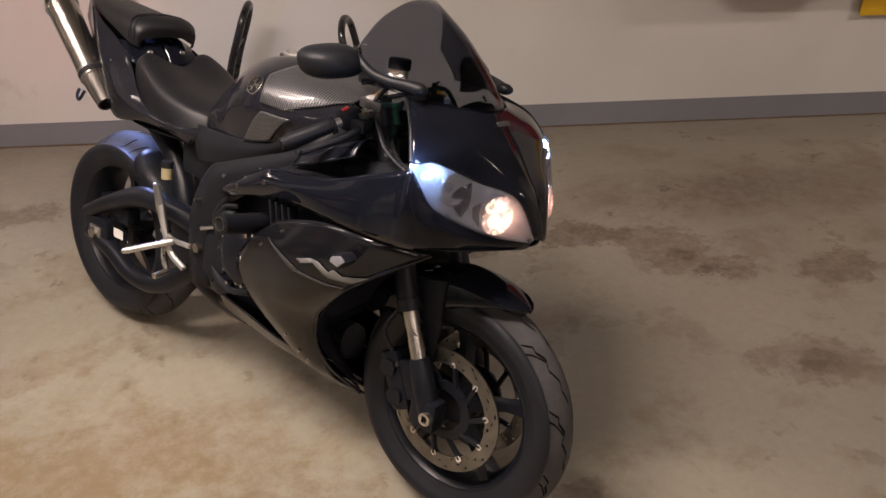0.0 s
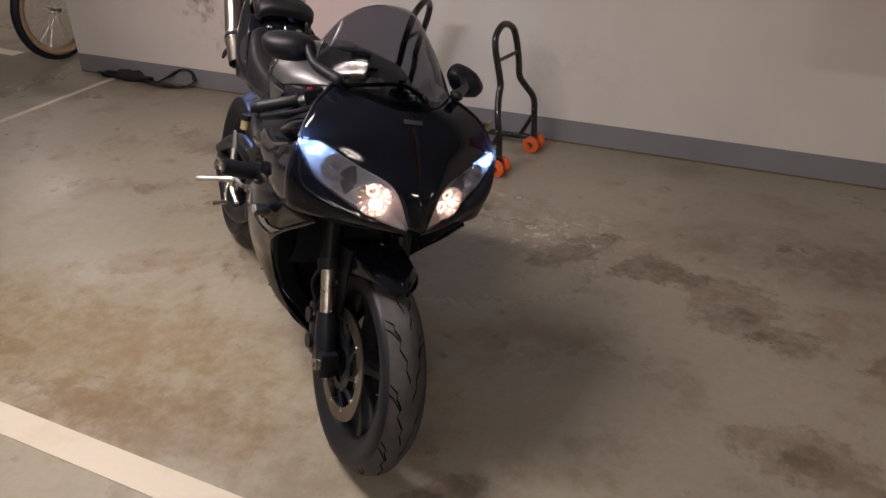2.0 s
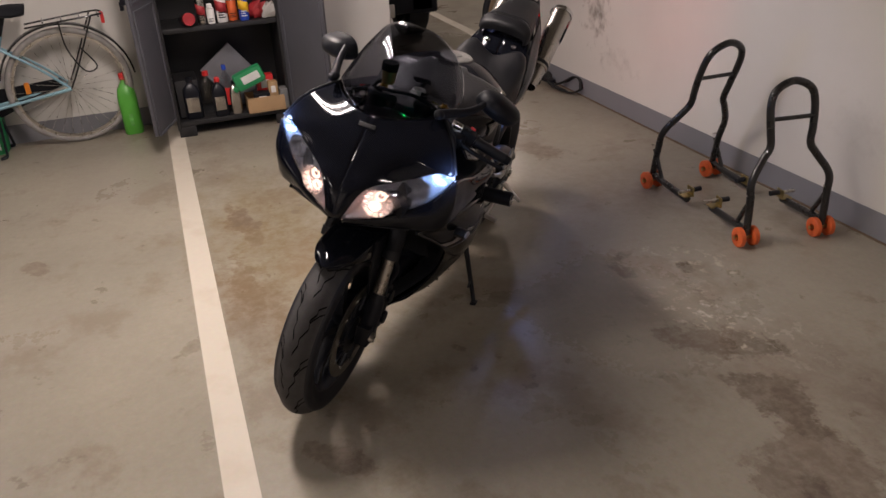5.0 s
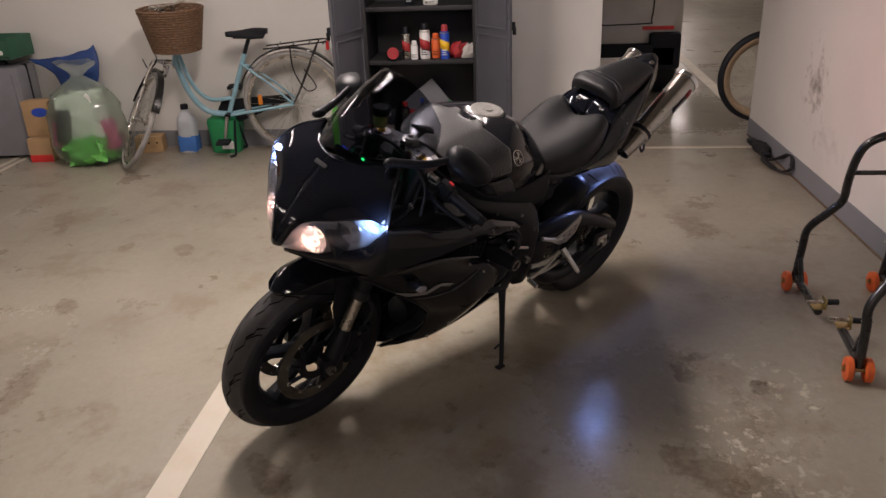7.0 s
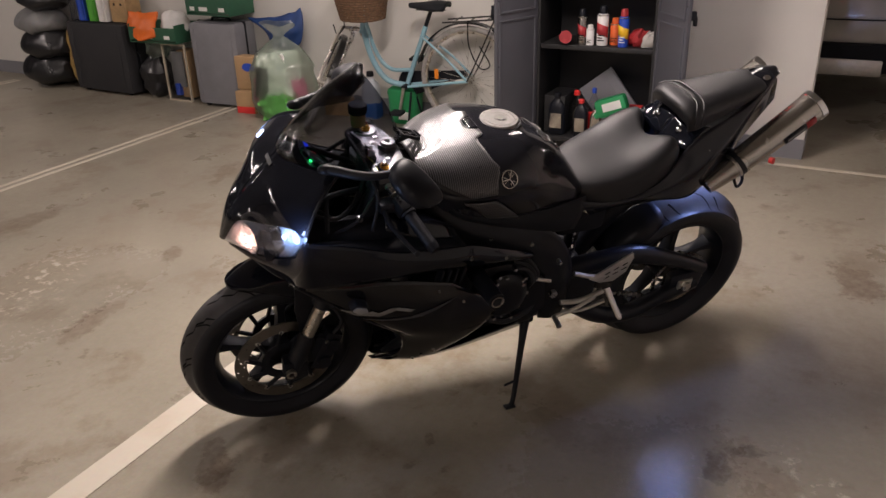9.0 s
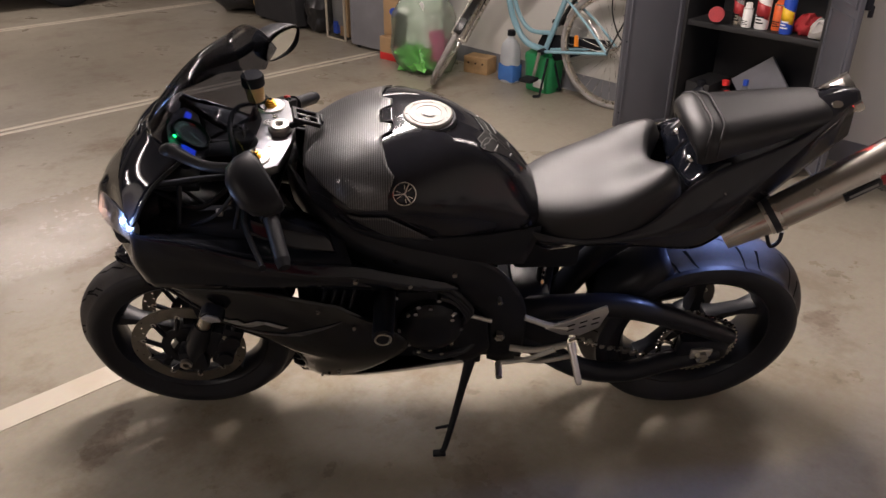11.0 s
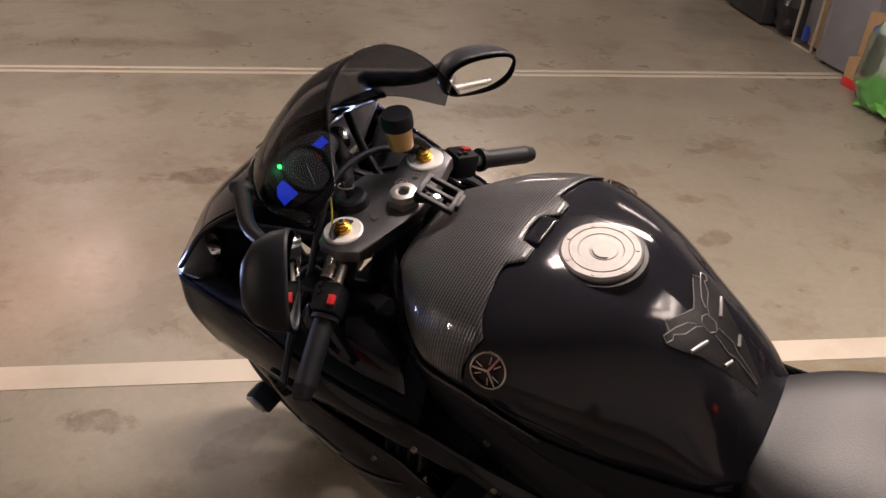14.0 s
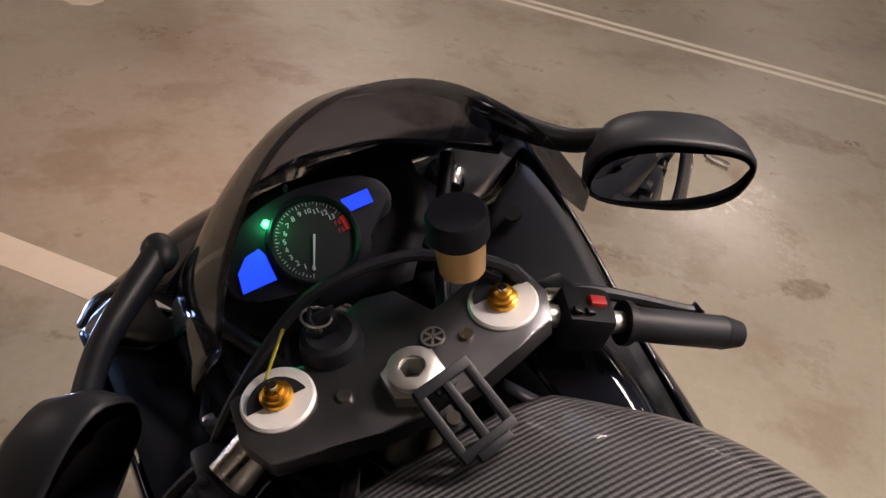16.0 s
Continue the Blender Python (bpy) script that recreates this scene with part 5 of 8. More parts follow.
    make("fairing_lip", "paint", moto, lambda bm: tube(bm, [(1.378, s * 0.203, 0.722), (1.222, s * 0.249, 0.612), (1.120, s * 0.231, 0.522), (1.062, s * 0.206, 0.452), (1.042, s * 0.177, 0.368), (1.056, s * 0.131, 0.288), (1.098, s * 0.051, 0.208)], 0.005, 8, 6))
    make("fairing_inner", "matte", moto, lambda bm: sheet(bm, grid(flipped([[(1.366, 0.19, 0.720), (1.214, 0.238, 0.606), (1.112, 0.220, 0.518), (1.036, 0.166, 0.366), (1.090, 0.045, 0.212)], [(1.12, 0.14, 0.72), (1.08, 0.15, 0.63), (1.04, 0.14, 0.50), (1.01, 0.11, 0.37), (1.02, 0.03, 0.25)]], s), 4, 4)), solid=0.003)
    # model mark: slanted silver bars over a darker stripe
    bpy.context.view_layer.update()

    def decal(name, material, outlines, off, label=""):
        bm = bmesh.new()
        for outline in outlines:
            bm.faces.new([bm.verts.new((x, 0, z)) for x, z in outline])
        bmesh.ops.triangulate(bm, faces=bm.faces[:])
        bmesh.ops.subdivide_edges(bm, edges=bm.edges[:], cuts=3, use_grid_fill=True)
        for v in bm.verts:
            v.co.y = surface_y(fs, v.co.x, v.co.z, s) + s * off
        part(name, bm, material, fs, label, solid=0.001)
    decal("fairing_mark", "markgrey", (
        ((1.052, 0.620), (1.098, 0.637), (1.106, 0.628), (1.066, 0.613)),
        ((1.099, 0.6375), (1.124, 0.638), (1.170, 0.613), (1.150, 0.606), (1.107, 0.628)),
        ((1.156, 0.6225), (1.170, 0.632), (1.184, 0.620), (1.255, 0.636), (1.214, 0.611), (1.151, 0.6055), (1.171, 0.6135))), 0.0032, "slanted silver model mark")
    decal("fairing_stripe", "markdark", (
        ((0.925, 0.628), (1.030, 0.586), (1.060, 0.592), (0.970, 0.618)),
        ((1.034, 0.585), (1.140, 0.582), (1.200, 0.592), (1.150, 0.588), (1.064, 0.591))), 0.0030, "dark grey stripe")
    ind = make("indicator", "satin", moto, lambda bm: prism(bm, [(1.244, 0.682), (1.226, 0.696), (1.194, 0.684), (1.188, 0.666), (1.222, 0.660)], 0.036, plane_xz(s * 0.292), 0.006), "small diamond-shaped indicator")
    make("indicator_lens", "bowl", ind, lambda bm: prism(bm, [(1.238, 0.682), (1.224, 0.691), (1.199, 0.682), (1.195, 0.670), (1.221, 0.665)], 0.006, plane_xz(s * 0.311), 0.002))
    for x, z in ((1.005, 0.300), (0.955, 0.365), (0.985, 0.325), (0.90, 0.60), (0.98, 0.66)):
        y = surface_y(fs, x, z, s)
        make("fairing_bolt", "steel", fs, lambda bm: tube(bm, [(x, y - s * 0.006, z), (x, y + s * 0.005, z)], [0.005, 0.004], 10, 0))
    slider = make("frame_slider", "satin", moto, lambda bm: tube(bm, [(0.826, s * 0.15, 0.615), (0.831, s * 0.332, 0.641)], [0.027, 0.025], 24, 0), "black plastic frame slider")
    make("slider_insert", "titan", slider, lambda bm: revolve(bm, [(0.0, 0.020), (s * 0.004, 0.020), (s * 0.004, 0.015), (-s * 0.004, 0.013), (-s * 0.006, 0.0)], (0.831, s * 0.332, 0.641), n=24))

# -- frame, engine, swingarm --
for s in (1, -1):
    spar = make("frame_spar", "satin", moto, lambda bm: sheet(bm, grid(flipped([
        [(1.035, 0.070, 0.945), (0.965, 0.135, 0.885), (0.870, 0.160, 0.825), (0.768, 0.168, 0.785), (0.660, 0.165, 0.745), (0.575, 0.160, 0.705), (0.505, 0.152, 0.620), (0.468, 0.148, 0.512), (0.467, 0.142, 0.330)],
        [(1.030, 0.080, 0.900), (0.955, 0.155, 0.835), (0.860, 0.182, 0.775), (0.760, 0.190, 0.735), (0.655, 0.186, 0.690), (0.590, 0.178, 0.640), (0.540, 0.170, 0.570), (0.512, 0.165, 0.490), (0.513, 0.155, 0.330)],
        [(1.025, 0.070, 0.840), (0.945, 0.140, 0.770), (0.850, 0.172, 0.715), (0.760, 0.178, 0.680), (0.680, 0.172, 0.635), (0.630, 0.166, 0.590), (0.575, 0.160, 0.525), (0.562, 0.155, 0.450), (0.558, 0.145, 0.335)]], s), 5, 4), flip=s < 0), "black aluminium frame spar", solid=0.012)
    for x, z in ((0.80, 0.752), (0.66, 0.70), (0.545, 0.60)):
        make("spar_bolt", "steel", spar, lambda bm: tube(bm, [(x, s * 0.176, z), (x, s * 0.196, z)], 0.006, 8, 0))
    make("tank_side_panel", "matte", moto, lambda bm: sheet(bm, grid(flipped([
        [(0.930, 0.180, 0.880), (0.880, 0.184, 0.845), (0.770, 0.182, 0.815), (0.660, 0.172, 0.803), (0.550, 0.150, 0.795), (0.450, 0.120, 0.786)],
        [(0.925, 0.172, 0.860), (0.875, 0.180, 0.830), (0.770, 0.184, 0.795), (0.660, 0.178, 0.772), (0.560, 0.164, 0.752), (0.470, 0.145, 0.745)],
        [(0.920, 0.160, 0.845), (0.870, 0.168, 0.815), (0.770, 0.174, 0.775), (0.660, 0.172, 0.738), (0.570, 0.162, 0.705), (0.490, 0.148, 0.690)]], s), 5, 4), flip=s > 0), "matt black panel under the tank", solid=0.004)
    make("headlight_back", "castalu", moto, lambda bm: (tube(bm, [(1.40, s * 0.10, 0.835), (1.345, s * 0.105, 0.842), (1.315, s * 0.108, 0.846)], [0.062, 0.062, 0.048], 24, 0), tube(bm, [(1.318, s * 0.108, 0.846), (1.295, s * 0.11, 0.85)], [0.03, 0.027], 18, 0)), "black rear housing of the headlight")
    make("pivot_bolt", "steel", moto, lambda bm: tube(bm, [(0.535, s * 0.165, 0.455), (0.535, s * 0.182, 0.455)], 0.014, 6, 0))


eng = make("engine", "castalu", moto, lambda bm: box(bm, (0.78, 0, 0.47), (0.36, 0.30, 0.26), 0.03), "black engine block")
make("cylinder_head", "castalu", eng, lambda bm: box(bm, (0.92, 0, 0.60), (0.20, 0.34, 0.22), 0.03))
make("cylinder_block", "castalu", eng, lambda bm: box(bm, (0.74, 0, 0.62), (0.40, 0.24, 0.20), 0.03))
make("gearbox", "castalu", eng, lambda bm: box(bm, (0.60, 0, 0.42), (0.22, 0.26, 0.22), 0.03))
for s in (1, -1):
    def cover(bm):
        revolve(bm, [(0.0, 0.085), (s * 0.02, 0.085), (s * 0.034, 0.072), (s * 0.040, 0.05), (s * 0.036, 0.0)], (0.715, s * 0.15, 0.49), n=32)
        revolve(bm, [(0.0, 0.05), (s * 0.02, 0.05), (s * 0.028, 0.03), (s * 0.028, 0.0)], (0.62, s * 0.14, 0.39), n=28)
    make("engine_cover", "castalu", eng, cover, "round black engine cover")
    for k in range(8):
        a = 2 * math.pi * k / 8
        make("cover_bolt", "steel", eng, lambda bm: tube(bm, [(0.715 + 0.078 * math.cos(a), s * 0.165, 0.49 + 0.078 * math.sin(a)), (0.715 + 0.078 * math.cos(a), s * 0.18, 0.49 + 0.078 * math.sin(a))], 0.0055, 8, 0))
for s in (1, -1):
    for k, dz in enumerate((0.0, 0.022, 0.044)):
        make("engine_hose", "rubber", eng, lambda bm: tube(bm, [(0.70 - 0.01 * k, s * 0.165, 0.600 + dz), (0.655, s * 0.182, 0.595 + dz * 0.8), (0.625 - 0.006 * k, s * 0.180, 0.545 + dz * 0.4), (0.632, s * 0.165, 0.500)], 0.008, 8, 5))
    make("link_rod", "alu", eng, lambda bm: tube(bm, [(0.625, s * 0.178, 0.545), (0.560, s * 0.182, 0.522)], 0.0055, 8, 0))
    make("chain_cover", "matte", eng, lambda bm: prism(bm, [(0.64, 0.53), (0.57, 0.52), (0.555, 0.40), (0.60, 0.37), (0.655, 0.42)], 0.03, plane_xz(s * 0.158), 0.008), "black cover over the front sprocket")
    for x, z in ((0.745, 0.585), (0.752, 0.560), (0.695, 0.605), (0.655, 0.560), (0.660, 0.535), (0.745, 0.415), (0.685, 0.405), (0.80, 0.62), (0.86, 0.655)):
        make("engine_bolt", "chrome", eng, lambda bm: tube(bm, [(x, s * 0.165, z), (x, s * 0.188, z)], 0.0058, 8, 0))
    make("clutch_hose", "rubber", eng, lambda bm: tube(bm, [(0.76, s * 0.17, 0.40), (0.70, s * 0.18, 0.385), (0.63, s * 0.175, 0.40), (0.60, s * 0.165, 0.42)], 0.009, 8, 5))
make("radiator", "matte", moto, lambda bm: (box(bm, (1.02, 0, 0.56), (0.035, 0.34, 0.26), 0.006, Matrix()), ))
make("belly_pan", "paint", moto, lambda bm: sheet(bm, grid([[(1.10, -0.06, 0.24), (1.10, 0, 0.205), (1.10, 0.06, 0.24)], [(0.85, -0.12, 0.26), (0.85, 0, 0.205), (0.85, 0.12, 0.26)], [(0.58, -0.11, 0.29), (0.58, 0, 0.235), (0.58, 0.11, 0.29)]], 5, 6)), solid=0.006)
make("exhaust_collector", "castalu", moto, lambda bm: tube(bm, [(1.0, 0, 0.30), (0.75, 0, 0.265), (0.5, -0.02, 0.26), (0.36, -0.05, 0.35), (0.22, -0.02, 0.60), (0.02, 0.0, 0.74)], [0.05, 0.06, 0.055, 0.04, 0.035, 0.04], 16, 5))


sw = make("swingarm", "castalu", moto, lambda bm: box(bm, (0.44, 0, 0.44), (0.10, 0.24, 0.14), 0.02), "black braced swingarm")
for s in (1, -1):
    make("upper_beam", "castalu", sw, lambda bm: tube(bm, [(0.52, s * 0.09, 0.46), (0.36, s * 0.118, 0.500), (0.20, s * 0.128, 0.503), (0.02, s * 0.128, 0.435), (-0.12, s * 0.125, 0.365)], [0.036, 0.034, 0.034, 0.028, 0.024], 12, 6))
    make("lower_beam", "castalu", sw, lambda bm: tube(bm, [(0.52, s * 0.09, 0.42), (0.31, s * 0.118, 0.255), (0.16, s * 0.128, 0.228), (0.03, s * 0.128, 0.275), (-0.10, s * 0.125, 0.305)], [0.034, 0.032, 0.030, 0.030, 0.028], 12, 6))
    make("axle_lug", "castalu", sw, lambda bm: box(bm, (-0.05, s * 0.125, 0.33), (0.14, 0.035, 0.075), 0.01))
    make("pivot_plate", "castalu", sw, lambda bm: box(bm, (0.40, s * 0.10, 0.41), (0.14, 0.05, 0.16), 0.02))
for s in (1, -1):
    make("axle_nut", "steel", sw, lambda bm: tube(bm, [(RA[0], s * 0.14, RA[2]), (RA[0], s * 0.163, RA[2])], 0.019, 6, 0))
    make("axle_block", "alu", sw, lambda bm: box(bm, (RA[0], s * 0.146, RA[2]), (0.06, 0.008, 0.045), 0.003))


def chain(z0, z1):
    def build(bm):
        for i in range(44):
            t = i / 44
            box(bm, (0.47 + (RA[0] - 0.47) * t, 0.098 + (0.004 if i % 2 else -0.004), z0 + (z1 - z0) * t), (0.0135, 0.009, 0.012), 0.002)
    return build


for z0, z1 in ((0.475, RA[2] + 0.112), (0.405, RA[2] - 0.108)):
    tagged(make("chain", "steel", moto, chain(z0, z1), "oily drive chain"), kind="stuff")


def sprocket(bm):
    for k in range(44):
        a = 2 * math.pi * k / 44
        box(bm, (RA[0] + 0.110 * math.cos(a), 0.098, RA[2] + 0.110 * math.sin(a)), (0.009, 0.006, 0.009))
    revolve(bm, [(0.095, 0.10), (0.095, 0.109), (0.101, 0.109), (0.101, 0.10)], RA, n=44)
    revolve(bm, [(0.095, 0.05), (0.095, 0.07), (0.101, 0.07), (0.101, 0.05)], RA, n=30)
    for k in range(6):
        a = math.pi * k / 3
        tube(bm, [(RA[0] + 0.06 * math.cos(a), 0.098, RA[2] + 0.06 * math.sin(a)), (RA[0] + 0.104 * math.cos(a + 0.2), 0.098, RA[2] + 0.104 * math.sin(a + 0.2))], 0.006, 6, 0)


make("rear_sprocket", "titan", rw, sprocket, "toothed rear sprocket")


def hugger(bm):
    rows = []
    for a, half in ((158, 0.05), (146, 0.085), (130, 0.098), (114, 0.080)):
        r = 0.335
        ca, sa = math.cos(radians(180 - a)), math.sin(radians(180 - a))
        rows.append([(RA[0] + (r - d) * ca, y, RA[2] + (r - d) * sa) for y, d in ((-half, 0.07), (-half, 0.03), (-half * 0.7, 0.006), (0, 0), (half * 0.7, 0.006), (half, 0.03), (half, 0.07))])
    sheet(bm, np.array([cr(r, 3) for r in cr(rows[:4], 4)]))


make("hugger", "satin", moto, hugger, "black rear tyre hugger", solid=0.004, m=None)
make("rear_shock", "chrome", moto, lambda bm: tube(bm, [(0.40 + 0.012 * math.cos(t * 1.2), 0.02 + 0.035 * math.cos(t * 1.2), 0.44 + 0.0034 * t) for t in np.linspace(0, 62, 160)], 0.0055, 6, 0), "coil spring of the rear shock")
make("shock_body", "castalu", moto, lambda bm: tube(bm, [(0.40, 0.02, 0.40), (0.40, 0.02, 0.70)], 0.022, 14, 0))
make("rear_caliper", "castalu", moto, lambda bm: (box(bm, (0.05, -0.095, 0.40), (0.10, 0.05, 0.06), 0.012), ), "black rear brake caliper")
make("swingarm_sticker", "white", sw, lambda bm: box(bm, (0.11, -0.157, 0.36), (0.05, 0.002, 0.03)), "small white sticker with unreadable print")
resr = make("rear_reservoir", "palefluid", moto, lambda bm: tube(bm, [(0.37, -0.165, 0.612), (0.37, -0.165, 0.645)], 0.0155, 16, 0), "pale rear brake fluid reservoir")
make("reservoir_lid", "matte", resr, lambda bm: tube(bm, [(0.37, -0.165, 0.645), (0.37, -0.165, 0.664)], 0.0170, 16, 0))

# -- rearsets, side stand --
def hanger_left(bm):
    prism(bm, [(0.425, 0.505), (0.36, 0.535), (0.275, 0.582), (0.268, 0.560), (0.285, 0.505), (0.33, 0.475), (0.38, 0.480)], 0.008, plane_xz(0.195), 0.003)
    tube(bm, [(0.475, 0.180, 0.530), (0.42, 0.19, 0.512), (0.365, 0.195, 0.502)], 0.008, 8, 3)
    tube(bm, [(0.505, 0.180, 0.413), (0.44, 0.190, 0.412), (0.36, 0.198, 0.440)], 0.009, 8, 3)
    tube(bm, [(0.49, 0.180, 0.368), (0.42, 0.192, 0.368), (0.345, 0.200, 0.395)], 0.007, 8, 3)


def hanger_right(bm):
    prism(bm, [(0.352, 0.600), (0.372, 0.600), (0.408, 0.530), (0.425, 0.470), (0.400, 0.470), (0.372, 0.530)], 0.010, plane_xz(-0.195), 0.003)
    tube(bm, [(0.395, -0.20, 0.545), (0.425, -0.205, 0.480), (0.455, -0.205, 0.420), (0.505, -0.195, 0.385)], 0.009, 8, 4)
    tube(bm, [(0.405, -0.20, 0.475), (0.46, -0.20, 0.458), (0.52, -0.185, 0.455)], 0.008, 8, 3)


for s, build, root, tip in ((1, hanger_left, (0.352, 0.205, 0.455), (0.338, 0.285, 0.393)), (-1, hanger_right, (0.465, -0.205, 0.458), (0.396, -0.312, 0.427))):
    hang = make("rearset", "alu", moto, build, "silver aluminium rearset with heel guard")
    r, t = np.array(root), np.array(tip)
    make("foot_peg", "alu", hang, lambda bm: (tube(bm, [r, r * 0.75 + t * 0.25], 0.011, 12, 0), tube(bm, [r * 0.75 + t * 0.25, t], [0.0090, 0.0085], 12, 0), ball(bm, tuple(t), (0.0085, 0.0085, 0.0085), 6)), "knurled silver foot peg")
    for f in np.linspace(0.32, 0.92, 9):
        p0, p1 = r * (1 - f) + t * f, r * (1 - f - 0.03) + t * (f + 0.03)
        make("peg_ridge", "alu", hang, lambda bm: tube(bm, [p0, p1], 0.0100, 10, 0))
    lever = [(0.39, 0.205, 0.43), (0.46, 0.205, 0.395), (0.535, 0.205, 0.382)] if s > 0 else [(0.43, -0.212, 0.450), (0.448, -0.222, 0.400), (0.470, -0.225, 0.372)]
    make("foot_lever", "alu" if s > 0 else "steel", hang, lambda bm: tube(bm, lever, 0.0065, 8, 4))
    e = np.array(lever[-1])
    make("toe_peg", "alu" if s > 0 else "steel", hang, lambda bm: tube(bm, [e, e + np.array((0.004, s * 0.045, -0.004))], 0.009, 10, 0))
for k in range(6):
    sx, sz = 0.298 + 0.030 * (k // 2), 0.522 + 0.018 * (k % 2) - 0.012 * (k // 2)
    make("plate_slot", "groove", moto, lambda bm: box(bm, (0, 0, 0), (0.020, 0.0092, 0.005), 0.001, Matrix.Translation((sx, 0.195, sz)) @ Matrix.Rotation(radians(24), 4, "Y")))
ks = make("side_stand", "satin", moto, lambda bm: (tube(bm, [(0.60, 0.14, 0.335), (0.625, 0.185, 0.25), (0.67, 0.262, 0.10), (0.685, 0.275, 0.078)], [0.017, 0.011, 0.0085, 0.0075], 12, 4), box(bm, (0.60, 0.14, 0.345), (0.05, 0.028, 0.05), 0.008), tube(bm, [(0.655, 0.236, 0.150), (0.700, 0.242, 0.146)], [0.005, 0.004], 8, 0)), "black steel side stand, folded out")
make("stand_foot", "satin", ks, lambda bm: box(bm, (0, 0, 0), (0.036, 0.024, 0.007), 0.003, Matrix.Translation((0.69, 0.279, 0.079)) @ Matrix.Rotation(radians(15.3), 4, "X")))

# -- cockpit --
def clamp(bm):
    P = [(1.118, 0.138), (1.075, 0.142), (1.045, 0.128), (1.035, 0.085), (1.025, 0.045), (1.02, 0.0)]
    Q = [(1.125, 0.100), (1.118, 0.070), (1.105, 0.045), (1.125, 0.035), (1.150, 0.030), (1.158, 0.0)]
    loop = P + [(x, -y) for x, y in P[-2::-1]] + [(x, -y) for x, y in Q] [:-1] + Q[::-1]
    prism(bm, loop, 0.022, Matrix.Translation((0, 0, 0.972)), 0.004)


tc = make("triple_clamp", "anod", moto, clamp, "black upper triple clamp")
for s in (1, -1):
    p = (1.096, 0.102, 0.985) if s > 0 else (1.083, -0.102, 0.985)
    make("fork_cap", "capsilver", tc, lambda bm: revolve(bm, [(-0.012, 0.031), (0.0, 0.031), (0.002, 0.029), (0.002, 0.0)], p, "z", 32), "silver fork cap")
    make("adjuster", "gold", tc, lambda bm: revolve(bm, [(0.002, 0.0135), (0.007, 0.0135), (0.008, 0.011), (0.011, 0.011), (0.012, 0.008), (0.016, 0.008), (0.017, 0.005), (0.017, 0.0)], p, "z", 20), "gold fork adjuster")
    make("adjuster_screw", "chrome", tc, lambda bm: revolve(bm, [(0.016, 0.0045), (0.020, 0.004), (0.020, 0)], p, "z", 10))
    # clip-on bar, switches, grip
    e0, e1 = np.array((1.092, 0.118, 0.945) if s > 0 else (1.082, -0.118, 0.960)), np.array((1.030, 0.314, 0.866) if s > 0 else (1.006, -0.309, 0.878))
    bar = make("handlebar", "alu", moto, lambda bm: tube(bm, [e0, e0 * 0.3 + e1 * 0.7], 0.011, 12, 0), "silver clip-on handlebar")
    make("grip", "rubber", bar, lambda bm: (tube(bm, [e0 * 0.52 + e1 * 0.48, e0 * 0.04 + e1 * 0.96], [0.0165, 0.0165], 16, 0), tube(bm, [e0 * 0.54 + e1 * 0.46, e0 * 0.51 + e1 * 0.49], 0.0215, 16, 0)), "ribbed black rubber grip")
    make("bar_end", "matte", bar, lambda bm: tube(bm, [e0 * 0.05 + e1 * 0.95, e0 * -0.04 + e1 * 1.04], [0.017, 0.013], 16, 0))
    reach = 0.34 if s > 0 else 0.27
    mid = e0 * (1 - reach) + e1 * reach
    bd = Vector(e1 - e0).normalized()
    mt = Matrix.Translation(Vector(mid)) @ bd.to_track_quat("X", "Z").to_matrix().to_4x4()
    make("switch_box", "matte", bar, lambda bm: box(bm, (0, 0, 0), (0.05, 0.045, 0.046), 0.010, mt), "black switch housing")
    make("red_switch", "red", bar, lambda bm: box(bm, (0.006, 0.012 if s > 0 else 0.0, 0.0245), (0.016, 0.011, 0.007), 0.002, mt), "red switch")
    for k in (-0.016, -0.004):
        make("switch_button", "satin", bar, lambda bm: box(bm, (k, -0.012, 0.024), (0.008, 0.008, 0.006), 0.002, mt))
    make("bar_clamp", "castalu", bar, lambda bm: tube(bm, [on_fork(0.962, s), on_fork(0.925, s)], 0.036, 20, 0))
    lv0, lv1 = e0 * 0.72 + e1 * 0.28 + np.array((0.045, 0, -0.008)), e0 * 0.05 + e1 * 0.95 + np.array((0.045, 0, -0.012))
    make("lever", "satin", bar, lambda bm: tube(bm, [lv0, lv0 * 0.6 + lv1 * 0.4 + np.array((0.012, 0, 0)), lv1, lv1 + np.array((-0.004, s * 0.012, 0))], [0.009, 0.007, 0.006, 0.008], 8, 5), "black hand lever")
    make("lever_perch", "castalu", bar, lambda bm: box(bm, tuple(lv0 + np.array((-0.012, -s * 0.005, 0))), (0.05, 0.04, 0.03), 0.008))

make("stem_nut", "alu", tc, lambda bm: (revolve(bm, [(0.0, 0.027), (0.012, 0.027), (0.014, 0.024), (0.014, 0.018), (0.019, 0.017), (0.019, 0.010), (0.0, 0.009)], (1.052, 0, 0.983), "z", 6), revolve(bm, [(0.0, 0.021), (0.018, 0.021), (0.019, 0.019), (0.019, 0.011), (-0.02, 0.0105)], (1.052, 0, 0.985), "z", 28)), "silver steering stem nut")


def ringbadge(bm):
    revolve(bm, [(0.984, 0.0105), (0.9855, 0.0105), (0.9855, 0.0088), (0.984, 0.0088)], (1.083, -0.033, 0), "z", 28)
    for k in range(6):
        a = radians(60 * k)
        prism(bm, [(-0.001, 0.001), (0.001, 0.001), (0.001, 0.009), (-0.001, 0.009)], 0.0015, Matrix.Translation((1.083, -0.033, 0.985)) @ Matrix.Rotation(a, 4, "Z"))


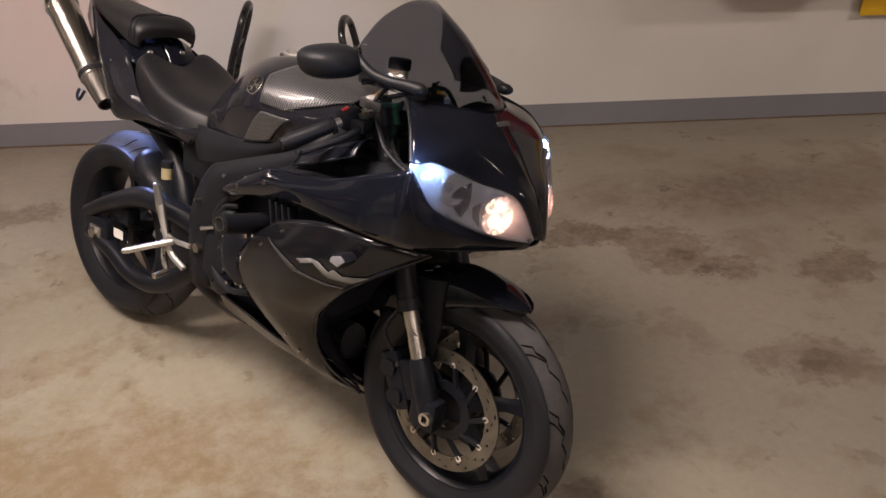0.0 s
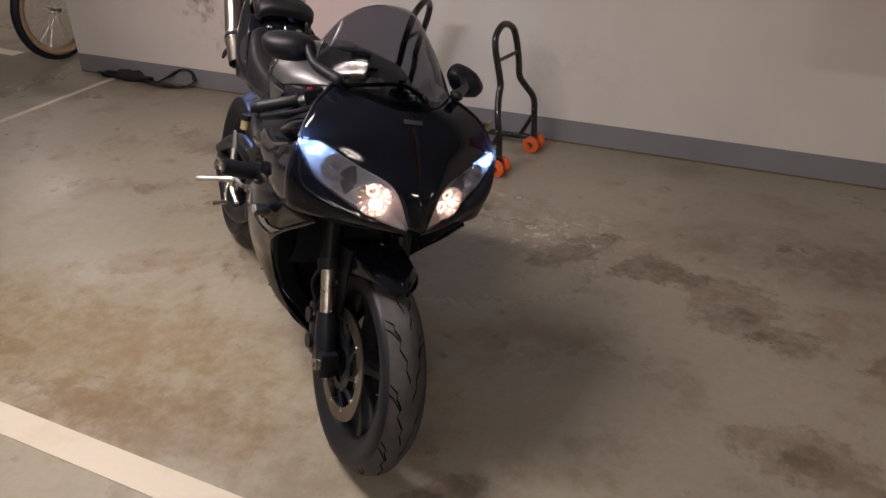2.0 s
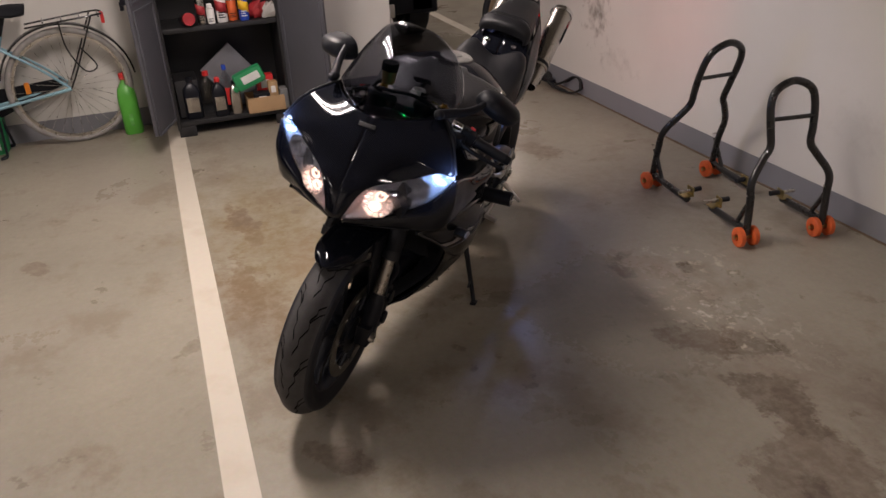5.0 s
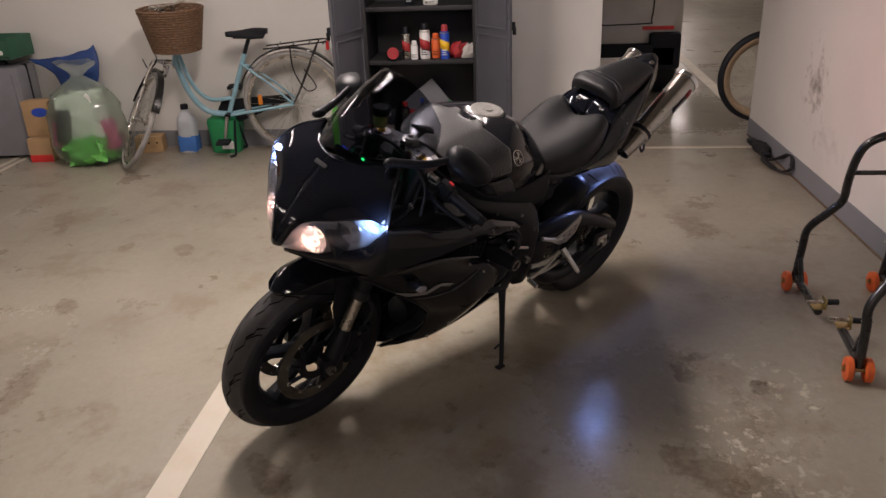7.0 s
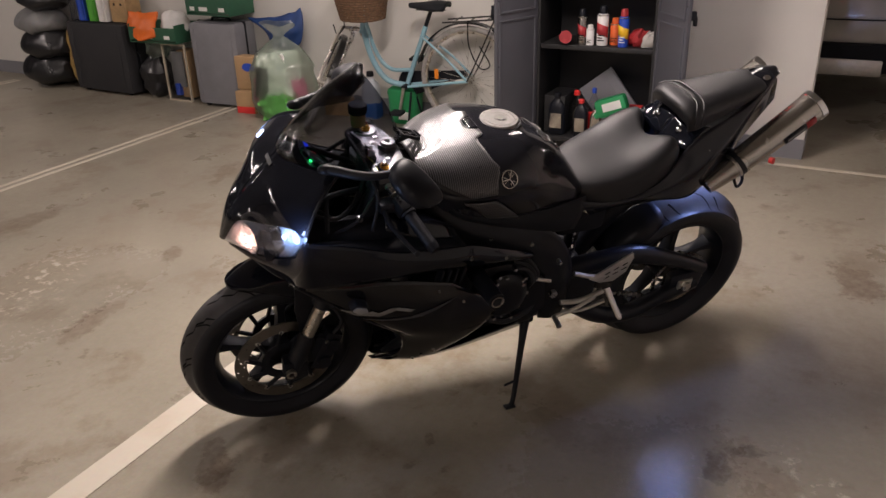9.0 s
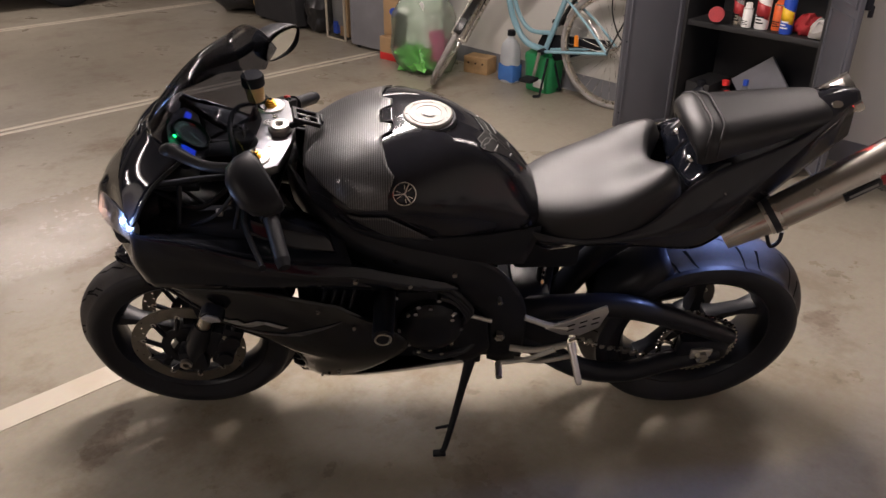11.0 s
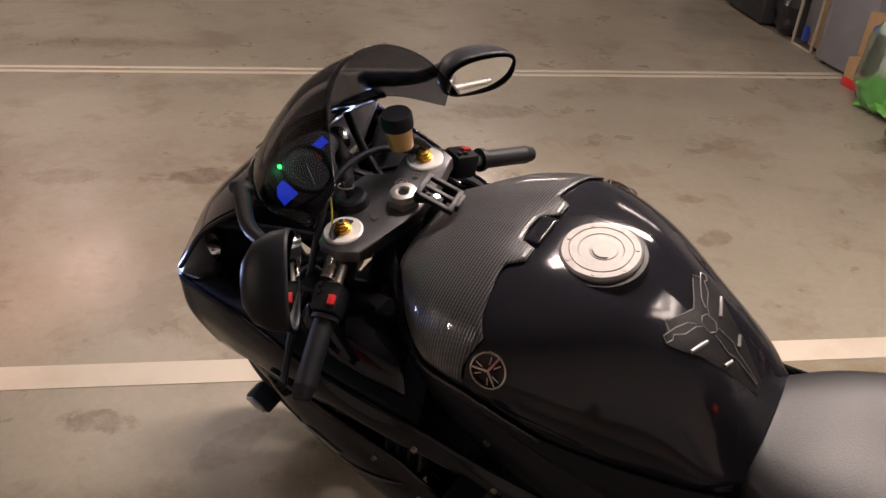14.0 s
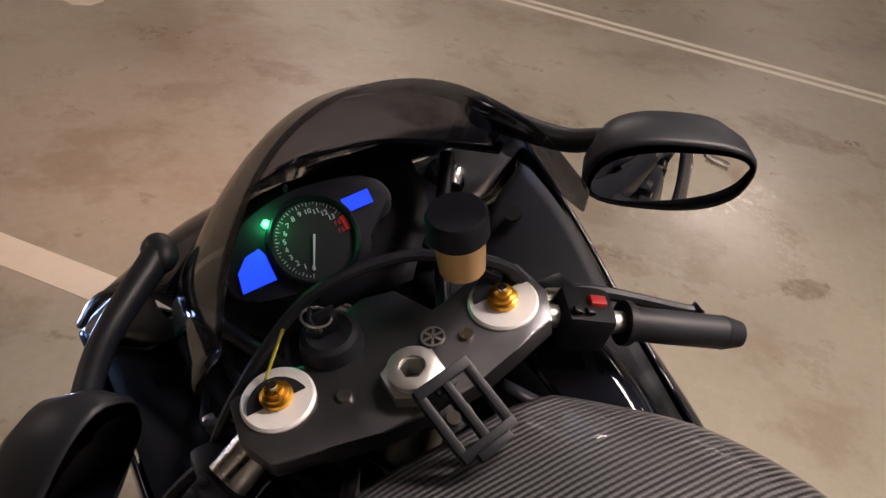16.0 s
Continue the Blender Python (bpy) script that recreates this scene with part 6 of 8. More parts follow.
make("clamp_badge", "alu", tc, ringbadge, "small round silver emblem")
for y in (0.055, -0.058):
    make("clamp_bolt", "steel", tc, lambda bm: revolve(bm, [(0.983, 0.006), (0.986, 0.006), (0.986, 0.0)], (1.07, y, 0), "z", 12))
ign = make("ignition_lock", "matte", tc, lambda bm: revolve(bm, [(0.94, 0.028), (0.985, 0.028), (0.997, 0.025), (1.0, 0.020), (0.997, 0.010), (0.997, 0.0)], (1.125, 0.042, 0), "z", 28), "black ignition lock with the key in")
make("key", "castalu", ign, lambda bm: (box(bm, (1.125, 0.042, 1.012), (0.004, 0.020, 0.03), 0.0015, Matrix()), tube(bm, [(1.13, 0.05, 1.03), (1.12, 0.055, 1.025), (1.11, 0.05, 1.02)], 0.002, 6, 3)))
make("key_ring", "steel", ign, lambda bm: tube(bm, [(1.125 + 0.012 * math.cos(a), 0.048 + 0.012 * math.sin(a), 1.022 + 0.004 * math.sin(a)) for a in np.linspace(0, 6.28, 20)], 0.0012, 6, 0))
res = make("brake_reservoir", "fluid", moto, lambda bm: tube(bm, [(1.110, -0.080, 1.018), (1.112, -0.081, 1.059)], [0.020, 0.0225], 24, 0), "amber brake fluid reservoir with a black lid")
make("reservoir_lid", "matte", res, lambda bm: revolve(bm, [(1.057, 0.0), (1.057, 0.026), (1.077, 0.026), (1.081, 0.0235), (1.081, 0.0)], (1.112, -0.081, 0), "z", 28), "black reservoir lid")
make("reservoir_bracket", "satin", res, lambda bm: tube(bm, [(1.110, -0.082, 1.03), (1.10, -0.12, 1.0), (1.085, -0.14, 0.955)], 0.006, 8, 3))
make("brake_line", "rubber", moto, lambda bm: tube(bm, [(1.10, -0.11, 0.99), (1.15, -0.06, 1.01), (1.155, 0.03, 1.02), (1.14, 0.10, 0.99), (1.13, 0.16, 0.93), (1.15, 0.18, 0.85)], 0.0055, 8, 5), "black cable across the cockpit")
make("clutch_cable", mat("yellow_cable_end", (0.42, 0.38, 0.05), 0.4), moto, lambda bm: tube(bm, [(1.135, 0.075, 1.015), (1.12, 0.095, 1.0), (1.10, 0.13, 0.965)], 0.0015, 6, 4))

# phone holder on the stem
HM = Matrix.Translation((1.014, -0.010, 1.020)) @ pose(0, 0, 0, 0, -24, 10) @ Matrix.Scale(0.9, 4)
ph = make("phone_holder", "satin", moto, lambda bm: (box(bm, (0.004, 0.0, 0), (0.010, 0.056, 0.012), 0.002, HM), box(bm, (0.0, 0.0, -0.004), (0.012, 0.020, 0.010), 0.002, HM)), "black phone holder frame")
make("holder_foot", "satin", ph, lambda bm: (box(bm, (-0.058, 0.0, 0), (0.010, 0.056, 0.012), 0.002, HM), box(bm, (-0.065, 0.0, 0.004), (0.008, 0.034, 0.014), 0.002, HM)))
for y in (-0.0245, 0.0, 0.0245):
    make("holder_rail", "satin", ph, lambda bm: box(bm, (-0.027, y, 0), (0.064, 0.0085, 0.010), 0.002, HM))
make("holder_plate", "satin", ph, lambda bm: box(bm, (-0.027, 0.013, -0.002), (0.022, 0.020, 0.006), 0.002, HM))
make("holder_arm", "satin", ph, lambda bm: tube(bm, [(1.03, -0.003, 0.995), (0.995, -0.008, 1.004)], 0.008, 10, 0))
make("holder_screw", "chrome", ph, lambda bm: tube(bm, [tuple(HM @ Vector((-0.027, 0.013, -0.003))), tuple(HM @ Vector((-0.027, 0.013, 0.006)))], 0.0055, 12, 0))

# instruments
DM = Matrix.Translation((1.250, 0.008, 0.984)) @ Matrix.Rotation(radians(-38), 4, "Y") @ Matrix.Scale(0.80, 4)
DASH_OUTLINE = [(-0.058, 0.0), (-0.054, -0.040), (-0.036, -0.062), (-0.012, -0.070), (-0.008, -0.098), (0.014, -0.112), (0.040, -0.104), (0.056, -0.074), (0.064, -0.030), (0.066, 0.012), (0.058, 0.052), (0.044, 0.082), (0.022, 0.106), (-0.014, 0.114), (-0.036, 0.100), (-0.048, 0.062)]
dash = make("instrument_housing", "satin", moto, lambda bm: (
    prism(bm, [tuple(p[:2]) for p in cr([(x, y, 0) for x, y in DASH_OUTLINE + DASH_OUTLINE[:1]], 3)[:-1]], 0.030, Matrix.Translation((0, 0, -0.019)), 0.005),
    revolve(bm, [(-0.008, 0.0585), (0.006, 0.0560), (0.0075, 0.0530), (0.005, 0.0505), (-0.001, 0.0490)], (0, 0, 0), "z", 40),
    box(bm, (0.070, 0.006, 0.006), (0.006, 0.004, 0.020), 0.0015),
    bm.transform(DM)), "black instrument cluster")


def on_dash(name, material, build, label=""):
    t = bmesh.new()
    build(t)
    t.transform(DM)
    return part(name, t, material, dash, label)


on_dash("dial", "dial", lambda bm: revolve(bm, [(-0.002, 0.049), (-0.001, 0.0)], (0, 0, 0), "z", 40), "black rev counter face")


def ticks(bm):
    for k in range(46):
        a = radians(65 - k * 250 / 45)
        big = k % 3 == 0
        prism(bm, [(-0.0003, 0.0415 if big else 0.0440), (0.0003, 0.0415 if big else 0.0440), (0.0003, 0.0465), (-0.0003, 0.0465)], 0.0008, Matrix.Rotation(a, 4, "Z") @ Matrix.Translation((0, 0, 0.0)))


on_dash("dial_marks", "dialmark", ticks, "white dial graduations")
on_dash("dial_bezel", "castalu", lambda bm: revolve(bm, [(0.0035, 0.0502), (0.0072, 0.0515), (0.0082, 0.0530), (0.0072, 0.0545)], (0, 0, 0), "z", 40), "grey ring round the dial")
for n in range(16):
    fc = bpy.data.curves.new("digits", "FONT")
    fc.body, fc.size, fc.align_x, fc.align_y, fc.extrude, fc.resolution_u = str(n), 0.0092, "CENTER", "CENTER", 0.0003, 2
    tmp = bpy.data.objects.new("digits", fc)
    bpy.context.scene.collection.objects.link(tmp)
    bpy.context.view_layer.update()
    me = bpy.data.meshes.new_from_object(tmp.evaluated_get(bpy.context.evaluated_depsgraph_get()))
    bpy.data.objects.remove(tmp)
    a = radians(65 - n * 250 / 15)
    t = bmesh.new()
    t.from_mesh(me)
    bpy.data.meshes.remove(me)
    t.transform(DM @ Matrix.Translation((-0.0350 * math.sin(a), 0.0350 * math.cos(a), 0.0006)) @ Matrix.Rotation(radians(-90), 4, "Z"))
    part("dial_number", t, "red" if n > 13 else "dialmark", dash)
on_dash("red_zone", "red", lambda bm: revolve(bm, [(0.0005, 0.0405), (0.0005, 0.047)], (0, 0, 0), "z", 10, -97, -72))
on_dash("needle", "dialmark", lambda bm: prism(bm, [(-0.0014, -0.006), (0.0014, -0.006), (0.0006, 0.037), (-0.0006, 0.037)], 0.001, Matrix.Translation((0, 0, 0.003)) @ Matrix.Rotation(radians(65), 4, "Z")))
on_dash("left_display", "bluelcd", lambda bm: prism(bm, [(-0.026, 0.060), (0.006, 0.060), (0.016, 0.064), (0.013, 0.082), (-0.002, 0.098), (-0.026, 0.102)], 0.002, Matrix.Translation((0.0, 0, 0.0))), "blue lit display")
on_dash("right_display", "bluelcd", lambda bm: prism(bm, [(0.014, -0.050), (0.032, -0.050), (0.032, -0.086), (0.014, -0.086)], 0.002, Matrix.Translation((0, 0, 0.0))), "blue lit display")
on_dash("neutral_light", "green_led", lambda bm: ball(bm, (0.040, 0.044, 0.0), (0.0055, 0.0055, 0.003), 6), "green neutral light")
make("dash_tray", "matte", moto, lambda bm: sheet(bm, grid([[(1.345, -0.14, 0.955), (1.37, 0, 0.965), (1.345, 0.14, 0.955)], [(1.29, -0.13, 0.92), (1.30, 0, 0.925), (1.29, 0.13, 0.92)], [(1.24, -0.08, 0.88), (1.25, 0, 0.88), (1.24, 0.08, 0.88)]], 5, 6)), "matt black stay under the instruments", solid=0.004)
make("steering_head", "castalu", moto, lambda bm: (tube(bm, [(1.055, 0, 0.965), (1.14, 0, 0.74)], 0.034, 18, 0), box(bm, (1.165, 0, 0.735), (0.07, 0.26, 0.035), 0.01)))
make("air_duct", "matte", moto, lambda bm: (tube(bm, [(1.42, 0.10, 0.80), (1.25, 0.13, 0.82), (1.05, 0.11, 0.80)], 0.045, 14, 4), tube(bm, [(1.42, -0.10, 0.80), (1.25, -0.13, 0.82), (1.05, -0.11, 0.80)], 0.045, 14, 4)))
make("battery_box", "matte", moto, lambda bm: box(bm, (0.42, 0, 0.69), (0.17, 0.19, 0.15), 0.02))
make("airbox", "matte", moto, lambda bm: box(bm, (0.82, 0, 0.80), (0.36, 0.24, 0.20), 0.03))

for k, pts in enumerate(([(1.33, 0.10, 0.90), (1.24, 0.13, 0.87), (1.17, 0.10, 0.90), (1.13, 0.06, 0.95)], [(1.31, -0.10, 0.90), (1.22, -0.14, 0.86), (1.15, -0.12, 0.90), (1.12, -0.07, 0.95)], [(1.26, 0.16, 0.84), (1.19, 0.17, 0.88), (1.14, 0.15, 0.93), (1.11, 0.13, 0.945)], [(1.26, -0.17, 0.85), (1.18, -0.17, 0.89), (1.13, -0.15, 0.93), (1.10, -0.13, 0.945)], [(1.30, 0.05, 0.88), (1.22, 0.08, 0.83), (1.14, 0.05, 0.80), (1.08, 0.02, 0.80)])):
    make("cable", "rubber", moto, lambda bm: tube(bm, pts, 0.0058 - 0.0006 * (k % 3), 8, 6), "black cable")
for s in (1, -1):
    make("fairing_stay", "castalu", moto, lambda bm: (tube(bm, [(1.10, s * 0.05, 0.90), (1.22, s * 0.11, 0.935), (1.31, s * 0.17, 0.965)], 0.008, 10, 4), tube(bm, [(1.26, s * 0.135, 0.945), (1.27, s * 0.17, 0.86)], 0.006, 8, 0)), "black steel fairing stay")
    make("cable_clip", "alu", moto, lambda bm: box(bm, (1.18, s * 0.165, 0.885), (0.014, 0.012, 0.016), 0.003))
for s in (1, -1):
    make("bar_tube", "steel", moto, lambda bm: tube(bm, [(1.098, s * 0.122, 0.957), (1.085, s * 0.168, 0.943)], [0.0125, 0.011], 14, 0), "silver bar tube at the clamp")

# mirrors
for s, root, c, turn in ((1, (1.258, 0.140, 1.036), (1.068, 0.258, 1.033), 36), (-1, (1.258, -0.190, 1.042), (1.076, -0.262, 1.066), -32)):
    c = Vector(c)
    mm = Matrix.Translation(c) @ Matrix.Rotation(radians(turn), 4, "Z") @ Matrix.Rotation(radians(-32 if s > 0 else 10), 4, "X")
    mir = make("mirror", "satin", moto, lambda bm: tube(bm, [root, tuple(Vector(root) * 0.55 + c * 0.45 + Vector((0.010, s * 0.008, 0.006)) * (1 if s > 0 else -0.3)), tuple(mm @ Vector((0.018, -s * 0.052, 0.006 if s < 0 else -0.01)))], [0.014, 0.0115, 0.010], 12, 5), "black rear-view mirror on a stalk")

    def shell(bm):
        rows = []
        for x, k in ((0.055, 0.05), (0.050, 0.45), (0.035, 0.78), (0.010, 0.96), (-0.012, 1.0), (-0.018, 0.97)):
            rows.append([mm @ Vector((x, (0.072 if s > 0 else 0.067) * k * math.copysign(abs(math.cos(a)) ** 0.75, math.cos(a)) + 0.012 * s * k * math.sin(a), 0.036 * k * math.copysign(abs(math.sin(a)) ** 0.75, math.sin(a)))) for a in np.linspace(0, 2 * math.pi, 32, endpoint=False)])
        V = sheet(bm, np.array([[tuple(p) for p in r] for r in rows]), close=True)
        bm.faces.new(V[0])
    make("mirror_shell", "satin", mir, shell, "smooth black mirror shell", solid=0.002)
    make("mirror_glass", "mirror", mir, lambda bm: bm.faces.new([bm.verts.new(mm @ Matrix.Rotation(radians(-8 if s > 0 else 4), 4, "Z") @ Matrix.Rotation(radians(-6 if s < 0 else 0), 4, "Y") @ Vector((-0.017, (0.067 if s > 0 else 0.062) * math.copysign(abs(math.cos(a)) ** 0.75, math.cos(a)) + 0.011 * s * math.sin(a), 0.031 * math.copysign(abs(math.sin(a)) ** 0.75, math.sin(a))))) for a in np.linspace(0, 2 * math.pi, 32, endpoint=False)]), "clear mirror glass")
    make("mirror_foot", "satin", mir, lambda bm: ball(bm, root, (0.024, 0.016, 0.014), 8))


# the nose and its panels stand a little to one side
NOSE = ("upper_cowl", "chin_panel", "fairing_upper", "side_fairing", "belly_pan", "inner_panel", "panel_hole", "cowl_edge", "fairing_lip", "fairing_inner", "indicator", "headlight", "headlight_back", "cowl_mark")
for ob in moto.children_recursive:
    top_part = ob
    while top_part.parent != moto:
        top_part = top_part.parent
    kind = top_part.name.split(".")[0]
    for v in ob.data.vertices:
        if kind in ("windscreen", "front_fender"):
            v.co.y += SHIFT
        elif kind == "rear_wheel":
            v.co.y += 0.009
        elif kind == "front_wheel":
            v.co.y += SHIFT + 0.002
            v.co.x += 0.003
        elif kind == "fork_leg":
            v.co.y += SHIFT * min(1.0, max(0.0, (0.99 - v.co.z) / 0.35))
        elif kind in NOSE:
            v.co.y += SHIFT * min(1.0, max(0.0, (v.co.x - 0.92) / 0.30))


# lamps of the machine: warm low beams, cold lamp under the tail, red tail glow
for s in (1, -1):
    d = bpy.data.lights.new("low_beam_lamp", "SPOT")
    d.energy, d.color, d.spot_size, d.spot_blend, d.shadow_soft_size = 46.0, (1.0, 0.54, 0.43), radians(75), 0.8, 0.03
    ob = new("low_beam_lamp", d)
    ob.matrix_world = BIKE @ look((1.53, s * 0.095 + SHIFT, 0.80), (4.0, s * 0.3, 0.35))
    p = bpy.data.lights.new("position_lamp", "POINT")
    p.energy, p.color, p.shadow_soft_size = 0.6, (0.40, 0.56, 1.0), 0.015
    ob = new("position_lamp", p)
    ob.matrix_world = BIKE @ pose(1.360, s * 0.272 + SHIFT, 0.928)
p = bpy.data.lights.new("plate_lamp", "POINT")
p.energy, p.color, p.shadow_soft_size = 4.5, (0.30, 0.42, 1.0), 0.02
new("plate_lamp", p).matrix_world = BIKE @ pose(-0.10, 0.0, 0.76)
p = bpy.data.lights.new("neutral_lamp", "POINT")
p.energy, p.color, p.shadow_soft_size = 0.07, (0.04, 1.0, 0.34), 0.006
new("neutral_lamp", p).matrix_world = BIKE @ pose(*(DM @ Vector((0.040, 0.044, 0.014))))
p = bpy.data.lights.new("tail_lamp", "SPOT")
p.energy, p.color, p.spot_size, p.spot_blend, p.shadow_soft_size = 9.0, (1.0, 0.05, 0.06), radians(80), 1.0, 0.03
new("tail_lamp", p).matrix_world = look(BIKE @ Vector((-0.285, 0.0, 1.02)), (-0.95, 1.52, 0.86))

# ---- things round the bays ----
M["stand"] = mat("black_tube_paint", (0.012, 0.012, 0.012), 0.28, 0, 0.1, 20, coat=0.3)
M["orange"] = mat("orange_castor_plastic", (0.72, 0.13, 0.03), 0.5, 0, 0.12, 30)
M["zinc"] = mat("yellow_zinc_plate", (0.52, 0.42, 0.20), 0.35, 1.0, 0.15, 30)
M["cabgrey"] = mat("dark_grey_cabinet_plastic", (0.078, 0.079, 0.092), 0.5, 0, 0.06, 6, bump=0.08, bump_scale=200)
M["cabblack"] = mat("black_cabinet_plastic", (0.014, 0.014, 0.015), 0.55, 0, 0.1, 6, bump=0.1, bump_scale=120)
M["bluepaint"] = mat("light_blue_bicycle_paint", (0.25, 0.44, 0.52), 0.3, 0, 0.08, 12, coat=0.4)
M["wicker"] = mat("brown_wicker", (0.17, 0.095, 0.05), 0.7, 0, 0.3, 60, bump=0.5, bump_scale=160)
M["card"] = mat("brown_cardboard", (0.42, 0.27, 0.14), 0.8, 0, 0.1, 10, bump=0.1, bump_scale=90)
M["greenp"] = mat("green_plastic", (0.02, 0.26, 0.09), 0.45, 0, 0.1, 12)
M["limep"] = mat("lime_green_plastic", (0.10, 0.42, 0.05), 0.4, 0, 0.1, 12)
M["darkgreen"] = mat("dark_green_crate_card", (0.025, 0.10, 0.055), 0.6, 0, 0.12, 12)
M["greycase"] = mat("grey_suitcase_shell", (0.20, 0.20, 0.22), 0.5, 0, 0.08, 9, bump=0.15, bump_scale=160)
M["blackcase"] = mat("black_suitcase_fabric", (0.022, 0.022, 0.025), 0.7, 0, 0.15, 14, bump=0.3, bump_scale=300)
M["bluebag"] = mat("dark_blue_bag", (0.015, 0.05, 0.19), 0.5, 0, 0.2, 12)
M["blackbag"] = mat("black_bin_bag", (0.016, 0.016, 0.018), 0.3, 0, 0.2, 9, bump=0.6, bump_scale=30)
M["greybag"] = mat("grey_packed_bag", (0.19, 0.19, 0.19), 0.5, 0, 0.2, 9, bump=0.5, bump_scale=30)
M["orangebag"] = mat("orange_bag", (0.80, 0.16, 0.02), 0.5, 0, 0.1, 9)
M["wood"] = mat("pale_wood", (0.45, 0.29, 0.14), 0.65, 0, 0.2, 18, bump=0.2, bump_scale=60)
M["clearbag"] = clear("pale_green_clear_bag", (0.77, 0.91, 0.79), 0.15, haze=0.36)
M["clearp"] = clear("clear_plastic", (0.86, 0.87, 0.88), 0.1)
M["lime"] = mat("lime_green_crumpled_plastic", (0.16, 0.52, 0.11), 0.4, 0, 0.35, 25, bump=0.6, bump_scale=50)
M["pink"] = mat("pink_plastic", (0.62, 0.10, 0.26), 0.4, 0, 0.2, 20)
M["redpaint"] = mat("red_cabinet_paint", (0.42, 0.02, 0.02), 0.4, 0, 0.06, 5, coat=0.2)
M["yellow"] = mat("yellow_sign", (0.80, 0.47, 0.02), 0.5, 0, 0.06, 8)
M["bluep"] = mat("blue_plastic", (0.02, 0.07, 0.45), 0.4, 0, 0.1, 12)
M["carpaint"] = mat("silver_grey_car_paint", (0.42, 0.40, 0.36), 0.3, 0.3, 0.06, 6, coat=0.6)
M["cardark"] = mat("dark_car_paint", (0.02, 0.022, 0.03), 0.25, 0.2, 0.06, 6, coat=0.6)
M["paletyre"] = mat("pale_grey_tyre_rubber", (0.30, 0.285, 0.27), 0.7, 0, 0.2, 25)
M["tan"] = mat("tan_tyre_rubber", (0.34, 0.24, 0.15), 0.7, 0, 0.15, 20)
M["strap"] = mat("black_webbing", (0.014, 0.014, 0.015), 0.75, 0, 0.2, 30, bump=0.4, bump_scale=300)


def paddock_stand(m, label, lean, tall):
    """A steel stand on castors; its arms point along its own x."""
    st = thing("paddock_stand", m, label, "paddock stand", "paddock stands by the wall")
    L = 0.18
    hoop = [(0.0, -L, 0.055), (0.005, -L, 0.20), (0.015, -L, 0.29), (0.045, -0.125, 0.375), (0.055, -0.093, 0.425), (0.065, -0.098, 0.50), (0.085, -0.10, 0.60), (0.095, -0.075, 0.66), (0.10, 0, 0.69)]
    hoop = [(x + lean * max(0, z - 0.1), y, 0.055 + (z - 0.055) * tall) for x, y, z in hoop]
    make("hoop", "stand", st, lambda bm: tube(bm, hoop + [(x, -y, z) for x, y, z in hoop[-2::-1]], 0.0165, 14, 5), "bent black steel tube")
    make("crossbar", "stand", st, lambda bm: tube(bm, [(0.073 + lean * 0.44, -0.098, 0.055 + 0.485 * tall), (0.073 + lean * 0.44, 0.098, 0.055 + 0.485 * tall)], 0.0095, 10, 0))
    for s in (1, -1):
        arm_ = make("arm", "stand", st, lambda bm: (tube(bm, [(0.0, s * L, 0.075), (0.13, s * L, 0.062), (0.30, s * L, 0.05)], 0.0165, 12, 3), tube(bm, [(0.005, s * L, 0.21), (0.085, s * L, 0.07)], 0.011, 10, 0)))
        make("bracket", "zinc", arm_, lambda bm: (box(bm, (0.285, s * (L + 0.0), 0.066), (0.05, 0.05, 0.005), 0.001), box(bm, (0.285, s * (L - 0.024), 0.085), (0.05, 0.004, 0.045), 0.001)), "yellow zinc bracket")
        make("spool_peg", "steel", arm_, lambda bm: tube(bm, [(0.29, s * (L - 0.06), 0.09), (0.29, s * (L + 0.05), 0.09)], 0.0075, 10, 0))
        make("rubber_pad", "rubber", arm_, lambda bm: tube(bm, [(0.29, s * (L - 0.075), 0.09), (0.29, s * (L - 0.03), 0.09)], 0.012, 10, 0))
        for k in (-1, 1):
            c = (0.0, s * L + k * 0.032, 0.044)
            make("castor", "orange", arm_, lambda bm: revolve(bm, [(-0.013, 0.016), (-0.013, 0.038), (-0.009, 0.044), (0.009, 0.044), (0.013, 0.038), (0.013, 0.016), (0.006, 0.014), (-0.006, 0.014), (-0.013, 0.016)], c, n=24), "orange plastic castor")
        make("axle_bolt", "zinc", arm_, lambda bm: tube(bm, [(0, s * L - 0.055, 0.044), (0, s * L + 0.055, 0.044)], 0.009, 10, 0))
        make("leg_joint", "steel", arm_, lambda bm: tube(bm, [(0.0055, s * L - 0.02, 0.235), (0.0055, s * L + 0.02, 0.235)], 0.004, 8, 0))
    return st


paddock_stand(pose(0.0, 1.195, 0, 0, 0, 0), "black tubular paddock stand with orange castors beside the wall", 0.25, 1.12)
paddock_stand(pose(0.752, 1.188, 0, 0, 0, 171), "black tubular paddock stand with orange castors facing the other stand", -0.01, 1.0)


